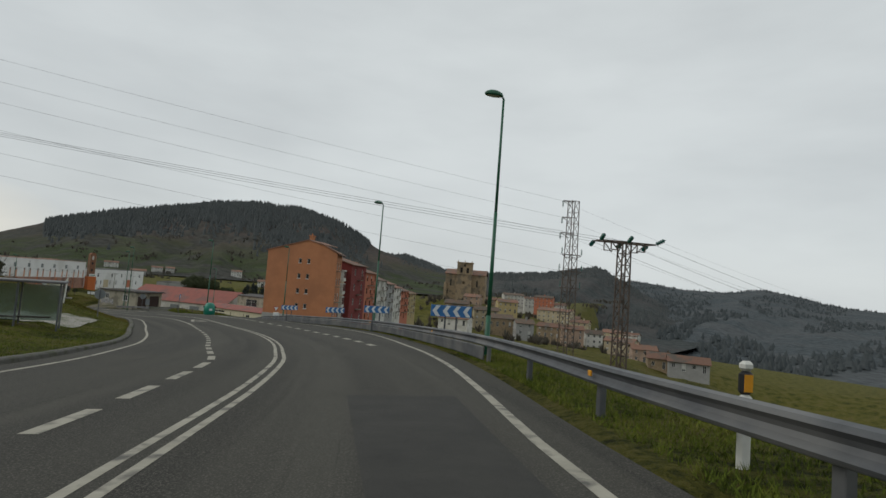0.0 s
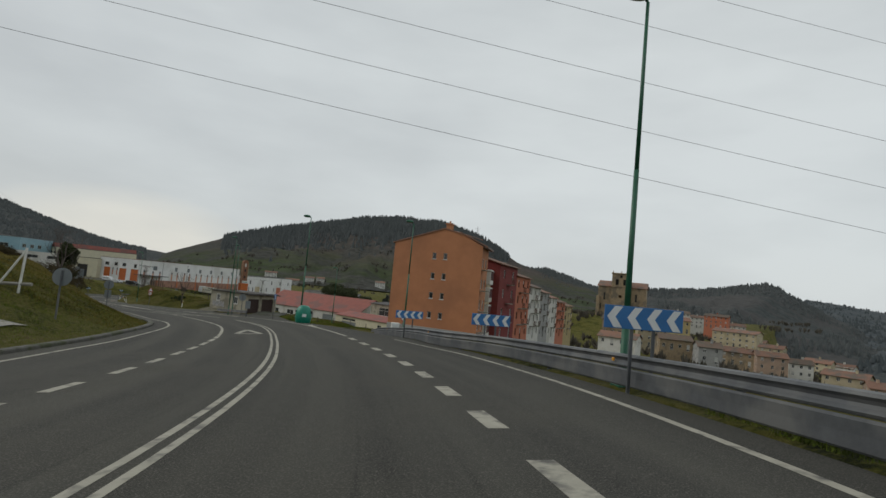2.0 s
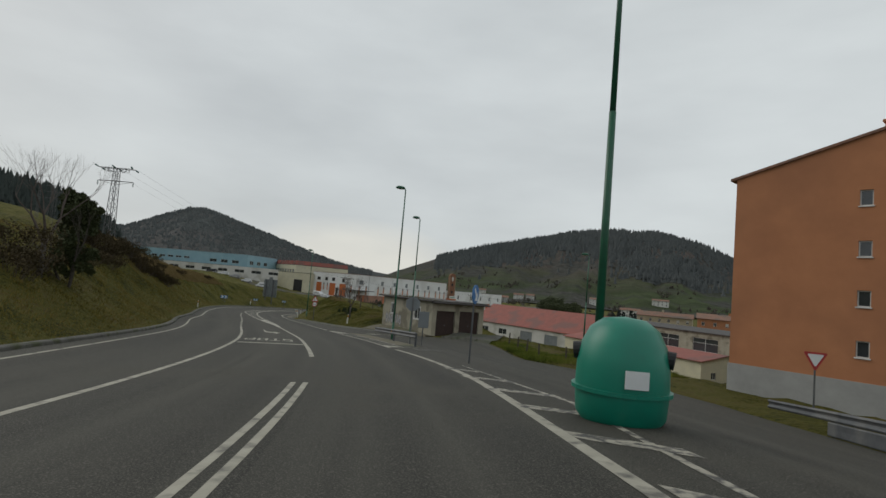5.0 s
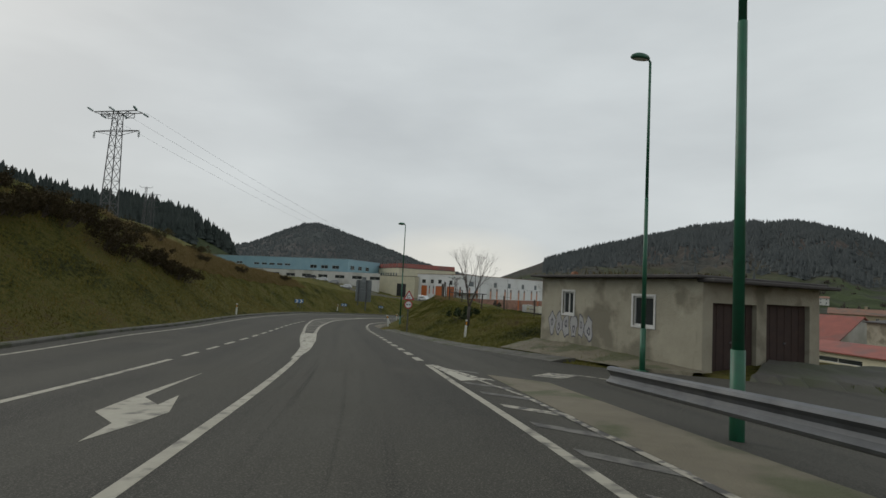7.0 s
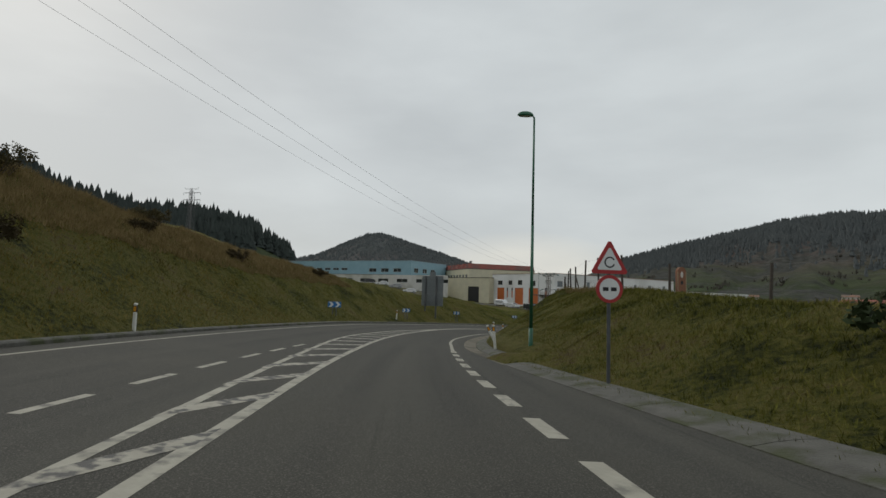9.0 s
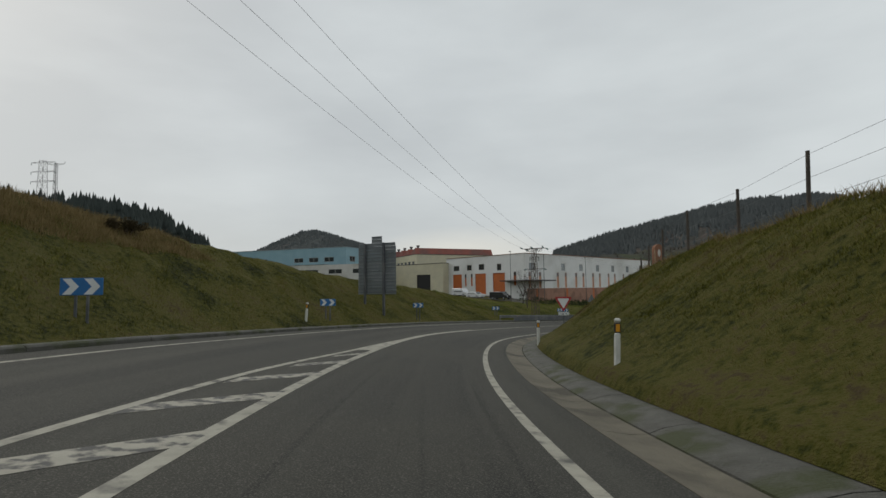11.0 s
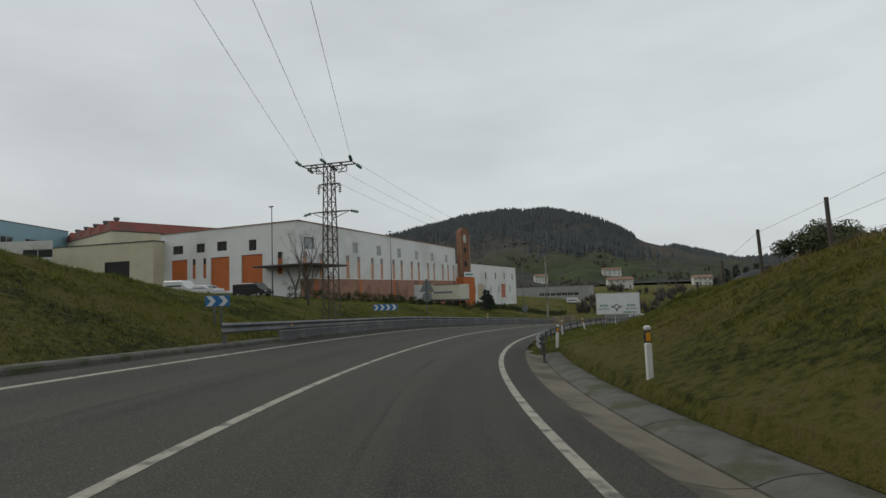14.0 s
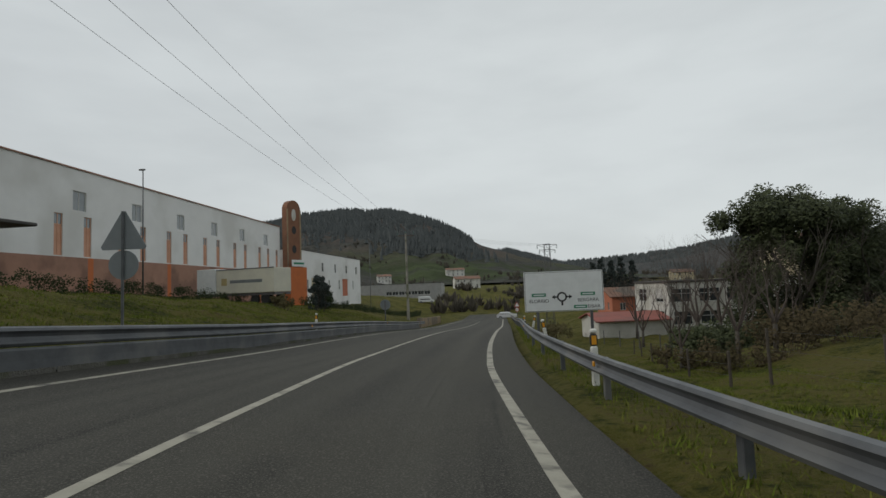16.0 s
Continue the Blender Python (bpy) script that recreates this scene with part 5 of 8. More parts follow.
def panel_back():
    """The ribbed back of a large direction panel on two posts."""
    a, b = Vector((-140.75, 142.5, 0)), Vector((-137.15, 143.75, 0))
    c = (a + b) / 2
    g = height(c.x, c.y)
    turn = math.degrees(math.atan2(b.y - a.y, b.x - a.x))
    root = thing("road_sign", "large ribbed grey back of a direction panel on steel posts", "road sign", pose(c.x, c.y, g, 0, 0, turn))
    w, top, n, hh = 3.82, -4.35 - g, 15, 0.285
    for i in range(n):
        z = top - (i + 1) * hh
        sl = Shape()
        k = 0.06 if i == 0 else 0.0
        sl.prism([(-w / 2 + k, 0, z), (-w / 2 + k, -0.05, z + 0.03), (-w / 2 + k, -0.05, z + 0.07), (-w / 2 + k, -0.012, z + 0.09), (-w / 2 + k, -0.012, z + hh - 0.09), (-w / 2 + k, -0.05, z + hh - 0.07), (-w / 2 + k, -0.05, z + hh - 0.03), (-w / 2 + k, 0, z + hh - 0.008)], (w - 2 * k, 0, 0))
        part("slat", sl, M["sign_back"], root)
    for i in range(2):
        z = top + i * hh
        part("slat", Shape().prism([(-0.52, 0, z), (-0.52, -0.05, z + 0.03), (-0.52, -0.012, z + 0.09), (-0.52, -0.012, z + hh - 0.09), (-0.52, -0.05, z + hh - 0.03), (-0.52, 0, z + hh - 0.008)], (1.04, 0, 0)), M["sign_back"], root)
    for x in (-w * 0.3, w * 0.2):
        part("post", Shape().box(x - 0.09, -0.2, -0.6, x + 0.09, -0.055, top, 0.01), M["steel"], root)


panel_back()


def info_panel():
    a, b = Vector((-140.9, 215.9, 0)), Vector((-136.2, 216.1, 0))
    c = (a + b) / 2
    g = height(c.x, c.y)
    root = thing("road_sign", "white roundabout direction panel with black town names and green route tabs", "road sign", pose(c.x, c.y, g, 0, 0, 1))
    w, top, h = 4.72, -11.62 - g, 2.42
    for x in (-1.6, 1.6):
        part("post", Shape().box(x - 0.08, 0.04, -1.0, x + 0.08, 0.2, top - 0.05, 0.01), M["steel"], root)
    pn = part("panel", Shape().box(-w / 2, 0, top - h, w / 2, 0.04, top, 0.05), M["white"], root, "white panel")
    e, t = 0.035, 0.025
    part("border", Shape().box(-w / 2 + e, -0.004, top - h + e, w / 2 - e, -0.001, top - h + e + t).box(-w / 2 + e, -0.004, top - e - t, w / 2 - e, -0.001, top - e).box(-w / 2 + e, -0.004, top - h + e, -w / 2 + e + t, -0.001, top - e).box(w / 2 - e - t, -0.004, top - h + e, w / 2 - e, -0.001, top - e), M["black"], pn, "black border")
    cz, cx = top - h * 0.64, -0.12
    part("ring", Shape().ringplate((cx, cz), 0.2, 0.3, -0.001, -0.004, 28), M["black"], pn, "black ring symbol")
    part("arm", Shape().box(cx - 0.055, -0.006, cz - 0.52, cx + 0.055, -0.001, cz - 0.2), M["black"], pn, "black bar")
    for sg in (-1, 1):
        part("arrow", Shape().prism([(cx + sg * u, -0.001, cz + v) for u, v in ((0.25, -0.045), (0.42, -0.045), (0.42, -0.13), (0.62, 0), (0.42, 0.13), (0.42, 0.045), (0.25, 0.045))], (0, -0.005, 0)), M["black"], pn, "black arrow")
    words("ELORRIO", 0.29, -1.5, top - h * 0.735, -0.004, M["black"], pn)
    words("BERGARA", 0.29, 1.42, top - h * 0.735, -0.004, M["black"], pn)
    words("EIBAR", 0.29, 1.75, top - h * 0.895, -0.004, M["black"], pn)
    for x, z, ww in ((-1.5, 0.58, 0.85), (1.42, 0.58, 0.85), (0.95, 0.895, 0.78)):
        tab = part("route_tab", Shape().box(x - ww / 2, -0.004, top - h * z - 0.1, x + ww / 2, -0.001, top - h * z + 0.1), M["sign_green"], pn, "green route tab")
        part("route_bar", Shape().box(x - ww * 0.38, -0.007, top - h * z - 0.035, x + ww * 0.38, -0.005, top - h * z + 0.035), M["white"], pn, "white bar")


info_panel()


def delineator(x, y, turn, lean=0.0, stump=False):
    g = float(land(x, y, cut=False)[0])
    root = thing("delineator_post", "white plastic marker post with a black band and amber reflector", "marker post", pose(x, y, g, 0, lean, turn), "marker posts")
    part("body", Shape().box(-0.07, -0.035, -0.3, 0.07, 0.045, 0.4 if stump else 0.72, 0.03), M["plastic"], root)
    if stump:
        return root
    part("band", Shape().box(-0.072, -0.037, 0.72, 0.072, 0.047, 0.95, 0.03), M["black"], root, "black band")
    part("cap", Shape().box(-0.07, -0.035, 0.95, 0.07, 0.045, 1.05, 0.03), M["plastic"], root)
    part("reflector", Shape().box(-0.045, -0.042, 0.75, 0.045, -0.036, 0.92), M["amber"], root, "amber reflector")
    return root


for s, d, lean in ((4.9, 3.72, 0), (131.5, 6.9, 3), (158.0, 3.95, -6), (160.6, 4.15, -27), (174.8, 4.3, 2), (189.8, 3.95, 0), (206.8, 4.2, 8), (220.4, 4.05, 0), (235.6, 3.45, 4), (252.0, 2.4, 0), (263.0, 2.65, -10), (277.0, 2.8, 12), (290.0, 2.8, 0),
                   (191.5, -8.9, 4), (270.0, -9.2, 0), (150.0, -9.8, 0)):
    p = spot(s, d)
    delineator(p.x, p.y, heading(s), lean, lean == 8)


# ---- recycling container ----
def container():
    x, y = -30.2, 71.3
    g = height(x, y)
    root = thing("recycling_container", "green rounded plastic bottle bank on the road nose", "container", pose(x, y, g + 0.2, 0, 0, heading(76) - 10))
    body = Shape()
    n = 20
    prof = [(0.62, 0.0), (0.72, 0.12), (0.75, 0.5), (0.74, 0.9), (0.68, 1.2), (0.55, 1.45), (0.34, 1.6), (0.0, 1.64)]
    for r, z in prof:
        body.v += [(r * math.cos(6.2832 * i / n) * 0.95, r * math.sin(6.2832 * i / n), z) for i in range(n)]
    body.f = [(k * n + i, k * n + (i + 1) % n, k * n + n + (i + 1) % n, k * n + n + i) for k in range(len(prof) - 1) for i in range(n)]
    bd = part("body", body, M["teal"], root, smooth=True)
    part("rib", Shape().rod((0, 0, 0.48), (0, 0, 0.54), 0.77, 0.77, 24), M["teal"], root)
    for a in (1.15, -1.9):
        part("slot", Shape().rod((0.62 * math.sin(a), -0.62 * math.cos(a), 1.05), (0.76 * math.sin(a), -0.76 * math.cos(a), 1.03), 0.13, 0.14, 14), M["black"], bd, "dark round slot")
    part("notice", Shape().box(-0.17, -0.765, 0.62, 0.17, -0.745, 0.88), M["white"], bd, "white notice")
    part("base", Shape().box(-0.6, -0.6, -0.2, 0.6, 0.6, 0.02, 0.05), M["concrete"], root, "concrete pad")


container()


# ---- buildings ----
def wall_face(sh, o, ux, w, h, holes, t=0.22):
    """One outer wall with real openings: o its lower corner, ux along it; holes as (u0, v0, u1, v1)."""
    o, ux = Vector(o), Vector(ux).normalized()
    n = Vector((ux.y, -ux.x, 0))
    us = sorted({0.0, w, *(q for a in holes for q in (a[0], a[2]))})
    vs = sorted({0.0, h, *(q for a in holes for q in (a[1], a[3]))})

    def at(u, v, k=0.0):
        return o + ux * u + Vector((0, 0, v)) - n * k

    for u0, u1 in zip(us, us[1:]):
        for v0, v1 in zip(vs, vs[1:]):
            cu, cv = (u0 + u1) / 2, (v0 + v1) / 2
            if not any(a < cu < c and b < cv < d for a, b, c, d in holes):
                sh.add([at(u0, v0), at(u1, v0), at(u1, v1), at(u0, v1)], [(0, 1, 2, 3)])
    for a, b, c, d in holes:
        sh.add([at(a, b), at(c, b), at(c, d), at(a, d), at(a, b, t), at(c, b, t), at(c, d, t), at(a, d, t)], [(0, 1, 5, 4), (1, 2, 6, 5), (2, 3, 7, 6), (3, 0, 4, 7)])


WINDOW_MESHES = {}


def window_mesh(kind, w, h, mat, bar=0.06, cross=1):
    key = (kind, round(w, 2), round(h, 2), mat)
    if key not in WINDOW_MESHES:
        sh = Shape()
        if kind == "frame":
            sh.box(-w / 2, -0.03, 0, -w / 2 + bar, 0.03, h).box(w / 2 - bar, -0.03, 0, w / 2, 0.03, h).box(-w / 2 + bar, -0.03, 0, w / 2 - bar, 0.03, bar).box(-w / 2 + bar, -0.03, h - bar, w / 2 - bar, 0.03, h)
            if w > 0.7:
                sh.box(-bar / 2, -0.025, bar, bar / 2, 0.025, h - bar)
            if h > 1.9:
                sh.box(-w / 2 + bar, -0.025, h * 0.62, w / 2 - bar, 0.025, h * 0.62 + bar)
        else:
            sh.box(-w / 2 + 0.02, -0.006, 0.02, w / 2 - 0.02, 0.006, h - 0.02)
        WINDOW_MESHES[key] = sh.mesh("window_frame" if kind == "frame" else "pane", M[mat])
    return WINDOW_MESHES[key]


def fill_window(parent, o, ux, hole, frame="frame_white", pane="glass", depth=0.12, blind=0.0, rng=None):
    """A framed pane in a wall's opening, sometimes with its blind half down."""
    ux = Vector(ux).normalized()
    n = Vector((ux.y, -ux.x, 0))
    a, b, c, d = hole
    p = Vector(o) + ux * ((a + c) / 2) + Vector((0, 0, b)) - n * depth
    m = Matrix.Translation(p) @ Matrix.Rotation(math.atan2(ux.y, ux.x), 4, "Z")
    fr = part("window", window_mesh("frame", c - a, d - b, frame), None, parent, place=m)
    part("pane", window_mesh("pane", c - a, d - b, pane), None, fr, place=pose(0, 0.012, 0))
    if rng and rng.random() < blind:
        k = rng.choice((0.35, 0.5, 0.75))
        part("blind", window_mesh("pane", c - a - 0.1, (d - b) * k, "curtain"), None, fr, "pale roller blind", place=pose(0, -0.012, (d - b) * (1 - k)))


def gable_roof(w, d, h, rise, over, mat_t=0.14, along_x=True):
    """Two sloped slabs with eaves; the ridge runs along x or along y."""
    sh = Shape()
    if along_x:
        k = rise / (d / 2)
        for sgn in (-1, 1):
            y0, y1 = d / 2 + sgn * (d / 2 + over), d / 2
            sh.prism([(-over, y0, h - over * k), (-over, y1, h + rise), (-over, y1, h + rise + mat_t), (-over, y0, h - over * k + mat_t)], (w + 2 * over, 0, 0))
    else:
        k = rise / (w / 2)
        for sgn in (-1, 1):
            x0, x1 = w / 2 + sgn * (w / 2 + over), w / 2
            sh.prism([(x0, -over, h - over * k), (x1, -over, h + rise), (x1, -over, h + rise + mat_t), (x0, -over, h - over * k + mat_t)], (0, d + 2 * over, 0))
    return sh


def house(name, label, x, y, turn, w, d, h, wall, roof="tiles", rise=1.6, floors=3, cols=3, base=None, ridge_x=True, blind=0.3, frame="frame_white", win=(0.95, 1.25), sides=True, over=0.45, category="house", group="", side_cols=2, balcony=0, chimney=True, flat=False, glazed=0, sink=4.0, shade=False):
    """A house: walls with openings, windows, roof, chimney. Front along local x, facing -y."""
    g = min(height(x, y), height(x + w * math.cos(radians(turn)), y + w * math.sin(radians(turn)))) if base is None else base
    rng = random.Random(int(abs(x * 7 + y * 13)) + 3)
    root = thing(name, label, category, pose(x, y, g, 0, 0, turn), group)
    st = h / floors
    faces = [((0, 0, -sink), (1, 0, 0), w, cols)]
    if shade:
        roof = rng.choice(("tiles", "tiles", "old_tiles"))
    if sides:
        faces += [((w, 0, -sink), (0, 1, 0), d, side_cols), ((0, d, -sink), (0, -1, 0), d, side_cols)]
    walls = Shape()
    for o, ux, ww, nc in faces:
        holes = []
        for f in range(floors):
            for c in range(nc):
                cu = ww * (c + 0.5) / nc
                hw, hh = win[0] * rng.uniform(0.9, 1.05), win[1]
                if glazed and c == glazed - 1:
                    hw, hh = 2.0, st * 0.8
                z0 = sink + f * st + (0.95 if hh < 1.6 else 0.4)
                if f == 0 and c % 2 == 1:
                    z0, hh = sink + 0.1, 2.1
                holes.append((cu - hw / 2, z0, cu + hw / 2, z0 + hh))
        wall_face(walls, o, ux, ww, h + sink, holes)
        for hole in holes:
            fill_window(root, o, ux, hole, frame, blind=blind, rng=rng)
    wall_face(walls, (w, d, -sink), (-1, 0, 0), w, h + sink, [])
    if not sides:
        wall_face(walls, (w, 0, -sink), (0, 1, 0), d, h + sink, [])
        wall_face(walls, (0, d, -sink), (0, -1, 0), d, h + sink, [])
    if not flat:
        if ridge_x:
            walls.prism([(0.01, 0, h), (0.01, d, h), (0.01, d / 2, h + rise)], (w - 0.02, 0, 0))
        else:
            walls.prism([(0, 0.01, h), (w, 0.01, h), (w / 2, 0.01, h + rise)], (0, d - 0.02, 0))
    part("wall", walls, M[wall], root)
    if flat:
        part("roof", Shape().box(-0.25, -0.25, h, w + 0.25, d + 0.25, h + 0.3, 0.05), M[roof], root)
    else:
        part("roof", gable_roof(w, d, h, rise, over, along_x=ridge_x), M[roof], root)
    if chimney:
        cx, cy = w * rng.uniform(0.25, 0.75), d * rng.uniform(0.35, 0.65)
        ch = part("chimney", Shape().box(cx - 0.35, cy - 0.3, h + 0.1, cx + 0.35, cy + 0.3, h + (0.4 if flat else rise) + 0.9, 0.03), M[wall], root)
        part("cap", Shape().box(cx - 0.45, cy - 0.4, h + (0.4 if flat else rise) + 0.9, cx + 0.45, cy + 0.4, h + (0.4 if flat else rise) + 1.02, 0.02), M["concrete"], ch)
    for f in range(1, floors if balcony else 0):
        for c in range(balcony):
            cu = w * (2 * c + 1.5) / (2 * balcony + 1)
            bz = f * st + 0.05
            b = part("balcony", Shape().box(cu - 1.0, -0.85, bz - 0.14, cu + 1.0, 0.0, bz, 0.02), M["concrete"], root)
            rl = Shape().box(cu - 1.0, -0.86, bz + 0.95, cu + 1.0, -0.81, bz + 1.0)
            for k in range(9):
                rl.box(cu - 0.98 + k * 0.243, -0.85, bz, cu - 0.96 + k * 0.243, -0.82, bz + 0.96)
            part("railing", rl, M["frame_brown"], b)
    return root


# the apartment house with the blind terracotta gable, and the row behind it
def apartment_house():
    turn = -13.7
    root = thing("apartment_house", "four-storey terracotta apartment house with a blind gable wall", "apartment house", pose(-33.0, 101.4, -6.6, 0, 0, turn))
    w, d, h, ridge = 14.2, 6.0, 12.35, 2.2
    skew = Vector((-0.267, 0.9637, 0))
    rng = random.Random(2)
    walls = Shape()
    holes = []
    for z in (3.85 + 6.05, 1.0 + 6.05, -1.75 + 6.05, -4.5 + 6.05):
        for u in (6.5, 8.25):
            holes.append((u, z + 2.0 + 0.32, u + 0.62, z + 2.0 + 1.22))
    wall_face(walls, (0, 0, -2), (1, 0, 0), w, h + 2, holes)
    for a in holes:
        fill_window(root, (0, 0, -2), (1, 0, 0), a, "frame_white", rng=rng)
        part("sill", Shape().box(a[0] - 0.06, -0.07, a[1] - 2.07, a[2] + 0.06, 0.02, a[1] - 2.0, 0.01), M["frame_white"], root, "white sill")
    side = []
    for f in range(4):
        for c in range(2):
            side.append((0.9 + c * 2.7, 2 + 0.9 + f * 2.85, 2.2 + c * 2.7, 2 + 2.2 + f * 2.85))
        part("balcony", Shape().box(w - 0.2, 0.5, f * 2.85 + 0.55, w + 0.55, 2.6, f * 2.85 + 0.68, 0.02), M["concrete"], root, "small concrete balcony")
    wall_face(walls, (w, 0, -2), tuple(skew), d, h + 2, side)
    for a in side:
        fill_window(root, (w, 0, -2), tuple(skew), a, blind=0.4, rng=rng)
    wall_face(walls, (0, d, -2), (0, -1, 0), d, h + 2, [])
    wall_face(walls, (w + skew.x * d, skew.y * d, -2), (-1, 0, 0), w + skew.x * d, h + 2, [])
    walls.prism([(0, 0.005, h), (w, 0.005, h), (w - 3.1, 0.005, h + 1.5), (8.2, 0.005, h + ridge)], skew * (d - 0.01))
    part("wall", walls, M["terracotta"], root)
    rf = Shape()
    for (xa, za), (xb, zb) in (((-0.35, h - 0.1), (8.2, h + ridge)), ((8.2, h + ridge), (w - 2.9, h + 1.42)), ((w - 3.6, h + 1.75), (w + 0.75, h - 0.15))):
        rf.prism([(xa, -0.12, za), (xb, -0.12, zb), (xb, -0.12, zb + 0.16), (xa, -0.12, za + 0.16)], skew * (d + 0.3) if xa > 9 else (0, d + 0.3, 0))
    part("roof", rf, M["tiles"], root)
    part("roof_edge", Shape().prism([(w + 0.3, -0.1, h - 0.25), (w + 0.85, -0.1, h - 0.25), (w + 0.85, -0.1, h - 0.02), (w + 0.3, -0.1, h - 0.02)], skew * d), M["frame_brown"], root, "dark eaves board")
    ch = part("chimney", Shape().box(7.1, 2.2, h + 1.4, 7.9, 3.0, h + ridge + 0.95, 0.03), M["terracotta"], root)
    part("cap", Shape().box(7.0, 2.1, h + ridge + 0.95, 8.0, 3.1, h + ridge + 1.1, 0.02).rod((7.5, 2.6, h + ridge + 1.1), (7.5, 2.6, h + ridge + 1.5), 0.13, 0.13, 10), M["terracotta"], ch)
    part("aerial", Shape().rod((11.3, 4, h + 0.6), (11.3, 4, h + 3.2), 0.025).rod((10.9, 4, h + 2.9), (11.7, 4, h + 2.9), 0.015).rod((11.0, 4, h + 2.6), (11.6, 4, h + 2.6), 0.015), M["dark_steel"], root)
    part("plinth", Shape().box(-0.06, -0.06, -2, w + 0.06, 0.0, 0.55), M["grey_wall"], root, "grey rendered plinth")


apartment_house()
# street row: fronts face east-south-east, along one line
ROW = (("brick_red", 12.6, 10.5, 2, "dark red rendered house with brown balconies", 1), ("salmon", 11.6, 10, 3, "salmon rendered house with brown balconies", 2), ("white_wall", 10.4, 10, 3, "white rendered house with small balconies", 2), ("grey_wall", 9.9, 9, 3, "pale grey rendered house with glazed balconies", 1), ("white_wall", 9.2, 9.5, 3, "white rendered house with dark shutters", 1), ("salmon", 8.6, 11, 3, "salmon rendered house with timber balconies", 2), ("ochre", 8.0, 12, 3, "ochre yellow rendered house in the street row", 1))
pos = Vector((-18.7, 112.2, 0))
ang = 81.5
for wall, hh, ww, cc, lab, bal in ROW:
    house("row_house", lab, pos.x, pos.y, ang, ww, 11, hh, wall, rise=1.5, floors=4, cols=cc, base=-8.2 - (pos.y - 111) * 0.03, balcony=bal, group="street row", sides=True, win=(1.0, 1.35), frame="frame_white" if wall != "salmon" else "frame_brown")
    pos += Vector((math.cos(radians(ang)), math.sin(radians(ang)), 0)) * (ww + 0.02)
cream = house("row_house", "glazed cream house between the red house and the terracotta gable", -19.8, 104.1, 91.8, 8.0, 11.5, 10.4, "cream", rise=1.2, floors=4, cols=2, base=-7.5, sides=False, win=(1.5, 1.9), group="street row")
for f in range(4):
    bay = part("bay_window", Shape().box(1.0, -0.85, f * 2.6 + 0.5, 4.2, 0.02, f * 2.6 + 2.7, 0.04), M["white_wall"], cream, "white glazed bay")
    for k in range(4):
        part("pane", Shape().box(1.12 + k * 0.76, -0.87, f * 2.6 + 1.15, 1.76 + k * 0.76, -0.852, f * 2.6 + 2.5), M["glass"], bay)


# ---- church ----
def church():
    root = thing("church", "sandstone church with a square bell gable and bare buttressed nave", "church", pose(3.0, 338, -9.0, 0, 0, -8))
    nave = Shape()
    for o, ux, ww, hs in (((0, 0, -3), (1, 0, 0), 25, [(3, 14, 4, 18), (19.5, 14, 20.5, 18)]), ((25, 0, -3), (0, 1, 0), 22, []), ((25, 22, -3), (-1, 0, 0), 25, []), ((0, 22, -3), (0, -1, 0), 22, [])):
        wall_face(nave, o, ux, ww, 21.5, hs, 0.5)
    part("nave", nave, M["stone"], root)
    for u in (3.5, 20):
        part("pane", Shape().box(u - 0.5, 0.4, 11, u + 0.5, 0.45, 15), M["glass"], root)
    part("roof", gable_roof(25, 22, 18.5, 3.2, 0.6, 0.3), M["tiles"], root)
    tower = Shape()
    wall_face(tower, (7.2, -2.5, -3), (1, 0, 0), 9.5, 28.5, [(2.0, 22.5, 3.6, 25.6), (5.9, 22.5, 7.5, 25.6), (4.1, 26.3, 5.4, 27.8), (4.0, 15.5, 5.5, 17.0)], 1.2)
    for o, ux, ww in (((16.7, -2.5, -3), (0, 1, 0), 6), ((16.7, 3.5, -3), (-1, 0, 0), 9.5), ((7.2, 3.5, -3), (0, -1, 0), 6)):
        wall_face(tower, o, ux, ww, 28.5, [])
    tw = part("bell_tower", tower, M["stone"], root)
    # Black sheet added behind the bell openings in place of the shade inside.
    part("dark_opening", Shape().box(9.0, -1.2, 19, 15.0, -1.15, 25.2), M["black"], tw)
    part("cornice", Shape().box(6.8, -2.9, 25.5, 17.1, 3.9, 26.1, 0.1), M["stone"], tw)
    part("string_course", Shape().box(6.9, -2.8, 18.3, 17.0, -2.4, 18.7, 0.05), M["stone"], tw)
    for x in (7.6, 11.9, 16.2):
        part("finial", Shape().rod((x, -2.0, 26.1), (x, -2.0, 27.4), 0.3, 0.05, 8), M["stone"], tw)
    for x in (0.3, 24.7):
        part("buttress", Shape().box(x - 0.9, -1.3, -3, x + 0.9, 0.1, 13, 0.1), M["stone"], root)
    for u in (1.5, 21.5):
        part("slit", Shape().box(u, -0.02, 6, u + 0.5, 0.02, 9), M["black"], root)


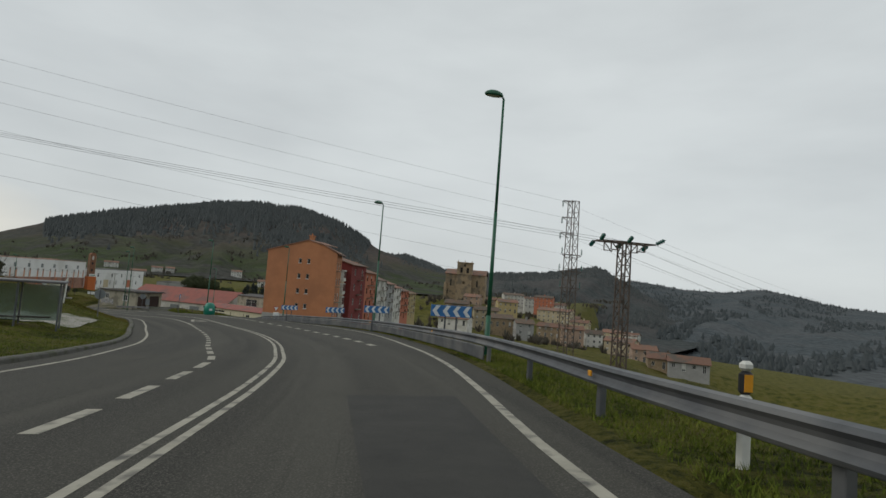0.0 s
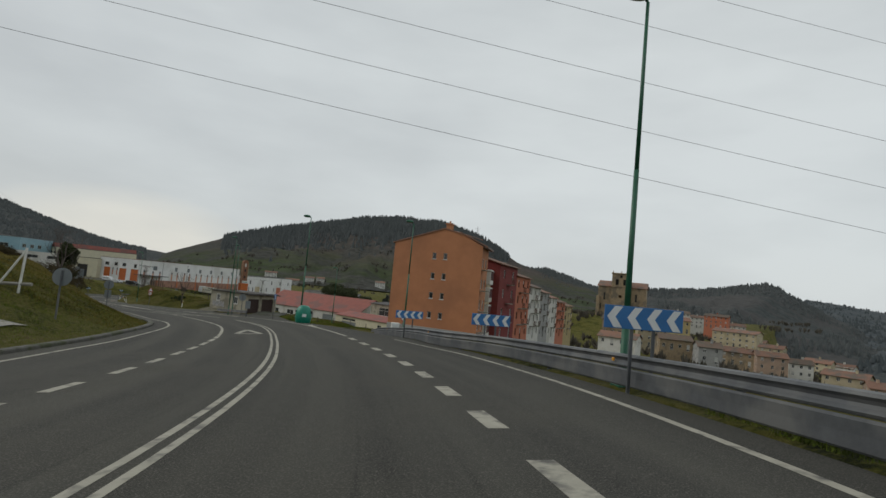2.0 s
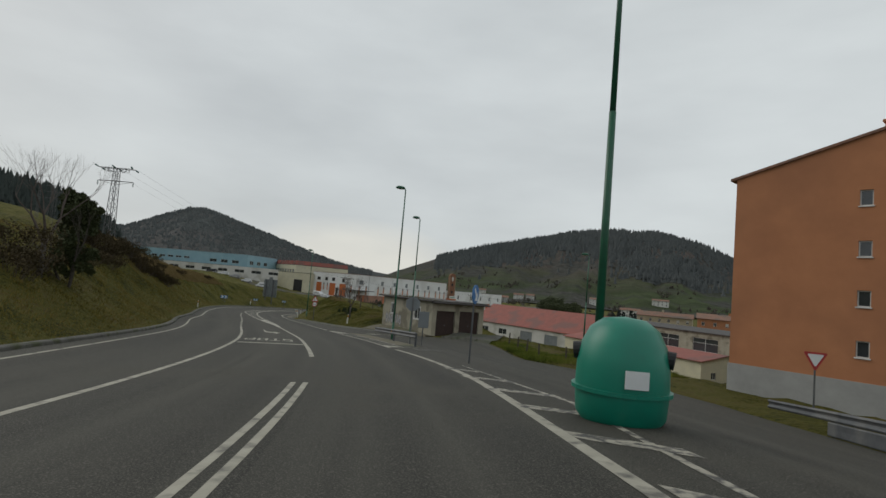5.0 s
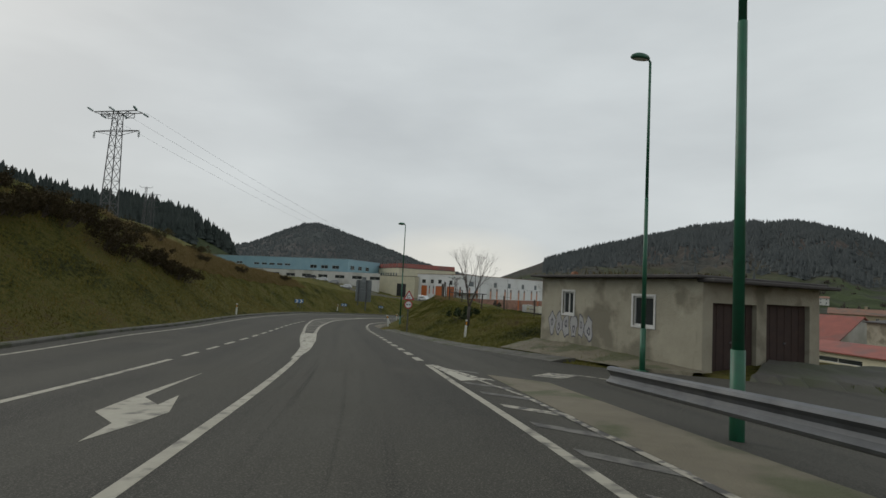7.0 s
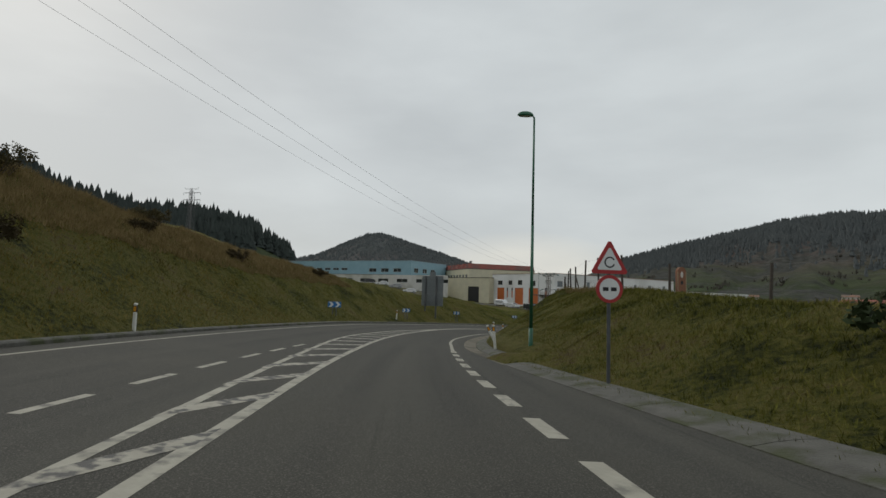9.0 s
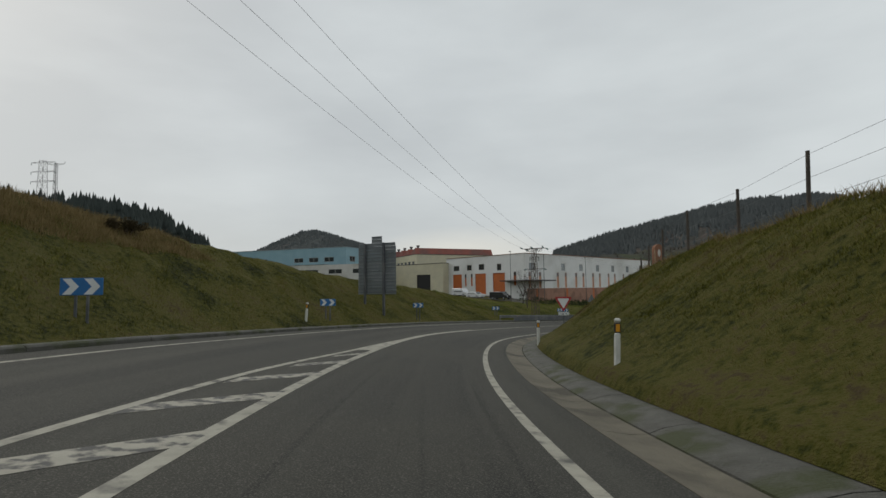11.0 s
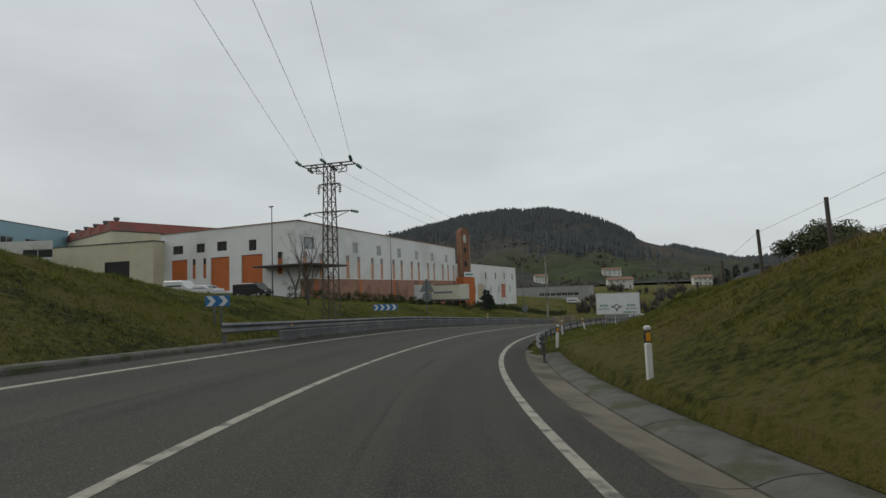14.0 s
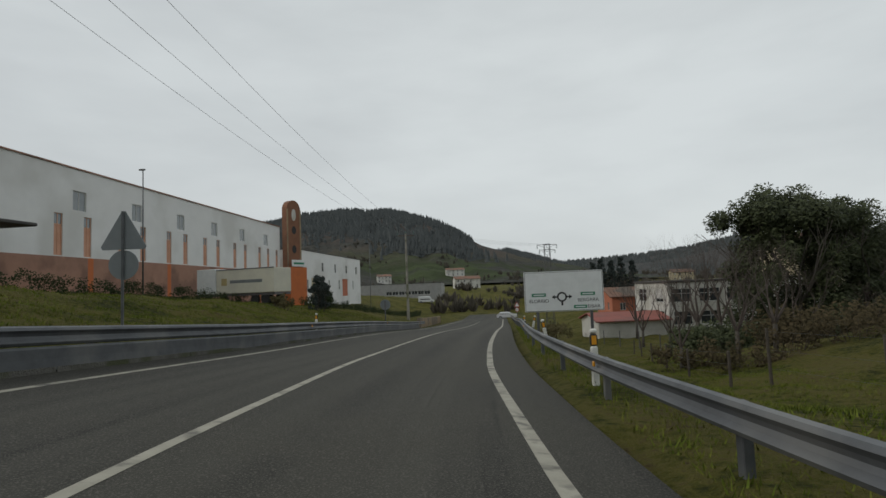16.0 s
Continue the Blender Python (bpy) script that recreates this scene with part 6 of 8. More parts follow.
church()
TOWN = (
    ("stone", 2.7, 246.3, -11, 10.7, 6.1, 2, 4, -12.2),
    ("white_wall", 0.3, 206.3, -17, 11.5, 2.8, 1, 4, -13.3),
    ("cream", 17.2, 256.8, 2, 11.6, 7.6, 3, 4, -16.2),
    ("rose", 26.7, 366.8, -20, 11.6, 5.1, 2, 4, -10.7),
    ("ochre", 32.5, 294.1, 4, 10.9, 5.9, 2, 4, -10.7),
    ("stone", 21.2, 225.0, 4, 10.5, 3.6, 1, 4, -13.9),
    ("white_wall", 52.6, 436.5, 3, 16.4, 10.2, 4, 6, -12.0),
    ("white_wall", 73.2, 459.6, 2, 12.2, 7.6, 3, 4, -11.7),
    ("salmon", 72.3, 408.9, -20, 13.9, 7.6, 3, 5, -9.4),
    ("cream", 62.0, 337.7, -27, 20.6, 7.7, 3, 7, -16.5),
    ("grey_wall", 31.6, 215.3, 1, 7.1, 5.1, 2, 2, -16.2),
    ("stone", 46.9, 253.9, -27, 11.4, 5.1, 2, 4, -18.9),
    ("rose", 56.7, 244.0, -4, 9.8, 7.7, 3, 3, -21.4),
    ("white_wall", 70.4, 254.5, -6, 7.9, 10.2, 4, 3, -26.0),
    ("cream", 70.8, 227.6, -35, 11.9, 7.6, 3, 4, -23.8),
    ("rose", 77.2, 211.8, -11, 9.2, 5.1, 2, 3, -22.6),
    ("grey_wall", 66.7, 154.3, -21, 10.7, 2.6, 1, 4, -17.6),
    ("grey_wall", 25.3, 275.9, -16, 16.6, 5.0, 2, 6, -23.6),
    ("cream", 94.3, 308.1, -33, 10.2, 6.0, 3, 3, -23.8),
    ("stone", 63.8, 161.9, -18, 6.0, 3.1, 1, 2, -18.4),
    ("rose", 14.3, 315.9, -18, 9.5, 5.3, 2, 3, -9.0),
    ("cream", 78.5, 318.6, -30, 10.2, 5.1, 2, 3, -19.1),
    ("white_wall", 113.0, 329.2, -35, 9.2, 5.2, 3, 3, -25.2),
    ("stone", 91.0, 377.1, -29, 7.6, 5.1, 2, 2, -19.4),
    ("white_wall", 89.9, 423.1, -2, 10.9, 5.1, 2, 4, -12.0),
)
TOWN_WORDS = {"cream": "cream rendered town house with a clay tile roof", "ochre": "yellow rendered town house with a clay tile roof", "white_wall": "white rendered town house with a clay tile roof", "grey_wall": "grey concrete town building with a shallow roof", "salmon": "salmon rendered town house with a clay tile roof", "rose": "faded rose rendered town house with a clay tile roof", "stone": "old stone town house with a brown tile roof"}
for wall, x, y, a, w, h, fl, cc, b in TOWN:
    house("town_house", TOWN_WORDS[wall], x, y, a, w, max(8.0, w * 0.7), h, wall, rise=1.5, floors=fl, cols=cc, base=b, group="town houses", win=(0.95, 1.2), side_cols=3, chimney=h > 5, sink=9.0, shade=True)


# ---- sheds below the side road ----
def shed(name, label, x, y, turn, w, d, h, wall, roof, rise, base, doors=(), along_x=True, windows=(), side=()):
    root = thing(name, label, "shed", pose(x, y, base, 0, 0, turn))
    walls = Shape()
    fr = [(a, 3.0, a + b, 3.0 + c) for a, b, c in doors] + [(a, 3 + z, a + b, 3 + z + c) for a, b, z, c in windows]
    wall_face(walls, (0, 0, -3), (1, 0, 0), w, h + 3, fr, 0.2)
    sd = [(a, 3 + z, a + b, 3 + z + c) for a, b, z, c in side]
    wall_face(walls, (w, 0, -3), (0, 1, 0), d, h + 3, sd, 0.2)
    wall_face(walls, (w, d, -3), (-1, 0, 0), w, h + 3, [])
    wall_face(walls, (0, d, -3), (0, -1, 0), d, h + 3, [])
    if along_x:
        walls.prism([(0.01, 0, h), (0.01, d, h), (0.01, d / 2, h + rise)], (w - 0.02, 0, 0))
    else:
        walls.prism([(0, 0.01, h), (w, 0.01, h), (w / 2, 0.01, h + rise)], (0, d - 0.02, 0))
    part("wall", walls, M[wall], root)
    part("roof", gable_roof(w, d, h, rise, 0.35, along_x=along_x), M[roof], root)
    for a, b, c in doors:
        dr = part("door", Shape().box(a, 0.1, 0, a + b, 0.16, c), M["sign_back"], root, "grey ribbed roller door")
        for k in range(int(c / 0.4)):
            part("slat", Shape().box(a, 0.085, 0.4 * k + 0.02, a + b, 0.1, 0.4 * k + 0.37), M["sign_back"], dr)
    for a, b, z, c in windows:
        fill_window(root, (0, 0, -3), (1, 0, 0), (a, 3 + z, a + b, 3 + z + c), "frame_white")
    for a, b, z, c in side:
        fill_window(root, (w, 0, -3), (0, 1, 0), (a, 3 + z, a + b, 3 + z + c), "frame_white")
    return root


shed("workshop", "long white workshop under a faded red sheet roof", -107.6, 186.0, -18.2, 41, 15, 4.3, "white_wall", "red_roof", 4.3, -14.7, doors=((19, 4, 3.2), (27, 4, 3.2)), windows=((34, 5.0, 0.9, 2.0), (4, 3, 1.6, 1.4), (11, 3, 1.6, 1.4)))
shed("workshop", "long low pale yellow workshop with a red edged roof", -70.4, 162.6, -30.6, 32, 10, 3.5, "pale_yellow", "red_roof", 0.9, -13.6, doors=((3.0, 6.5, 2.1),), windows=((3.2, 6.0, 2.35, 0.6), (18.5, 1.5, 1.0, 1.6)), side=((2, 1.0, 1, 1),))
shed("workshop", "old grey concrete workshop with wide windows", -64.6, 173.0, -30.6, 34, 12, 7.1, "block", "dark_roof", 0.5, -13.7, windows=((4, 5, 4.0, 2.2), (12, 5, 4.0, 2.2), (20, 5, 4.0, 2.2), (28, 5, 4.0, 2.2)))


# ---- hut with two garages ----
def hut():
    turn = math.degrees(math.atan2(-0.333, 0.943))
    root = thing("garage_hut", "weathered rendered hut with two brown garage doors and mossy roof", "hut", pose(-65.95, 104.62, -7.35, 0, 0, turn))
    w, d, h = 9.5, 5.9, 3.12
    walls = Shape()
    wins = ((1.75, 2 + 1.5, 2.55, 2 + 2.5), (6.3, 2 + 1.35, 7.35, 2 + 2.45))
    wall_face(walls, (0, 0, -2), (1, 0, 0), w, h + 2, list(wins), 0.2)
    gar = ((0.45, 2.0, 2.55, 4.35), (3.05, 2.0, 5.35, 4.4))
    wall_face(walls, (w, 0, -2), (0, 1, 0), d, h + 2, list(gar), 0.25)
    wall_face(walls, (w, d, -2), (-1, 0, 0), w, h + 2, [])
    wall_face(walls, (0, d, -2), (0, -1, 0), d, h + 2, [])
    part("wall", walls, M["block"], root)
    for a in wins:
        fill_window(root, (0, 0, -2), (1, 0, 0), a, "frame_white", depth=0.08)
    for a, b, c, e in gar:
        g = part("garage_door", Shape().box(w - 0.24, a, 0, w - 0.18, c, e - 2), M["door_brown"], root, "brown steel door leaf")
        for k in range(6):
            part("panel", Shape().box(w - 0.185, a + (c - a) * k / 6 + 0.02, 0.04, w - 0.165, a + (c - a) * (k + 1) / 6 - 0.02, e - 2.04), M["door_brown"], g)
        part("handle", Shape().box(w - 0.165, (a + c) / 2 - 0.06, 1.0, w - 0.13, (a + c) / 2 + 0.06, 1.06), M["steel"], g)
    roof = Shape().box(-0.5, -0.42, h + 0.02, w + 0.1, d + 0.4, h + 0.14, 0.03).box(w - 0.2, -0.1, h - 0.1, w + 0.55, d + 0.4, h + 0.03, 0.03)
    part("roof", roof, M["dark_roof"], root, "dark mossy slab roof")
    rng = random.Random(8)
    ms = Shape()
    for _ in range(420):
        x, y = rng.uniform(-0.45, w + 0.3), rng.uniform(-0.38, 1.6)
        q, l = rng.random() * 6.3, rng.uniform(0.05, 0.26) * (1.7 if 3.0 < x < 5.5 else 0.7)
        ms.add([(x, y, h + 0.13), (x + 0.07 * math.cos(q), y + 0.07 * math.sin(q), h + 0.13), (x + l * 0.4 * math.sin(q), y + l * 0.3 * math.cos(q), h + 0.13 + l * 0.75)], [(0, 1, 2)])
    part("moss", ms, M["moss"], root, "grass and moss tufts")
    # board-marked courses in the render, each a shallow raised band
    for j in range(7):
        z0, rj = 0.12 + j * 0.42, random.Random(60 + j)
        x0 = 0.02
        while x0 < w - 0.1:
            x1 = min(w - 0.02, x0 + rj.uniform(1.1, 2.4))
            clear = [(x0, x1)]
            for a, b, c, e in wins:
                if z0 < e - 2 + 0.02 and z0 + 0.4 > b - 2 - 0.02:
                    clear = [q for u, v in clear for q in ((u, min(v, a - 0.1)), (max(u, c + 0.1), v)) if q[1] - q[0] > 0.12]
            for u, v in clear:
                part("course", Shape().box(u + 0.006, -0.004 - rj.random() * 0.006, z0 + 0.006, v - 0.006, 0.01, z0 + 0.412), M["block"], root)
            x0 = x1
    for a, b, c, e in wins:
        for q in ((a - 0.09, b - 2.09, c + 0.09, b - 2.0), (a - 0.09, e - 2.0, c + 0.09, e - 1.91), (a - 0.09, b - 2.0, a, e - 2.0), (c, b - 2.0, c + 0.09, e - 2.0)):
            part("surround", Shape().box(q[0], -0.03, q[1], q[2], 0.015, q[3], 0.006), M["frame_white"], root, "white painted window surround")
    # fat sprayed letters, unreadable: pale bodies with dark outlines
    for k, (cx, ww) in enumerate(((0.95, 0.42), (1.5, 0.4), (2.05, 0.4), (2.62, 0.4), (3.15, 0.3), (3.68, 0.44))):
        ring = [(cx + ww * (0.62 + 0.16 * math.sin(3 * a + 2.1 * k)) * math.cos(a), 0.98 + 0.05 * math.sin(2 * k) + (0.5 + 0.07 * math.cos(4 * a + k)) * math.sin(a)) for a in np.linspace(0, 6.2832, 27)[:-1]]
        y = -0.0125 - 0.0015 * (k % 2)
        part("sprayed_fill", Shape().add([(x, y, z) for x, z in ring], [tuple(range(26))]), M["spray"], root, "pale sprayed fill")
        edge = Shape()
        for r0, r1, n0, cc in ((0.93, 1.06, 26, (cx, 0.98)), (0.18, 0.36, 26, (cx, 1.05 - 0.2 * (k % 2)))):
            for i in range(n0):
                (xa, za), (xb, zb) = ring[i], ring[(i + 1) % n0]
                ox, oz = (cc[0] - cx), (cc[1] - 0.98)
                q = [(cx + (x - cx) * r + ox, y - 0.003, 0.98 + (z - 0.98) * r + oz) for x, z, r in ((xa, za, r0), (xb, zb, r0), (xb, zb, r1), (xa, za, r1))]
                edge.add(q, [(0, 1, 2, 3)])
        part("sprayed_outline", edge, M["dark_spray"], root, "dark sprayed outline")

hut()


# ---- industrial estate ----
def white_works():
    root = thing("factory", "long white clad factory with orange doors and an orange base", "factory", pose(-206.2, 212.3, -9.6))
    top = 9.2
    B, E = Vector((26.8, -0.3, 0)), Vector((24.9, 61.9, 0))
    walls, base = Shape(), Shape()
    sink = 4.0
    # front with three large doors
    front = [(2.4, sink, 5.8, sink + 5.0), (10.6, sink, 14.3, sink + 5.0), (16.6, sink, 20.5, sink + 5.0)]
    wins = [(2.7, sink + 5.9, 4.9, sink + 7.2), (7.7, sink + 5.9, 9.4, sink + 7.25), (11.9, sink + 5.9, 13.8, sink + 7.3), (18.0, sink + 5.6, 19.4, sink + 7.15)]
    slits = [(6.9, sink + 2.0, 7.5, sink + 5.0), (9.1, sink + 2.0, 9.7, sink + 5.0), (23.2, sink + 2.0, 24.0, sink + 5.1)]
    ux = (B - Vector((0, 0, 0))).normalized()
    L1 = B.length
    wall_face(walls, (0, 0, -sink), ux, L1, top + sink, front + wins + slits, 0.25)
    o = Vector((0, 0, -sink))
    for a in front:
        dr = Shape()
        n = Vector((ux.y, -ux.x, 0))
        p = o + ux * ((a[0] + a[2]) / 2) - n * 0.15
        w, h = a[2] - a[0], a[3] - a[1]
        dr.box(-w / 2, 0.02, 0, w / 2, 0.08, h)
        leaf = part("roller_door", dr, M["orange"], root, "orange sectional door", place=Matrix.Translation(p + Vector((0, 0, a[1]))) @ Matrix.Rotation(math.atan2(ux.y, ux.x), 4, "Z"))
        for k in range(int(h / 0.5)):
            part("slat", Shape().box(-w / 2, 0.0, k * 0.5 + 0.02, w / 2, 0.02, k * 0.5 + 0.48), M["orange"], leaf)
    for a in wins:
        fill_window(root, o, ux, a, "frame_brown")
    for a in slits:
        fill_window(root, o, ux, (a[0], a[3] - 0.9, a[2], a[3]), "frame_brown")
        fill_window(root, o, ux, (a[0], a[1], a[2], a[3] - 0.9), "orange", "orange")
    # long side
    vx = (E - B).normalized()
    L2 = (E - B).length
    holes, sl = [], []
    centres = [L2 - q + 0.2 for q in (60.0, 47.4, 39.4, 31.3, 23.3, 15.0, 6.4)]
    for i, c in enumerate(centres):
        hw = 1.15 if i == 0 else 0.8
        holes.append((c - hw, sink + 5.45, c + hw, sink + (7.1 if i == 0 else 7.25)))
    for c in [centres[0] - 0.9, centres[0] + 3.0] + [q + e for q in centres[1:] for e in (-2.4, 1.0)] + [L2 - 1.5]:
        if 0.6 < c < L2 - 0.6:
            sl.append((c - 0.48, sink + 1.35, c + 0.48, sink + 5.0))
    wall_face(walls, B + Vector((0, 0, -sink)), vx, L2, top + sink, holes + sl, 0.25)
    ob = B + Vector((0, 0, -sink))
    for a in holes:
        fill_window(root, ob, vx, a, "frame_white" if a[2] - a[0] < 2 else "frame_brown", "sky_painted_glass")
    for a in sl:
        fill_window(root, ob, vx, (a[0], a[3] - 1.0, a[2], a[3]), "faded_orange", "sky_painted_glass")
        fill_window(root, ob, vx, (a[0], a[1], a[2], a[3] - 1.0), "faded_orange", "faded_orange")
    wall_face(walls, E + Vector((0, 0, -sink)), (-1, 0, 0), 24.9, top + sink, [])
    wall_face(walls, (0, 61.9, -sink), (0, -1, 0), 61.9, top + sink, [])
    part("wall", walls, M["clad"], root)
    nrm = Vector((vx.y, -vx.x, 0))
    k = 0
    while k * 4.1 < L2 - 1.5:
        a, b = k * 4.1 + 0.35, min(k * 4.1 + 3.75, L2)
        p0, p1 = B + vx * a + nrm * 0.04, B + vx * b + nrm * 0.04
        part("base_panel", Shape().prism([p0 + Vector((0, 0, -sink)), p1 + Vector((0, 0, -sink)), p1 + Vector((0, 0, 1.25)), p0 + Vector((0, 0, 1.25))], -nrm * 0.1), M["orange_base"], root, "faded orange render panel")
        q0 = B + vx * (b + 0.0) + nrm * 0.04
        q1 = B + vx * (b + 0.7) + nrm * 0.04
        part("base_pier", Shape().prism([q0 + Vector((0, 0, -sink)), q1 + Vector((0, 0, -sink)), q1 + Vector((0, 0, 1.25)), q0 + Vector((0, 0, 1.25))], -nrm * 0.08), M["orange_base"] if k % 3 else M["orange"], root, "orange pier")
        k += 1
    part("coping", Shape().prism([Vector((-0.1, -0.12, top)), B + Vector((0.12, -0.1, top)), E + Vector((0.12, 0.1, top)), Vector((-0.1, 62, top))], (0, 0, 0.12)), M["orange_base"], root, "thin brown roof edge")
    part("canopy", Shape().box(21.0, -2.8, 2.9, 30.5, 6, 3.15, 0.05), M["dark_roof"], root, "dark entrance canopy")
    part("downpipe", Shape().rod((27.1, 6, -2), (27.1, 6, top), 0.06), M["steel"], root)


white_works()


def arch_tower():
    root = thing("sign_tower", "slim brown rendered tower with a round top and oval openings", "tower", pose(-179.6, 276.6, -12.2, 0, 0, 68))
    w, h = 3.4, 15.2
    n = 14
    out = [(-w / 2, 0, 0), (w / 2, 0, 0)] + [(w / 2 * math.cos(math.pi * i / n), 0, h + w / 2 * math.sin(math.pi * i / n)) for i in range(n + 1)]
    body = Shape()
    ring = [(x, z) for x, _, z in out]
    body.prism([(x, 0, z) for x, z in ring], (0, 1.2, 0))
    bd = part("body", body, M["corten"], root)
    for z, hh in ((14.2, 1.1), (11.4, 0.75), (7.9, 0.75)):
        part("opening", Shape().prism([(0.55 * math.cos(6.2832 * i / 18), -0.01, z + hh * math.sin(6.2832 * i / 18)) for i in range(18)], (0, 0.02, 0)), M["white_wall" if z > 12 else "black"], bd, "oval opening")
    part("rim", Shape().prism([(-w / 2 - 0.08, -0.05, 0), (-w / 2 + 0.25, -0.05, 0), (-w / 2 + 0.25, -0.05, h), (-w / 2 - 0.08, -0.05, h)], (0, 0.05, 0)).prism([(w / 2 - 0.25, -0.05, 0), (w / 2 + 0.08, -0.05, 0), (w / 2 + 0.08, -0.05, h), (w / 2 - 0.25, -0.05, h)], (0, 0.05, 0)), M["stone"], root, "paler stone edge")
    bs = part("kiosk", Shape().box(-2.1, -1.0, -3, 2.1, 1.6, 4.6, 0.05), M["orange"], root, "orange base block")
    part("name_board", Shape().box(-1.7, -1.05, 4.7, 1.7, -0.95, 5.9, 0.03), M["white"], bs, "pale name board")
    part("board_bar", Shape().box(-1.3, -1.07, 5.1, 1.3, -1.05, 5.45), M["sign_green"], bs, "dark lettering bar")


arch_tower()


def plain_works(name, label, x, y, turn, w, d, h, base, wall, wins, doors=(), roof="dark_roof", sides=()):
    """A works hall: front along local x, facing -y; wins and doors as (u, width, z, height)."""
    root = thing(name, label, "factory", pose(x, y, base, 0, 0, turn))
    walls, s = Shape(), 3.0
    hw = [(u, s + z, u + a, s + z + b) for u, a, z, b in wins]
    hd = [(u, s + z, u + a, s + z + b) for u, a, z, b, _ in doors]
    wall_face(walls, (0, 0, -s), (1, 0, 0), w, h + s, hw + hd, 0.25)
    hs = [(u, s + z, u + a, s + z + b) for u, a, z, b in sides]
    wall_face(walls, (w, 0, -s), (0, 1, 0), d, h + s, hs, 0.25)
    wall_face(walls, (w, d, -s), (-1, 0, 0), w, h + s, [])
    wall_face(walls, (0, d, -s), (0, -1, 0), d, h + s, [])
    part("wall", walls, M[wall], root)
    for a in hw:
        fill_window(root, (0, 0, -s), (1, 0, 0), a, "frame_white")
    for a in hs:
        fill_window(root, (w, 0, -s), (0, 1, 0), a, "frame_white")
    for (u, a, z, b, mat) in doors:
        part("door", Shape().box(u, 0.12, z, u + a, 0.2, z + b), M[mat], root)
    part("roof", Shape().box(-0.1, -0.1, h, w + 0.1, d + 0.1, h + 0.15, 0.03), M[roof], root)
    return root


r = plain_works("factory", "smaller white factory hall with narrow windows and tan doors", -181.4, 281.5, 90, 46.8, 24, 9.6, -13.4, "clad",
                [(u, 1.3, 5.6, 2.0) for u in (3, 15, 24, 33, 42)] + [(u, 0.9, 1.6, 2.2) for u in (2.2, 6.0, 14.0, 19.5, 27, 39)], [(8.5, 4.6, 0, 4.2, "cream"), (30.0, 4.6, 0, 4.2, "salmon")])
plain_works("factory", "low grey factory hall with a long window band", -196, 372, 4, 32, 30, 6.0, -16.5, "grey_wall", [(12 + 2.3 * k, 2.1, 2.1, 1.3) for k in range(7)], [(3, 5, 0, 2.4, "ochre")])
plain_works("factory", "pale green and cream hall with a dark gateway", -226, 207.6, 7, 21, 30, 8.2, -9.8, "pale_yellow", [], [(11.5, 5.0, 0, 5.4, "black")])
r = plain_works("factory", "pale yellow factory with two rows of windows", -251, 225, -17, 28, 26, 8.4, -6.4, "pale_yellow", [(2 + k * 3.2, 1.9, 1.6 + 3.4 * j, 1.5) for k in range(8) for j in range(2)])
for k in range(5):
    part("saw_roof", Shape().prism([(k * 5.6, 0, 8.6), (k * 5.6 + 5.4, 0, 8.6), (k * 5.6 + 4.6, 0, 10.4)], (0, 26, 0)), M["red_roof"], r, "red saw-tooth roof")
    part("vent", Shape().rod((k * 5.6 + 2.0, 2.0, 9.1), (k * 5.6 + 2.0, 2.0, 10.9), 0.3, 0.3, 10).rod((k * 5.6 + 2.0, 2.0, 10.9), (k * 5.6 + 2.0, 2.0, 11.4), 0.5, 0.5, 10), M["dark_steel"], r, "dark roof cowl")
r = plain_works("factory", "long pale blue factory with a band of small windows", -305.0, 169.0, 25.4, 74.7, 26, 9.2, -4.8, "blue_clad",
                [(16 + k * 6.5, 3.4, 5.8, 0.9) for k in range(1)] + [(26 + k * 4.2, 2.9, 5.6, 0.9) for k in range(5)] + [(56 + k * 5.5, 3.4, 5.0, 1.4) for k in range(3)], [(22 + 11 * k, 6, 0, 2.6, "curtain") for k in range(4)], "sign_back", [(2, 3, 5, 1.6), (8, 3, 5, 1.6), (14, 3, 5, 1.6)])
plain_works("annexe", "white low annexe in front of the blue factory", -276, 176.5, 25.4, 42, 5.0, 4.2, -5.2, "white_wall", [(3 + 8 * k, 4.5, 1.6, 1.3) for k in range(8)], (), "concrete")


# far farmhouses
for x, y, w, wall in ((-193.8, 680, 17, "white_wall"), (-377, 600, 14, "white_wall"), (-324, 601, 11, "white_wall"), (-312, 608, 9, "white_wall"), (-170, 500, 15, "white_wall"), (-300, 520, 13, "grey_wall"), (-120, 560, 12, "white_wall"), (-40, 520, 12, "cream"), (-360, 118, 18, "white_wall"), (-420, 560, 16, "white_wall"), (-250, 640, 12, "white_wall")):
    r = math.hypot(x + 75, y - 110)
    b = math.degrees(math.atan2(-(x + 75), y - 110))
    z = max(height(x, y), slope_height(CREST_A, b, max(0.0, (r - 520) / 980), 1500, -10, 0.25) if r > 520 else -99)
    house("farmhouse", "white farmhouse with a low clay tile roof among meadows", x, y, b, w, 10, 5.6, wall, rise=1.7, floors=2, cols=4, base=z - 0.3, chimney=False, group="farmhouses")


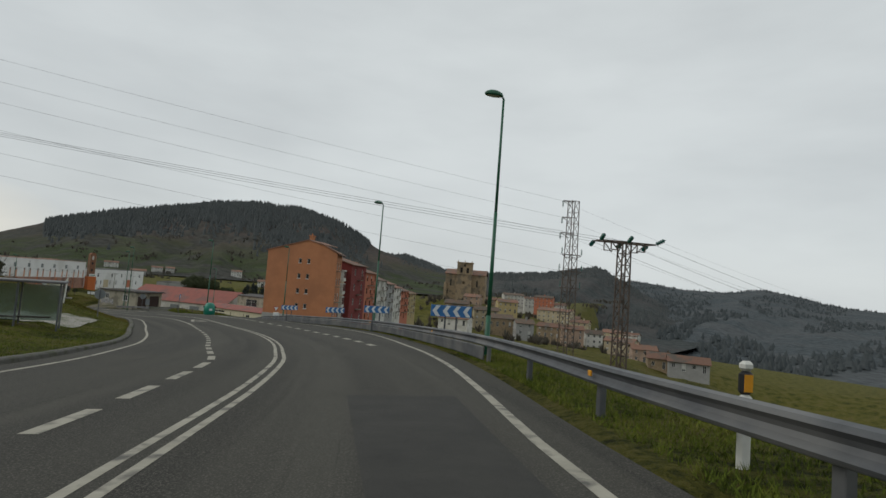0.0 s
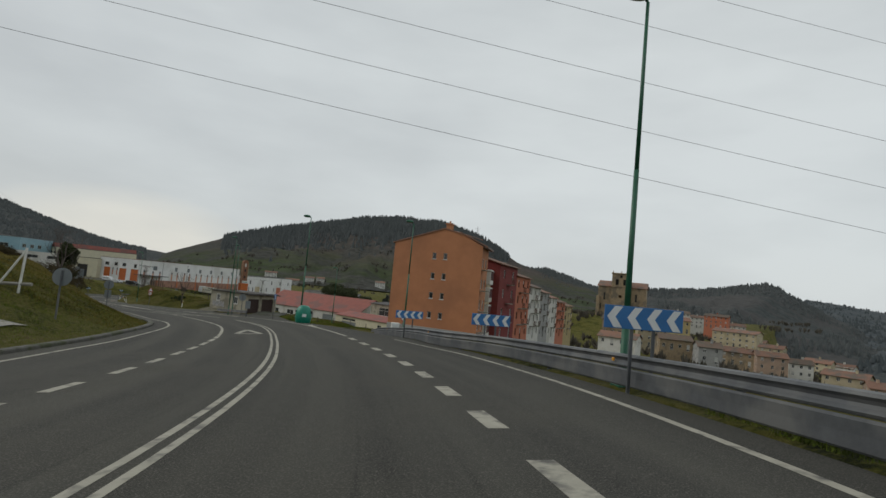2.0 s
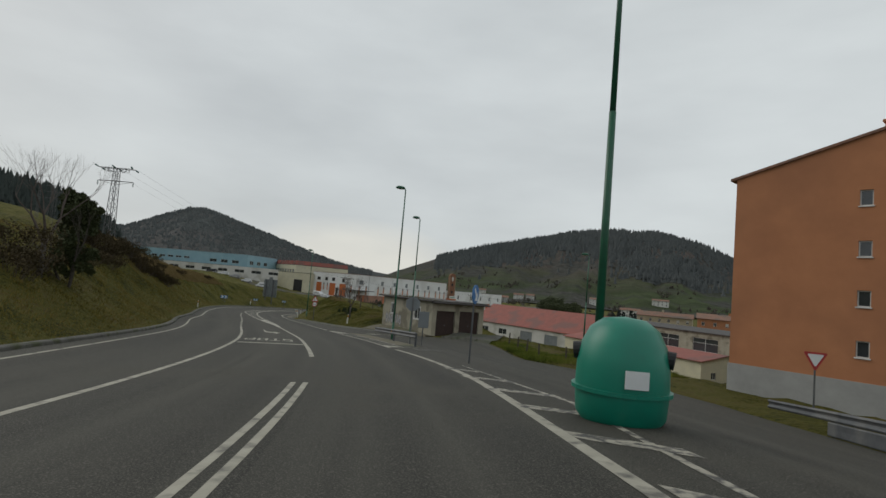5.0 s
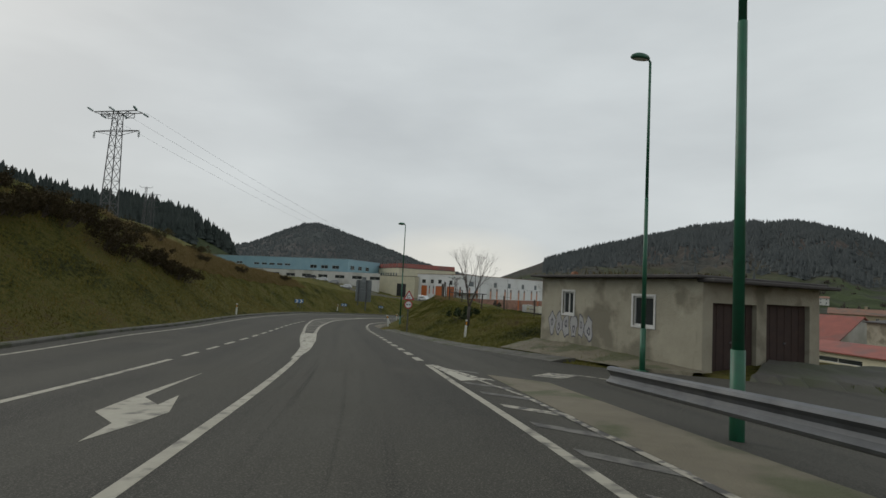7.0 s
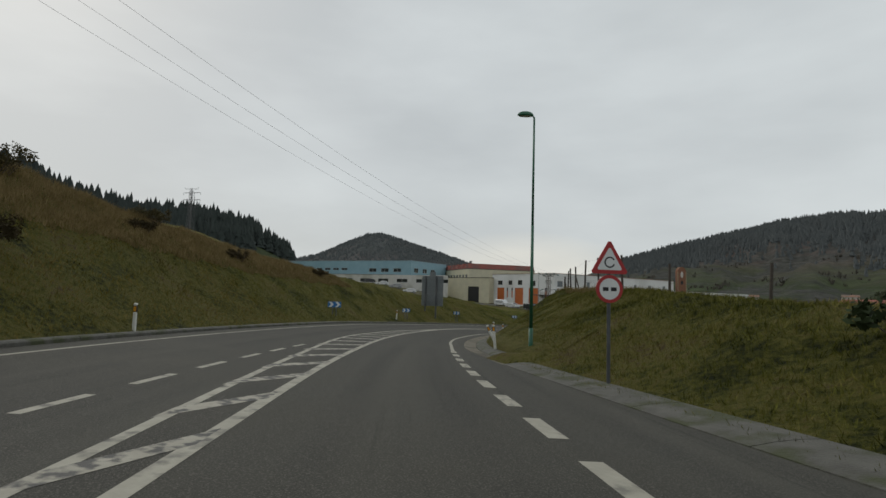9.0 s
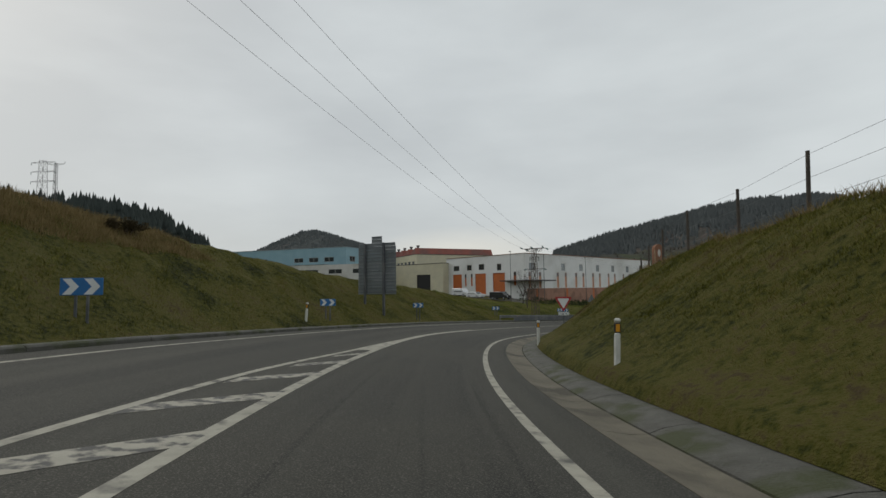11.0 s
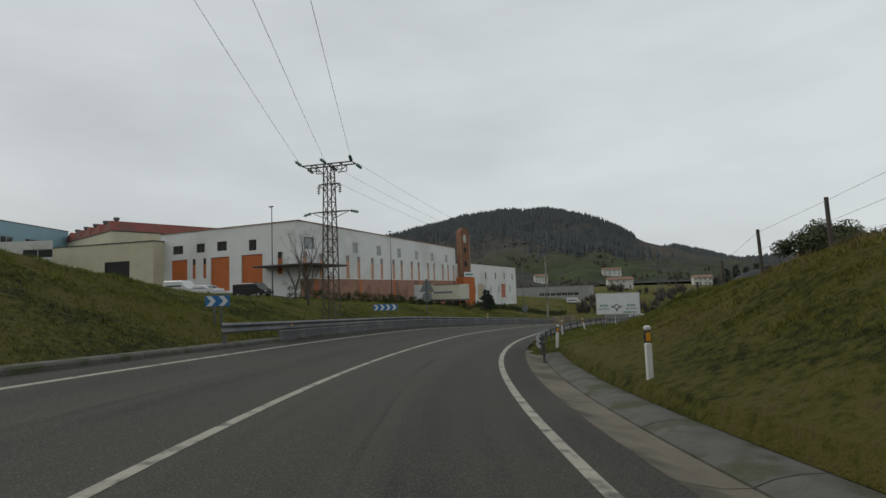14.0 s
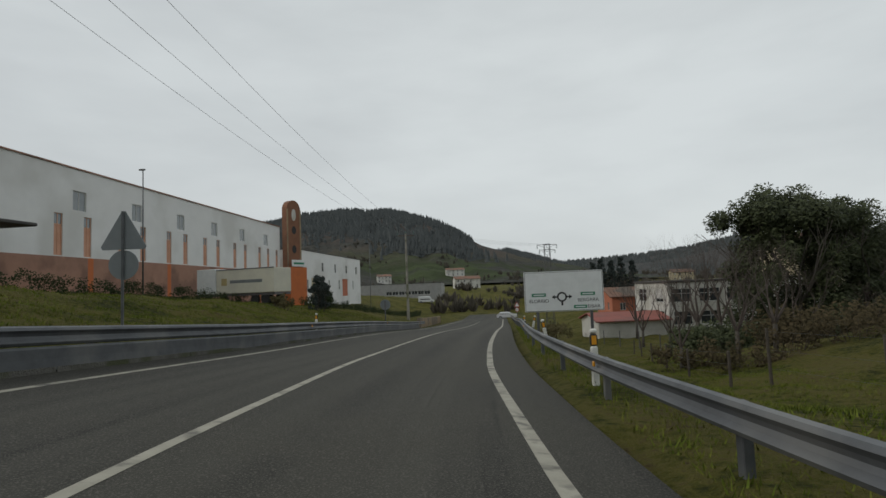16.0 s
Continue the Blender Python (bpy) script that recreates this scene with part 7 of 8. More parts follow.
# ---- pylons and lines ----
def lattice(sh, z0, z1, w0, w1, n, r=0.035):
    """Four legs with crossed bracing on each side."""
    def corner(z, k):
        w = (w0 + (w1 - w0) * (z - z0) / (z1 - z0)) / 2
        return Vector(((-w, w, w, -w)[k % 4], (-w, -w, w, w)[k % 4], z))
    for k in range(4):
        sh.rod(corner(z0, k), corner(z1, k), r * 1.35, r * 1.1, 4)
    for i in range(n):
        a, b = z0 + (z1 - z0) * i / n, z0 + (z1 - z0) * (i + 1) / n
        for k in range(4):
            p, q = (k, k + 1) if i % 2 else (k + 1, k)
            sh.rod(corner(a, p), corner(b, q), r * 0.7, n=4, caps=False)
            sh.rod(corner(b, k), corner(b, k + 1), r * 0.6, n=4, caps=False)
    return sh


def insulator(root, p, way, n=4, name="insulator"):
    sh = Shape()
    way = Vector(way).normalized()
    p = Vector(p)
    for i in range(n):
        a = p + way * (0.12 + i * 0.13)
        sh.rod(a, a + way * 0.05, 0.11, 0.06, 9)
    sh.rod(p, p + way * (0.15 + n * 0.13), 0.02, n=5)
    part(name, sh, M["insulator"], root, "green glass disc insulators")
    return p + way * (0.15 + n * 0.13)


def pylon(label, x, y, top, turn, w0, w1, arms, base=None, mat="dark_steel", style="arms"):
    g = height(x, y) if base is None else base
    h = top - g
    root = thing("pylon", label, "pylon", pose(x, y, g, 0, 0, turn), "power line pylons")
    part("tower", lattice(Shape(), -0.5, h, w0, w1, max(6, int(h / (w0 * 0.9)))), M[mat], root)
    for z, left, right, drop in arms:
        z = h + z
        for sgn, ln in ((-1, left), (1, right)):
            if ln:
                ar = Shape().rod((0, -w1 / 2, z), (sgn * ln, 0, z), 0.035, n=4).rod((0, w1 / 2, z), (sgn * ln, 0, z), 0.035, n=4).rod((sgn * w1 / 2, 0, z - 0.45), (sgn * ln, 0, z), 0.028, n=4)
                part("cross_arm", ar, M[mat], root)
        for sgn, ln in ((-1, left), (1, right)):
            if ln:
                insulator(root, (sgn * ln, 0, z), (0, 0, -1) if drop < 0 else (0, 0, 1) if drop > 0 else (sgn, 0, -0.25), 4)
    return root


def beam_head(root, h, half, mat="dark_steel"):
    """A rectangular beam head with strain insulators."""
    sh = Shape()
    for y in (-0.35, 0.35):
        sh.rod((-half, y, h), (half, y, h), 0.05, n=4)
        for s in (-1, 1):
            sh.rod((s * 0.5, y, h - 0.5), (s * half * 0.62, y, h), 0.03, n=4).rod((s * half * 0.62, y, h - 0.42), (s * half * 0.62, y, h), 0.03, n=4).rod((s * 0.45, y, h - 0.42), (s * half * 0.62, y, h - 0.42), 0.03, n=4)
    for x in (-half, -half * 0.5, 0, half * 0.5, half):
        sh.rod((x, -0.35, h), (x, 0.35, h), 0.035, n=4)
    part("beam", sh, M[mat], root)
    for x in (-half, 0.0, half):
        insulator(root, (x, -0.35, h + 0.02), (-0.25 if x <= 0 else 0.25, -1, 0.35), 4)
        insulator(root, (x, 0.35, h - 0.02), (0.2, 1, -0.3), 4)


p1 = pylon("tall grey lattice pylon with six short cross arms", 12.3, 51.3, 10.5, 20, 1.15, 0.75, ((-0.05, 1.2, 0, -1), (-1.65, 1.2, 0, -1), (-3.15, 1.3, 0, -1), (-5.2, 1.0, 1.2, 1), (-6.8, 1.2, 1.3, 1), (-8.4, 1.0, 1.2, 1)), base=-6.5, mat="rust")
p2 = pylon("grey lattice pylon with a wide beam head and green insulators", 9.1, 26.8, 4.25, 12, 0.58, 0.46, (), base=-6.5, mat="rust")
beam_head(p2, 10.75, 1.5, "rust")
p3 = pylon("grey lattice pylon on the grass hillside", -104.9, 92.7, 9.2, 35, 1.05, 0.55, ((-1.7, 2.4, 2.4, -1),))
beam_head(p3, 9.2 - height(-104.9, 92.7), 2.3)
p4 = pylon("rusty lattice pylon with a beam head beside the barrier", -152.6, 181.3, -2.35, 8, 0.85, 0.5, ((-1.25, 0.75, 0.75, -1), (-3.05, 1.25, 1.4, 0)), mat="rust")
beam_head(p4, -2.35 - height(-152.6, 181.3), 1.75, "rust")
pylon("distant two-arm lattice pylon on the hillside", -250, 130, 21.5, 40, 1.8, 1.0, ((-0.3, 3.0, 3.0, -1), (-2.4, 3.0, 3.0, -1), (-4.6, 3.0, 3.0, -1)))
pylon("grey lattice pylon beyond the direction panel", -135.1, 267.1, -6.2, 5, 1.2, 0.8, ((-0.1, 1.5, 1.5, -1), (-0.9, 1.2, 1.2, -1)))
pylon("slim far pylon with one cross arm before the conifers", -286, 136, 28.5, 45, 0.9, 0.6, ((-0.2, 2.6, 2.6, 1),))
pylon("lattice pylon on the slope behind the road", -87, 10, 21, -20, 2.0, 1.0, ((-0.1, 2, 2, -1), (-2, 2, 2, -1), (-4, 2, 2, -1)))
x, y = -155.4, 256.7
g = height(x, y)
r = thing("power_pole", "slim concrete power pole with a short cross arm", "pole", pose(x, y, g, 0, 0, 5))
part("pole", Shape().rod((0, 0, -0.5), (0, 0, -4.6 - g), 0.2, 0.11, 8), M["concrete"], r)
part("cross_arm", Shape().box(-1.2, -0.05, -4.9 - g, 1.2, 0.05, -4.78 - g).rod((-1.1, 0, -4.8 - g), (0, 0, -5.6 - g), 0.03).rod((1.1, 0, -4.8 - g), (0, 0, -5.6 - g), 0.03), M["rust"], r)
for x in (-1.1, 0.0, 1.1):
    insulator(r, (x, 0, -4.78 - g), (0, 0, 1), 3)


def cable(a, b, sag, r=0.009, name="power_line", label="thin dark overhead power line"):
    a, b = Vector(a), Vector(b)
    pts = []
    n = 28
    for i in range(n + 1):
        u = i / n
        p = a.lerp(b, u)
        p.z -= sag * 4 * u * (1 - u)
        pts.append(p)
    sh = Shape()
    for p in pts:
        sh.v += [p + Vector(o) * r for o in ((0, 0, 1), (0.7, 0.7, -0.5), (-0.7, -0.7, -0.5))]
    sh.f = [(i * 3 + j, i * 3 + (j + 1) % 3, i * 3 + 3 + (j + 1) % 3, i * 3 + 3 + j) for i in range(n) for j in range(3)]
    return tagged(part(name, sh, M["wire"]), label, "cable", "power lines")


for k, (ox, oz) in enumerate(((-1.75, 0.1), (0.0, 0.1), (1.75, 0.1))):
    cable((-152.6 + ox, 181.0 + ox * 0.15, -2.3), (-104.9 + ox * 1.1, 93.3 + ox * 0.7, 9.2), 2.2)
    cable((-152.6 + ox, 181.6 + ox * 0.15, -2.3), (-155.4 + ox * 0.62, 256.7, -4.35), 1.4)
    cable((-155.4 + ox * 0.62, 256.7, -4.35), (-135.1 + ox, 267.1, -6.4), 0.3)
for z, ox in ((10.4, -1.1), (8.8, -1.1), (7.3, -1.2), (5.3, -1.0), (3.7, -1.2), (2.1, -1.0)):
    cable((12.3 + ox, 51.3 - 0.4, z), (-87, 10, 21 - (10.4 - z) * 0.75), 1.0)
    cable((12.3 + ox, 51.3, z), (88 + ox, 88, z - 12), 1.2)
for ox in (-1.65, 0, 1.65):
    cable((9.1 + ox, 26.8, 4.2), (-87, 8 + ox, 14.5), 1.2)
    cable((9.1 + ox, 26.8, 4.2), (60 + ox, 30, -8), 1.0)


# ---- trees and shrubs ----
def limbs(sh, p, d, length, r, depth, rng, spread=0.55, up=0.12, tips=None):
    """A tapering limb that forks."""
    p, d = Vector(p), Vector(d).normalized()
    n = 3 if depth > 1 else 2
    for i in range(n):
        q = p + d * (length / n)
        r2 = r * (1 - 0.32 / n)
        sh.rod(p, q, r, r2, 6 if r > 0.04 else 4, caps=False)
        p, r = q, r2
        d = (d + Vector((rng.uniform(-0.16, 0.16), rng.uniform(-0.16, 0.16), up * 0.5))).normalized()
    if depth == 0:
        if tips is not None:
            tips.append(p.copy())
        return
    for k in range(rng.choice((2, 3)) if depth > 1 else 3):
        e = (d + Vector((rng.uniform(-1, 1), rng.uniform(-1, 1), rng.uniform(-0.35, 0.6) + up)) * spread).normalized()
        limbs(sh, p, e, length * rng.uniform(0.62, 0.85), r * rng.uniform(0.55, 0.72), depth - 1, rng, spread, up, tips)


def bare_tree(x, y, h, seed, depth=5, label="leafless winter tree with fine grey-brown twigs", group="bare trees", dz=0.0):
    rng = random.Random(seed)
    g = height(x, y) + dz
    root = thing("tree", label, "tree", pose(x, y, g), group)
    tr, cr = Shape(), Shape()
    tr.rod((0, 0, -0.3), (0.05, 0, h * 0.24), h * 0.022, h * 0.017, 9)
    for k in range(4):
        a = 6.283 * k / 4 + rng.uniform(-0.4, 0.4)
        limbs(cr, (0.05, 0, h * 0.23), (0.45 * math.cos(a), 0.45 * math.sin(a), 1.0), h * 0.23, h * 0.0115, depth - 1, rng, 0.6)
    part("trunk", tr, M["bark"], root, smooth=True)
    part("crown", cr, M["twig"], root)
    return root


def leaf_clump(sh, c, r, n, rng, size=0.12):
    for _ in range(n):
        v = Vector((rng.gauss(0, 1), rng.gauss(0, 1), rng.gauss(0, 1))).normalized() * r * rng.random() ** 0.4
        p = Vector(c) + v
        u = Vector((rng.gauss(0, 1), rng.gauss(0, 1), rng.gauss(0, 1))).normalized()
        w = u.orthogonal().normalized()
        s = size * rng.uniform(0.6, 1.4)
        k = len(sh.v)
        sh.v += [tuple(p - u * s), tuple(p + w * s * 0.5), tuple(p + u * s), tuple(p - w * s * 0.5)]
        sh.f.append((k, k + 1, k + 2, k + 3))


def leafy_tree(x, y, h, wide, seed, label, mat="leaf", leaves=9000, size=0.17, dz=0.0):
    rng = random.Random(seed)
    g = height(x, y) + dz
    root = thing("tree", label, "tree", pose(x, y, g))
    tr, cr, tips = Shape(), Shape(), []
    for k in range(3):
        a = 2.1 * k + rng.random()
        limbs(tr, (0.2 * math.cos(a), 0.2 * math.sin(a), -0.4), (0.3 * math.cos(a), 0.3 * math.sin(a), 1), h * 0.33, h * 0.018, 3, rng, 0.6, 0.1, tips)
    part("trunk", tr, M["bark"], root)
    lumps = []
    for _ in range(96):
        a, u = rng.random() * 6.283, rng.random() ** 0.85
        z = h * (0.1 + 0.86 * u)
        rr = wide * (1.0 - 0.75 * max(0, u - 0.35)) * math.sqrt(rng.random())
        lumps.append(Vector((rr * math.cos(a), rr * math.sin(a), z)))
    for c in lumps + [q for q in tips if math.hypot(q.x, q.y) < wide * 1.05][:26]:
        leaf_clump(cr, c, wide * rng.uniform(0.17, 0.33), leaves // 122, rng, size)
    part("crown", cr, M[mat], root)
    return root


def shrub(x, y, w, d, h, seed, mat="hedge", label="dark leafy shrub on the verge", name="shrub", n=900, size=0.09, turn=0.0, dz=0.0):
    rng = random.Random(seed)
    g = height(x, y) + dz
    root = thing(name, label, "shrub", pose(x, y, g, 0, 0, turn), "shrubs")
    sh, st = Shape(), Shape()
    for _ in range(max(6, int(n / 60))):
        c = Vector((rng.uniform(-0.5, 0.5) * w, rng.uniform(-0.5, 0.5) * d, h * rng.uniform(0.3, 0.85)))
        leaf_clump(sh, c, min(w, d, h) * rng.uniform(0.2, 0.38), 60, rng, size)
        st.rod((c.x * 0.5, c.y * 0.5, -0.15), c, 0.018, 0.006, 4, False)
    part("leaves", sh, M[mat], root)
    part("woody_base", st, M["twig"], root)
    return root


bare_tree(-75.1, 108.7, 5.4, 11, 6)
bare_tree(-69.5, 110.5, 3.2, 12, 5)
bare_tree(-170, 199.5, 6.0, 21, 5)
bare_tree(-160.5, 189, 6.4, 22, 5)
bare_tree(-158.0, 186.0, 4.6, 23, 5)
for k, (x, y, h) in enumerate(((-123.5, 238, 11.5), (-119.5, 243, 12.5), (-121, 250, 11), (-116, 234, 8.5), (-108, 231, 9.5), (-126.5, 247, 8), (-104, 236, 8), (-112.5, 229.5, 6.5), (-100, 240, 11), (-125, 256, 9))):
    bare_tree(x, y, h, 40 + k, 6 if h > 8 else 5, "tall leafless tree tangled with ivy below the road", "trees below the road")
leafy_tree(-111.5, 244.5, 17.0, 6.4, 3, "large dark evergreen oak with a ragged crown", leaves=40000, size=0.21)
leafy_tree(-104.5, 246.5, 16.0, 5.0, 4, "dark evergreen oak with gaps in its crown", leaves=26000, size=0.21)
leafy_tree(-98, 250, 12.5, 4.4, 5, "dark evergreen tree below the road", leaves=24000, size=0.22)
leafy_tree(-160.9, 238.0, 1.9, 1.0, 6, "round clipped green bush on the grass slope", "hedge", 3600, 0.09)
shrub(-159.0, 222.5, 1.6, 1.0, 1.2, 7, "bramble", "low reddish brown bush on the grass slope", n=800)
leafy_tree(-158.9, 230.5, 3.4, 0.9, 8, "small dark upright conifer on the grass slope", "needle", 3600, 0.1)
for k, (x, y, h, w) in enumerate(((-118, 330, 10, 2.2), (-115.5, 332, 11, 2.3), (-113, 331, 10.5, 2.2), (-110, 333, 11.5, 2.4), (-107.5, 331, 10.5, 2.2), (-121, 333, 8, 2.0))):
    rng = random.Random(70 + k)
    r = thing("conifer", "dark pointed conifer in a far group", "tree", pose(x, y, height(x, y)), "far conifers")
    sh = Shape()
    for j in range(7):
        z, q = 0.8 + (h - 1.5) * j / 7, w * (1 - j / 8.5)
        for i in range(9):
            a = 6.283 * i / 9 + j
            leaf_clump(sh, (q * 0.6 * math.cos(a), q * 0.6 * math.sin(a), z + rng.uniform(0, 1)), q * 0.5, 16, rng, 0.34)
    part("crown", sh, M["needle"], r)
    part("trunk", Shape().rod((0, 0, -1), (0, 0, h * 0.9), 0.22, 0.05, 6), M["bark"], r)
for k, (x, y, w, h) in enumerate(((-126, 227, 6, 2.6), (-120.5, 225, 6, 3.2), (-115, 224, 6, 3.4), (-109.5, 223, 6, 3.6), (-104, 223, 6.5, 3.8), (-98, 223, 6.5, 4.0), (-92, 224, 7, 4.2), (-107, 231, 7, 4.5), (-99, 232, 7, 5.0), (-117, 232, 6, 3.6))):
    shrub(x, y, w, w * 0.6, h, 300 + k, "thicket" if k % 3 else "leaf", "dense dark bramble and scrub thicket under the trees", n=3600, size=0.15, dz=-0.4)
for k, (x, y, h) in enumerate(((-128.5, 230, 7), (-123, 228.5, 6.5), (-105.5, 226, 7.5), (-95, 227, 8), (-112, 226, 6))):
    bare_tree(x, y, h, 340 + k, 6, "leafless scrub tree with a tangle of grey twigs", "trees below the road")
# scrub in the hollow beside the road
for k, (x, y, w, h) in enumerate(((-132.6, 213.5, 3.0, 1.5), (-130.4, 211.2, 3.4, 1.6), (-127.6, 212.6, 3.8, 1.9), (-124.4, 212.4, 4.0, 2.0))):
    shrub(x, y, w, w * 0.7, h, 360 + k, "thicket", "dark tangle of bare brambles in the grassy hollow", n=1100, size=0.1, dz=-0.2)
for k, (x, y, h) in enumerate(((-132.2, 215.4, 5.0), (-129.8, 213.6, 6.2), (-127.2, 215.0, 6.8))):
    bare_tree(x, y, h, 370 + k, 6, "leafless scrub tree with a tangle of grey twigs", "trees below the road")
# brambles down the face and along the crest of the cutting
rng_b = random.Random(77)
BAND = [(126.5 + 21 * u + rng_b.uniform(-1.2, 1.2), -18.6 + 3.6 * u + rng_b.uniform(-1.3, 1.3), rng_b.uniform(2.4, 3.8), rng_b.uniform(0.7, 1.25), 1) for u in [i / 25 for i in range(26)]]
BAND += [(147, -18.0, 3.2, 1.0, 0), (154, -19, 3.6, 1.1, 0), (162, -17.5, 2.2, 0.8, 1), (166, -19.5, 3.0, 1.0, 0), (173, -17.0, 2.4, 0.9, 1), (188, -17.2, 2.2, 0.8, 1),
         (97, -14.2, 3.4, 1.3, 1), (100, -15.6, 3.8, 1.5, 1), (104, -15.8, 3.4, 1.1, 1), (121, -17.0, 3.6, 1.2, 1), (124.5, -16.2, 3.2, 1.1, 1), (113, -16.2, 3.0, 0.9, 0)]
for k, (s, d, w, h, dark) in enumerate(BAND):
    p = spot(s, d)
    shrub(p.x, p.y, w, w * 0.8, h, 100 + k, "thicket" if dark else "bramble", "dark tangled bramble thicket on the bank" if dark else "straw-brown bramble thicket on the bank crest", n=2000, size=0.065, dz=-0.15)
bare_tree(-60.5, 72.5, 7.2, 31, 6, "thin dark leafless larch on the bank")
leafy_tree(-61.8, 74.2, 5.2, 1.15, 32, "dark ragged conifer on the bank", "leaf", 7000, 0.13)
shrub(-77.5, 110.8, 2.2, 1.4, 0.9, 34, "hedge", "low dark bush on the grass mound")
shrub(-138.2, 226.3, 2.6, 2.6, 1.5, 35, "bramble", "dark bare bush beside the barrier", n=1200)
shrub(-118.7, 160.5, 1.0, 1.0, 1.7, 36, "hedge", "thin dark shrub on the bank top", n=260)
shrub(-113.5, 154.0, 0.8, 0.8, 2.2, 37, "twig", "thin leafless sapling on the bank top", n=160)


def hedge_run(pts, h, w, seed, label):
    rng = random.Random(seed)
    root = thing("hedge", label, "hedge")
    sh, st = Shape(), Shape()
    for a, b in zip(pts, pts[1:]):
        a, b = Vector((*a, 0)), Vector((*b, 0))
        for i in range(int((b - a).length * 9)):
            c = a.lerp(b, rng.random())
            c = Vector((c.x + rng.uniform(-0.5, 0.5) * w, c.y + rng.uniform(-0.5, 0.5) * w, height(c.x, c.y) + h * rng.uniform(0.12, 0.95)))
            leaf_clump(sh, c, 0.34, 42, rng, 0.06)
            if i % 12 == 0:
                st.rod((c.x, c.y, height(c.x, c.y) - 0.2), c, 0.02, 0.01, 4, False)
    tagged(part("foliage", sh, M["hedge"], root), kind="stuff")
    tagged(part("woody_base", st, M["twig"], root), kind="stuff")
    return root


hedge_run(((-170, 203), (-169, 218), (-167.5, 240)), 1.3, 0.9, 3, "long dark clipped hedge along the factory yard")
hedge_run(((-166.5, 246), (-165, 280), (-163.5, 318)), 1.4, 0.9, 4, "long dark clipped hedge along the lower works")
hedge_run(((-176, 205), (-172, 205.5)), 2.2, 1.4, 5, "tall dark hedge by the factory corner")


# ---- fences ----
def post_fence(label, posts_sd, h, mat="wood", wires=3):
    root = thing("fence", label, "fence")
    tops = []
    rng = random.Random(4)
    for s, d in posts_sd:
        p = spot(s, d)
        g = height(p.x, p.y)
        lean = Vector((rng.uniform(-0.08, 0.08), rng.uniform(-0.08, 0.08), 0))
        hh = h * rng.uniform(0.92, 1.08)
        part("post", Shape().rod((p.x, p.y, g - 0.5), (p.x + lean.x, p.y + lean.y, g + hh), 0.065, 0.055, 8), M[mat], root)
        tops.append((Vector((p.x, p.y, g)), lean, hh))
    for k in range(wires):
        u = (k + 1) / wires * 0.95
        for (a, la, ha), (b, lb, hb) in zip(tops, tops[1:]):
            sh = Shape().rod(a + la * u + Vector((0, 0, ha * u)), b + lb * u + Vector((0, 0, hb * u)), 0.0045, n=4, caps=False)
            part("wire", sh, M["wire"], root)
    return root


post_fence("dark wooden post and wire fence along the bank top", [(s, 10.4) for s in (158, 163, 167.5, 171.3, 174.2, 177.6, 181.8, 187.2, 192, 197, 201.7, 206.5, 211, 215.8, 220.2, 225.2, 229.8, 234.4, 239.8, 245.3, 250.5, 256, 262)], 2.0)
p = spot(171.3, 10.4)
g = height(p.x, p.y)
r = thing("fence_brace", "leaning wooden braces at a fence corner post", "fence brace", pose(p.x, p.y, g, 0, 0, heading(171)))
for sgn in (-1, 1):
    part("brace", Shape().rod((0, 0, 1.2), (0.15, sgn * 1.2, -0.2), 0.05, 0.05, 8), M["wood"], r)
post_fence("grey wooden post and wire fence behind the mound", [(s, d) for s, d in ((118.5, 12.5), (124, 13.5), (130, 13.5), (136, 13.0), (142, 12.6), (148, 12.0), (154, 11.2))], 1.3)
post_fence("short weathered posts and wire on the verge above the workshops", [(103.2, 25), (103.0, 22), (103.0, 19), (103.2, 16.6), (104.4, 15.2), (106.4, 15.3), (108.6, 15.8), (110.8, 16.2)], 0.95)
post_fence("wooden post and wire fence below the road", [(s, d) for s, d in ((262, 9.0), (268, 9.5), (274, 10.2), (280, 11), (287, 12), (294, 13))], 1.3)

# black plastic covered heaps behind the fence
for s, d, w, h, a in ((235.5, 12.8, 4.4, 1.7, 20), (239.5, 12.6, 4.2, 1.55, 25), (243.0, 12.3, 3.6, 1.4, 10)):
    x, y = spot(s, d).xy
    g = height(x, y)
    r = thing("silage_heap", "rounded heap wrapped in wrinkled black plastic", "heap", pose(x, y, g, 0, 0, a), "plastic heaps")
    sh = Shape()
    n, m = 22, 8
    for j in range(m + 1):
        v = math.pi / 2 * j / m
        for i in range(n):
            q = 6.2832 * i / n
            k = 1 + 0.05 * noise.noise((x + 3 * math.cos(q), 3 * math.sin(q), j * 0.6))
            sh.v.append((w / 2 * k * math.cos(q) * math.cos(v) ** 0.5, w * 0.36 * k * math.sin(q) * math.cos(v) ** 0.5, -0.3 + (h + 0.3) * math.sin(v) * k))
    sh.f = [(j * n + i, j * n + (i + 1) % n, j * n + n + (i + 1) % n, j * n + n + i) for j in range(m) for i in range(n)]
    part("plastic_sheet", sh, M["bale"], r, smooth=True)
    part("tyre_ring", Shape().ringplate((0, h * 0.55), 0.22, 0.34, -w * 0.3, -w * 0.3 + 0.1, 14), M["tyre"], r, "old tyre weight")


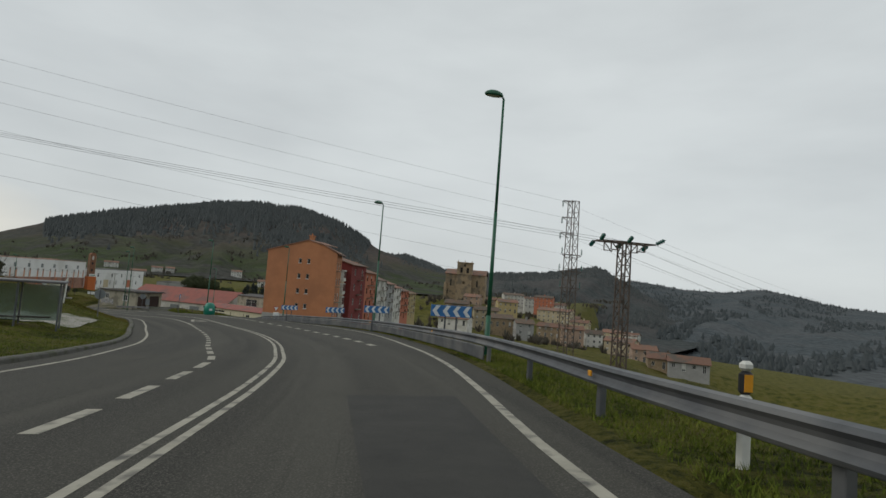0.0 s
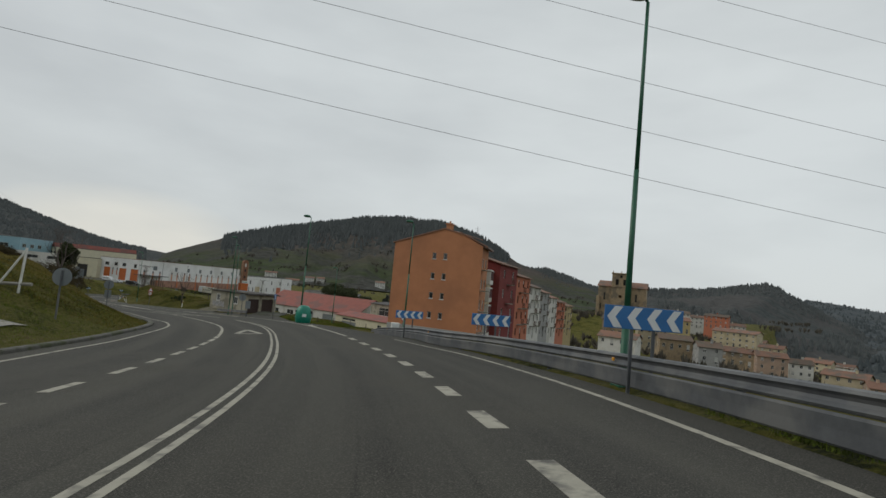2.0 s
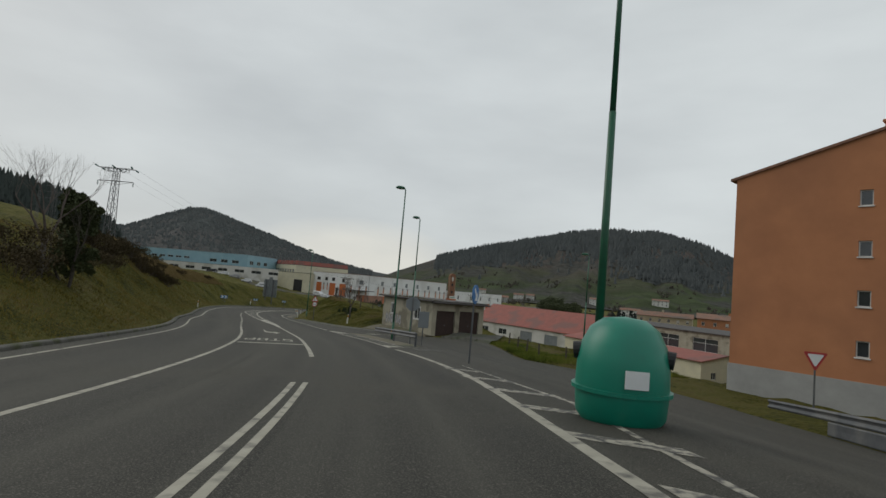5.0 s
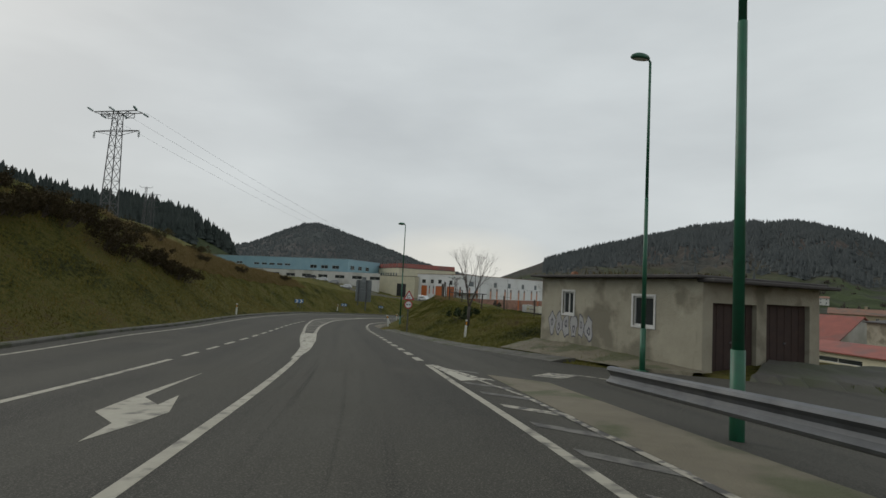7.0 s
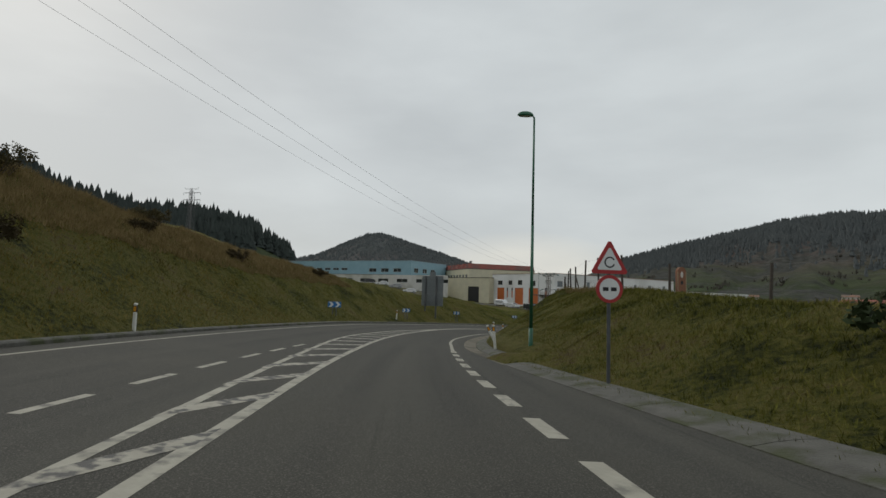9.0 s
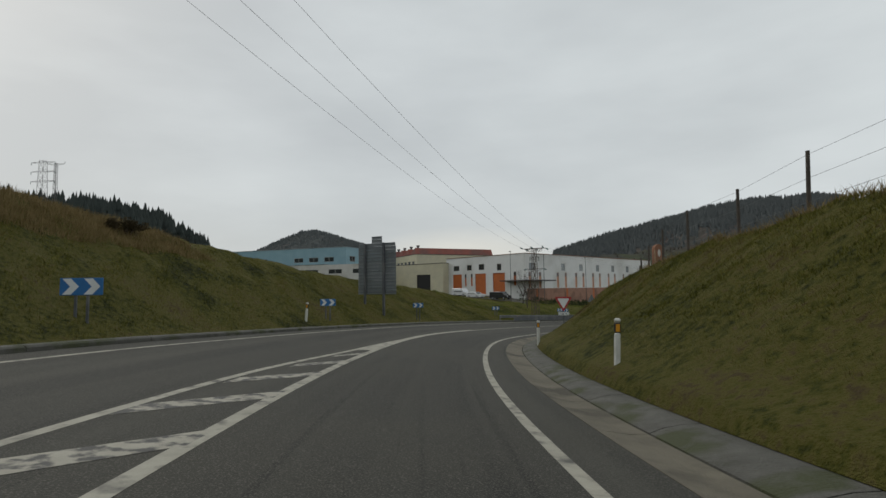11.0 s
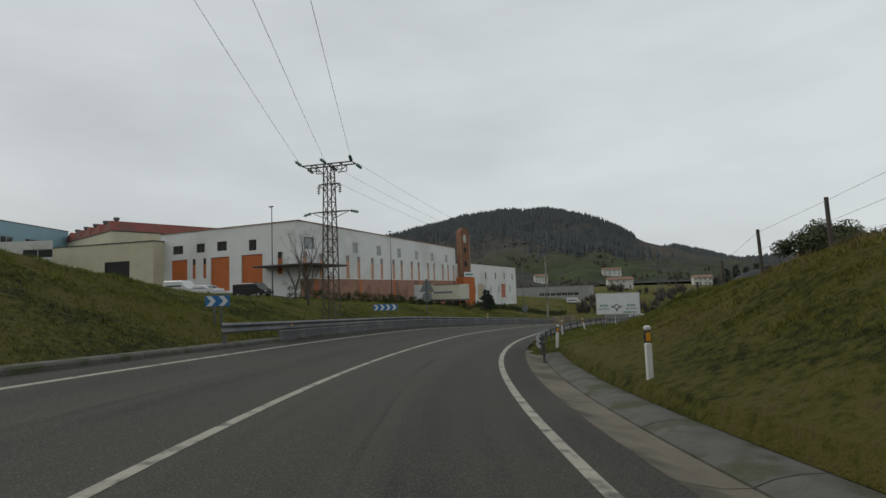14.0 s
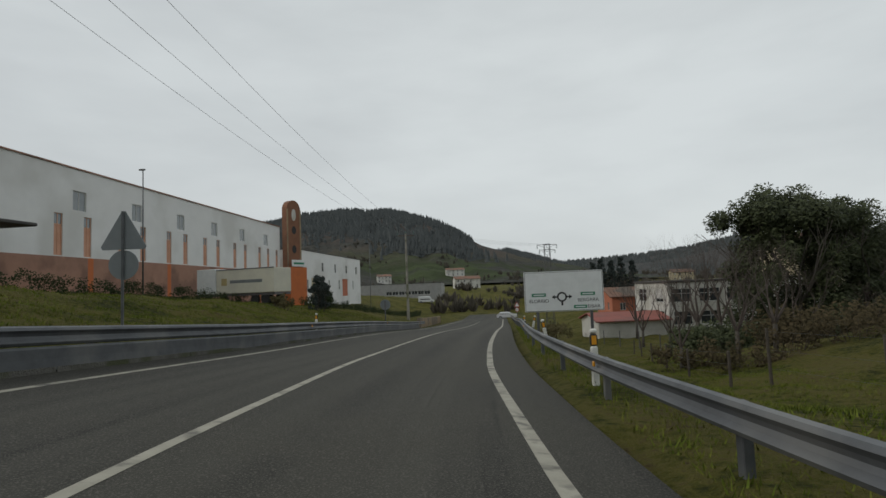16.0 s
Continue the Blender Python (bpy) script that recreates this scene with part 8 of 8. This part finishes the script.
# ---- cars and trailer ----
def car(x, y, turn, paint, label, length=4.2, h=1.45, van=False, dz=0.0, base=None):
    g = (height(x, y) if base is None else base) + dz
    root = thing("car", label, "car", pose(x, y, g, 0, 0, turn), "parked cars")
    w, l = 0.87, length / 2
    prof = [(-l, 0.35), (-l, 0.75), (-l + 0.1, 0.95), (-l + 0.9, 1.0), (-l + 1.55, h - 0.05), (-l + 2.0, h), (l - 0.75, h - 0.03), (l - 0.15, 0.98), (l, 0.8), (l, 0.35)]
    if van:
        prof = [(-l, 0.35), (-l, 0.8), (-l + 0.7, 1.05), (-l + 1.3, h - 0.1), (-l + 1.7, h), (l - 0.05, h), (l, h - 0.15), (l, 0.35)]
    body = Shape()
    n = len(prof)
    for yy, k in ((-w, 0.0), (-w + 0.12, 1.0), (w - 0.12, 1.0), (w, 0.0)):
        body.v += [(px, yy if pz < 0.9 or k else yy, pz if k or pz < 1.0 else 1.0 + (pz - 1.0) * 0.82) for px, pz in prof]
    body.f = [(r * n + i, r * n + (i + 1) % n, r * n + n + (i + 1) % n, r * n + n + i) for r in range(3) for i in range(n)] + [tuple(range(n)), tuple(range(4 * n - 1, 3 * n - 1, -1))]
    bd = part("body", body, M[paint], root)
    for sgn in (-1, 1):
        part("side_window", Shape().prism([(-l + 1.25, sgn * (w + 0.004), 1.02), (l - 0.6, sgn * (w + 0.004), 1.02), (l - 0.85, sgn * (w - 0.02), h - 0.22), (-l + 1.75, sgn * (w - 0.02), h - 0.22)], (0, sgn * 0.004, 0)), M["glass"], bd)
    part("windscreen", Shape().prism([(-l + 0.93, -w + 0.2, 1.03), (-l + 0.93, w - 0.2, 1.03), (-l + 1.5, w - 0.25, h - 0.08), (-l + 1.5, -w + 0.25, h - 0.08)], (-0.012, 0, 0.01)), M["glass"], bd)
    for ax in (-l + 0.8, l - 0.8):
        for sgn in (-1, 1):
            wh = part("wheel", Shape().rod((ax, sgn * (w - 0.2), 0.32), (ax, sgn * (w + 0.02), 0.32), 0.32, 0.32, 16), M["tyre"], root)
            part("rim", Shape().rod((ax, sgn * (w + 0.02), 0.32), (ax, sgn * (w + 0.03), 0.32), 0.19, 0.17, 12), M["car_silver"], wh)
    for sgn in (-1, 1):
        part("headlight", Shape().box(-l - 0.01, sgn * 0.6 - 0.15, 0.68, -l + 0.03, sgn * 0.6 + 0.15, 0.82, 0.02), M["white"], bd)
        part("tail_light", Shape().box(l - 0.03, sgn * 0.68 - 0.1, 0.7, l + 0.012, sgn * 0.68 + 0.1, 0.92, 0.02), M["red"], bd)
    return root


car(-191.5, 203.5, 180, "car_white", "white van parked in front of the orange doors", 4.6, 1.85, True)
car(-186.0, 202.5, 178, "car_white", "white hatchback parked in the factory yard")
car(-179.5, 203.5, 182, "car_dark", "dark minivan parked in the factory yard", 4.7, 1.75, True)
car(-141.6, 300, 175, "car_white", "white car waiting at the roundabout", 4.2, 1.45)
for k, (x, y, pnt) in enumerate(((-214, 186, "car_white"), (-219, 184, "car_silver"), (-224, 182, "car_white"), (-208, 189, "car_white"), (-229, 180, "car_dark"))):
    car(x, y, 62, pnt, {"car_white": "white car", "car_silver": "silver car", "car_dark": "dark car"}[pnt] + " parked below the blue factory", van=k == 3, h=2.0 if k == 3 else 1.45, length=4.8 if k == 3 else 4.1)
car(-166.5, 352, 185, "car_white", "white van parked by the grey hall", 5.0, 2.1, True)


def trailer():
    a, b = Vector((-173.0, 234.2, 0)), Vector((-163.6, 231.4, 0))
    g = -13.2
    root = thing("trailer", "parked lorry trailer with a cream canvas side", "trailer", pose(a.x, a.y, g, 0, 0, math.degrees(math.atan2(b.y - a.y, b.x - a.x))))
    L = (b - a).length
    part("box", Shape().box(2.6, 0, 1.1, L, 2.5, 3.45, 0.04), M["canvas"], root)
    part("front_box", Shape().box(0, 0, 1.1, 2.5, 2.5, 3.6, 0.04), M["white"], root, "white metal box")
    part("frame", Shape().box(0, 0.1, 0.85, L, 2.4, 1.08), M["dark_steel"], root)
    part("rail", Shape().box(2.6, -0.02, 3.4, L, 0.03, 3.5), M["steel"], root)
    part("lettering_bar", Shape().box(4.4, -0.012, 2.1, 8.4, -0.004, 2.4), M["sign_back"], root, "faded lettering bar")
    part("logo_panel", Shape().box(3.3, -0.012, 1.9, 4.0, -0.004, 2.6), M["ochre"], root, "faded square mark")
    for x in (L - 1.2, L - 2.5, 1.4):
        for y in (0.15, 2.15):
            part("wheel", Shape().rod((x, y, 0.48), (x, y + 0.25, 0.48), 0.48, 0.48, 16), M["tyre"], root)
    part("leg", Shape().box(3.4, 0.5, 0.0, 3.55, 0.65, 0.9), M["dark_steel"], root)


trailer()


# ---- far end: stone wall, works and houses below the road ----
def stone_wall():
    root = thing("retaining_wall", "rough stone retaining wall at the roundabout", "stone wall", kind="structure")
    rng = random.Random(12)
    for i in range(44):
        for j in range(3):
            s = 301 + i * 0.62 + (0.3 if j % 2 else 0)
            p, q = spot(s, -8.3 - (s - 301) * 0.035), spot(s + 0.58, -8.3 - (s + 0.58 - 301) * 0.035)
            u = (q - p).normalized()
            n = Vector((u.y, -u.x, 0)) * rng.uniform(0.0, 0.06)
            z0 = p.z + j * 0.42 - 0.1
            st = Shape().prism([p + n + Vector((0, 0, z0 - p.z)), q + n + Vector((0, 0, z0 - p.z + rng.uniform(-0.03, 0.03))), q + n + Vector((0, 0, z0 - p.z + 0.4)), p + n + Vector((0, 0, z0 - p.z + 0.39))], Vector((-u.y, u.x, 0)) * 0.35)
            part("stone", st, M["stone"], root)


stone_wall()
house("works_house", "white rendered workshop with barred windows below the road", -129.5, 258, 6, 9.5, 9, 4.6, "white_wall", roof="red_roof", rise=0.9, floors=1, cols=3, base=-22.4, win=(1.9, 1.5), category="workshop", chimney=False)
house("works_house", "red-roofed brick workshop behind the white one", -124, 276, 4, 14, 10, 6.5, "salmon", rise=1.4, floors=2, cols=4, base=-21.5, category="workshop", chimney=False)
house("works_house", "weathered grey concrete building with wide bays", -119, 262, 8, 24, 12, 9.6, "white_wall", roof="dark_roof", floors=3, cols=6, base=-22.5, win=(2.9, 1.9), flat=True, category="workshop", chimney=False)
house("works_house", "brown apartment block beyond the trees", -92, 282, 10, 20, 12, 15.5, "cream", floors=5, cols=6, base=-22, rise=1.6, category="apartment house")
house("works_house", "brown apartment block beyond the trees", -66, 262, 10, 18, 12, 16.5, "terracotta", floors=5, cols=5, base=-22, rise=1.6, category="apartment house")
post_fence("dark metal fence in front of the workshops", [(s, d) for s, d in ((296, 16), (300, 15), (305, 14), (310, 13.2), (316, 12.5))], 1.8, "dark_steel", 5)


def round_sign(x, y, top, turn):
    g = height(x, y)
    root = thing("speed_sign", "round speed limit sign under a warning triangle", "road sign", pose(x, y, g, 0, 0, turn))
    h = top - g
    posts(root, (0,), h, 0.035)
    t = part("triangle_plate", triangle(0.9, True, h - 0.78, 0, 0.03), M["red"], root, "red border")
    part("field", triangle(0.9, True, h - 0.78, -0.001, -0.004, 0.68), M["white"], t, "white field")
    d = part("round_plate", Shape().disc((0, h - 1.14), 0.3, 0, 0.03), M["red"], root, "red border")
    part("field", Shape().disc((0, h - 1.14), 0.22, -0.001, -0.004), M["white"], d, "white field")
    words("40", 0.24, 0, h - 1.14, -0.006, M["black"], d)


p = spot(318, 2.9)
round_sign(p.x, p.y, p.z + 2.9, 2)


# ---- bus stop corner at the start ----
def shelter():
    x, y = -21.5, 27.5
    g = height(x, y)
    root = thing("bus_shelter", "glass shelter with a grey steel frame beside the road", "shelter", pose(x, y, g, 0, 0, 30))
    for u in (-1.8, 0.0, 1.8):
        for v in (0, 1.3):
            part("post", Shape().box(u - 0.04, v - 0.04, -0.4, u + 0.04, v + 0.04, 2.3), M["steel"], root)
    part("roof", Shape().box(-2.0, -0.3, 2.3, 2.0, 1.5, 2.42, 0.03), M["dark_steel"], root)
    for u in (-0.9, 0.9):
        part("pane", Shape().box(u - 0.84, 1.29, 0.25, u + 0.84, 1.31, 2.15), M["pane"], root)
    part("pane", Shape().box(-1.81, 0.08, 0.25, -1.79, 1.22, 2.15), M["pane"], root)
    part("pane", Shape().box(1.79, 0.08, 0.25, 1.81, 1.22, 2.15), M["pane"], root)
    part("bench", Shape().box(-1.4, 0.75, 0.42, 1.4, 1.15, 0.48, 0.02), M["wood"], root)


shelter()
x, y = -33.0, 47.5
g = height(x, y)
r = thing("barrier_frame", "leaning white painted steel posts beside the path", "barrier", pose(x, y, g, 0, 0, 20))
part("post", Shape().rod((0, 0, -0.3), (0.12, 0, 2.3), 0.06, 0.06, 8), M["plastic"], r)
part("brace", Shape().rod((0.12, 0, 2.2), (-1.2, 0, 0.0), 0.05, 0.05, 8), M["plastic"], r)
part("rail", Shape().rod((-3.5, 0.2, 0.35), (0.6, 0, 0.5), 0.08, 0.08, 8), M["concrete"], r)


def draped(name, label, pts, mat, h=0.05, cat="pavement", n=10):
    """A thin paved area that follows the ground; pts are the four corners in the plan."""
    a, b, c, d = (Vector((*p, 0)) for p in pts)
    sh = Shape()
    for j in range(n + 1):
        for i in range(n + 1):
            p = a.lerp(b, i / n).lerp(d.lerp(c, i / n), j / n)
            sh.v.append((p.x, p.y, height(p.x, p.y) + h))
    m = n + 1
    sh.f = [(j * m + i, j * m + i + 1, j * m + m + i + 1, j * m + m + i) for j in range(n) for i in range(n)]
    return tagged(part(name, sh, M[mat]), label, cat, kind="structure")


def plan(s, d):
    p = spot(s, d)
    return p.x, p.y


draped("pavement", "pale concrete path across the grass corner", (plan(40, -12.5), plan(54, -11.5), plan(52, -14), plan(38, -17)), "concrete", 0.06)
draped("forecourt", "worn grey forecourt in front of the garages", (plan(106, 10.2), plan(113.2, 10.2), (-56.3, 106.6), (-52.6, 107.4)), "old_asphalt", 0.16, "forecourt", 16)
draped("yard", "grey asphalt yard in front of the factory", ((-210, 196), (-172, 203), (-181, 211.6), (-206, 212)), "old_asphalt", 0.06, "yard", 8)
draped("yard", "worn asphalt yard below the blue factory", ((-236, 172), (-200, 190), (-206, 203), (-240, 196)), "old_asphalt", 0.06, "yard", 8)
draped("nose_apron", "low brown stained concrete nose beside the barrier", (plan(98.4, 3.25), plan(114, 3.3), plan(112.5, 4.5), plan(98.4, 4.6)), "nose", 0.226, "traffic island", 14)
draped("hut_apron", "pale worn concrete strip along the hut wall", ((-66.4, 104.75), (-56.6, 101.3), (-57.3, 99.4), (-67.1, 102.9)), "nose", 0.09, "pavement", 20)
x, y = -21.7, 72.4
r = thing("junction_box", "white concrete block beside the barrier", "block", pose(x, y, height(x, y), 0, 0, 25))
part("body", Shape().box(-0.36, -0.25, -0.3, 0.36, 0.25, 1.2, 0.04), M["plastic"], r)
part("door", Shape().box(-0.28, -0.262, 0.2, 0.28, -0.248, 1.1, 0.006), M["white"], r)


# ---- grass blades on the banks ----
def grass(name, label, count, seed, place, lo, hi, mat, width=0.02, bend=0.5):
    rng = np.random.default_rng(seed)
    s, d = place(rng, count)
    x = np.interp(s, RS, RP[:, 0]) + d * np.interp(s, RS, RN[:, 0])
    y = np.interp(s, RS, RP[:, 1]) + d * np.interp(s, RS, RN[:, 1])
    l, r = along(s, EDGE_L), along(s, EDGE_R)
    gut = np.where((s > 150) & (s < 234), 1.6, 0.4)
    keep = (d > r + gut) | (d < l - 0.4)
    x, y, s, d = x[keep], y[keep], s[keep], d[keep]
    z = land(x, y) - 0.03
    n = len(x)
    a, h = rng.random(n) * 6.283, rng.uniform(lo, hi, n)
    w = width * rng.uniform(0.6, 1.6, n)
    tilt, b = rng.random(n) * 6.283, h * bend * rng.random(n)
    v = np.stack([np.stack([x - w * np.cos(a), y - w * np.sin(a), z], 1), np.stack([x + w * np.cos(a), y + w * np.sin(a), z], 1), np.stack([x + b * np.cos(tilt), y + b * np.sin(tilt), z + h], 1)], 1).reshape(-1, 3)
    f = np.arange(3 * n).reshape(-1, 3)
    me = bpy.data.meshes.new(name)
    me.from_pydata(v.tolist(), [], f.tolist())
    me.materials.append(M[mat])
    return tagged(new(name, me), label, "grass", kind="stuff")


grass("grass_blades", "short rough green grass on the cutting bank", 260000, 1, lambda g, n: (g.uniform(152, 234, n), 3.4 + 7.0 * g.random(n)), 0.04, 0.13, "blades", 0.009, 1.2)
grass("grass_blades", "short rough grass beside the barrier", 110000, 2, lambda g, n: (g.uniform(-4, 36, n), 2.4 + 5.0 * g.random(n)), 0.04, 0.13, "lawn", 0.01, 1.1)
grass("grass_blades", "rough grass on the mound by the hut", 80000, 3, lambda g, n: (g.uniform(118, 156, n), 2.0 + 11 * g.random(n)), 0.05, 0.2, "blades", 0.012, 1.1)
grass("grass_blades", "short straw-green sedge on the far bank", 150000, 4, lambda g, n: (g.uniform(60, 168, n), -8.3 - 12.0 * g.random(n)), 0.05, 0.19, "sedge", 0.016, 1.2)
grass("grass_blades", "short rough grass on the far bank", 90000, 11, lambda g, n: (g.uniform(166, 232, n), -6.5 - 11.0 * g.random(n)), 0.05, 0.17, "blades", 0.014, 1.2)
grass("grass_blades", "short rough grass along the lower road", 130000, 5, lambda g, n: (g.uniform(228, 290, n), np.where(g.random(n) < 0.75, 1.4 + 12 * g.random(n), -6.2 - 9 * g.random(n))), 0.04, 0.14, "lawn", 0.011, 1.1)
grass("dry_grass", "straw-coloured tall grass on the bank crest", 60000, 6, lambda g, n: (g.uniform(146, 192, n), -15.2 - 5 * g.random(n)), 0.15, 0.45, "dry", 0.014, 0.9)
grass("dry_grass", "straw-coloured tall grass along the fence", 22000, 7, lambda g, n: (g.uniform(155, 226, n), 9.3 + 2.2 * g.random(n)), 0.12, 0.38, "dry", 0.011, 0.9)
grass("grass_blades", "green grass on the corner by the path", 70000, 8, lambda g, n: (g.uniform(8, 70, n), -8.0 - 9 * g.random(n)), 0.04, 0.13, "lawn", 0.013, 1.1)
grass("weeds", "rank green weeds on the verge above the workshops", 16000, 9, lambda g, n: (lambda q: (q, along(q, EDGE_R) + 0.35 + 3.2 * g.random(n) ** 1.4))(g.uniform(102.2, 113, n)), 0.06, 0.24, "lawn", 0.013, 0.9)
grass("weeds", "rank green weeds along the low fence above the workshops", 20000, 12, lambda g, n: (g.uniform(101.6, 105, n), 13 + 14 * g.random(n)), 0.06, 0.3, "lawn", 0.014, 0.9)
grass("grass_blades", "green grass on the slope below the factory", 120000, 10, lambda g, n: (g.uniform(226, 305, n), -8.0 - 20 * g.random(n)), 0.05, 0.16, "lawn", 0.016, 1.1)
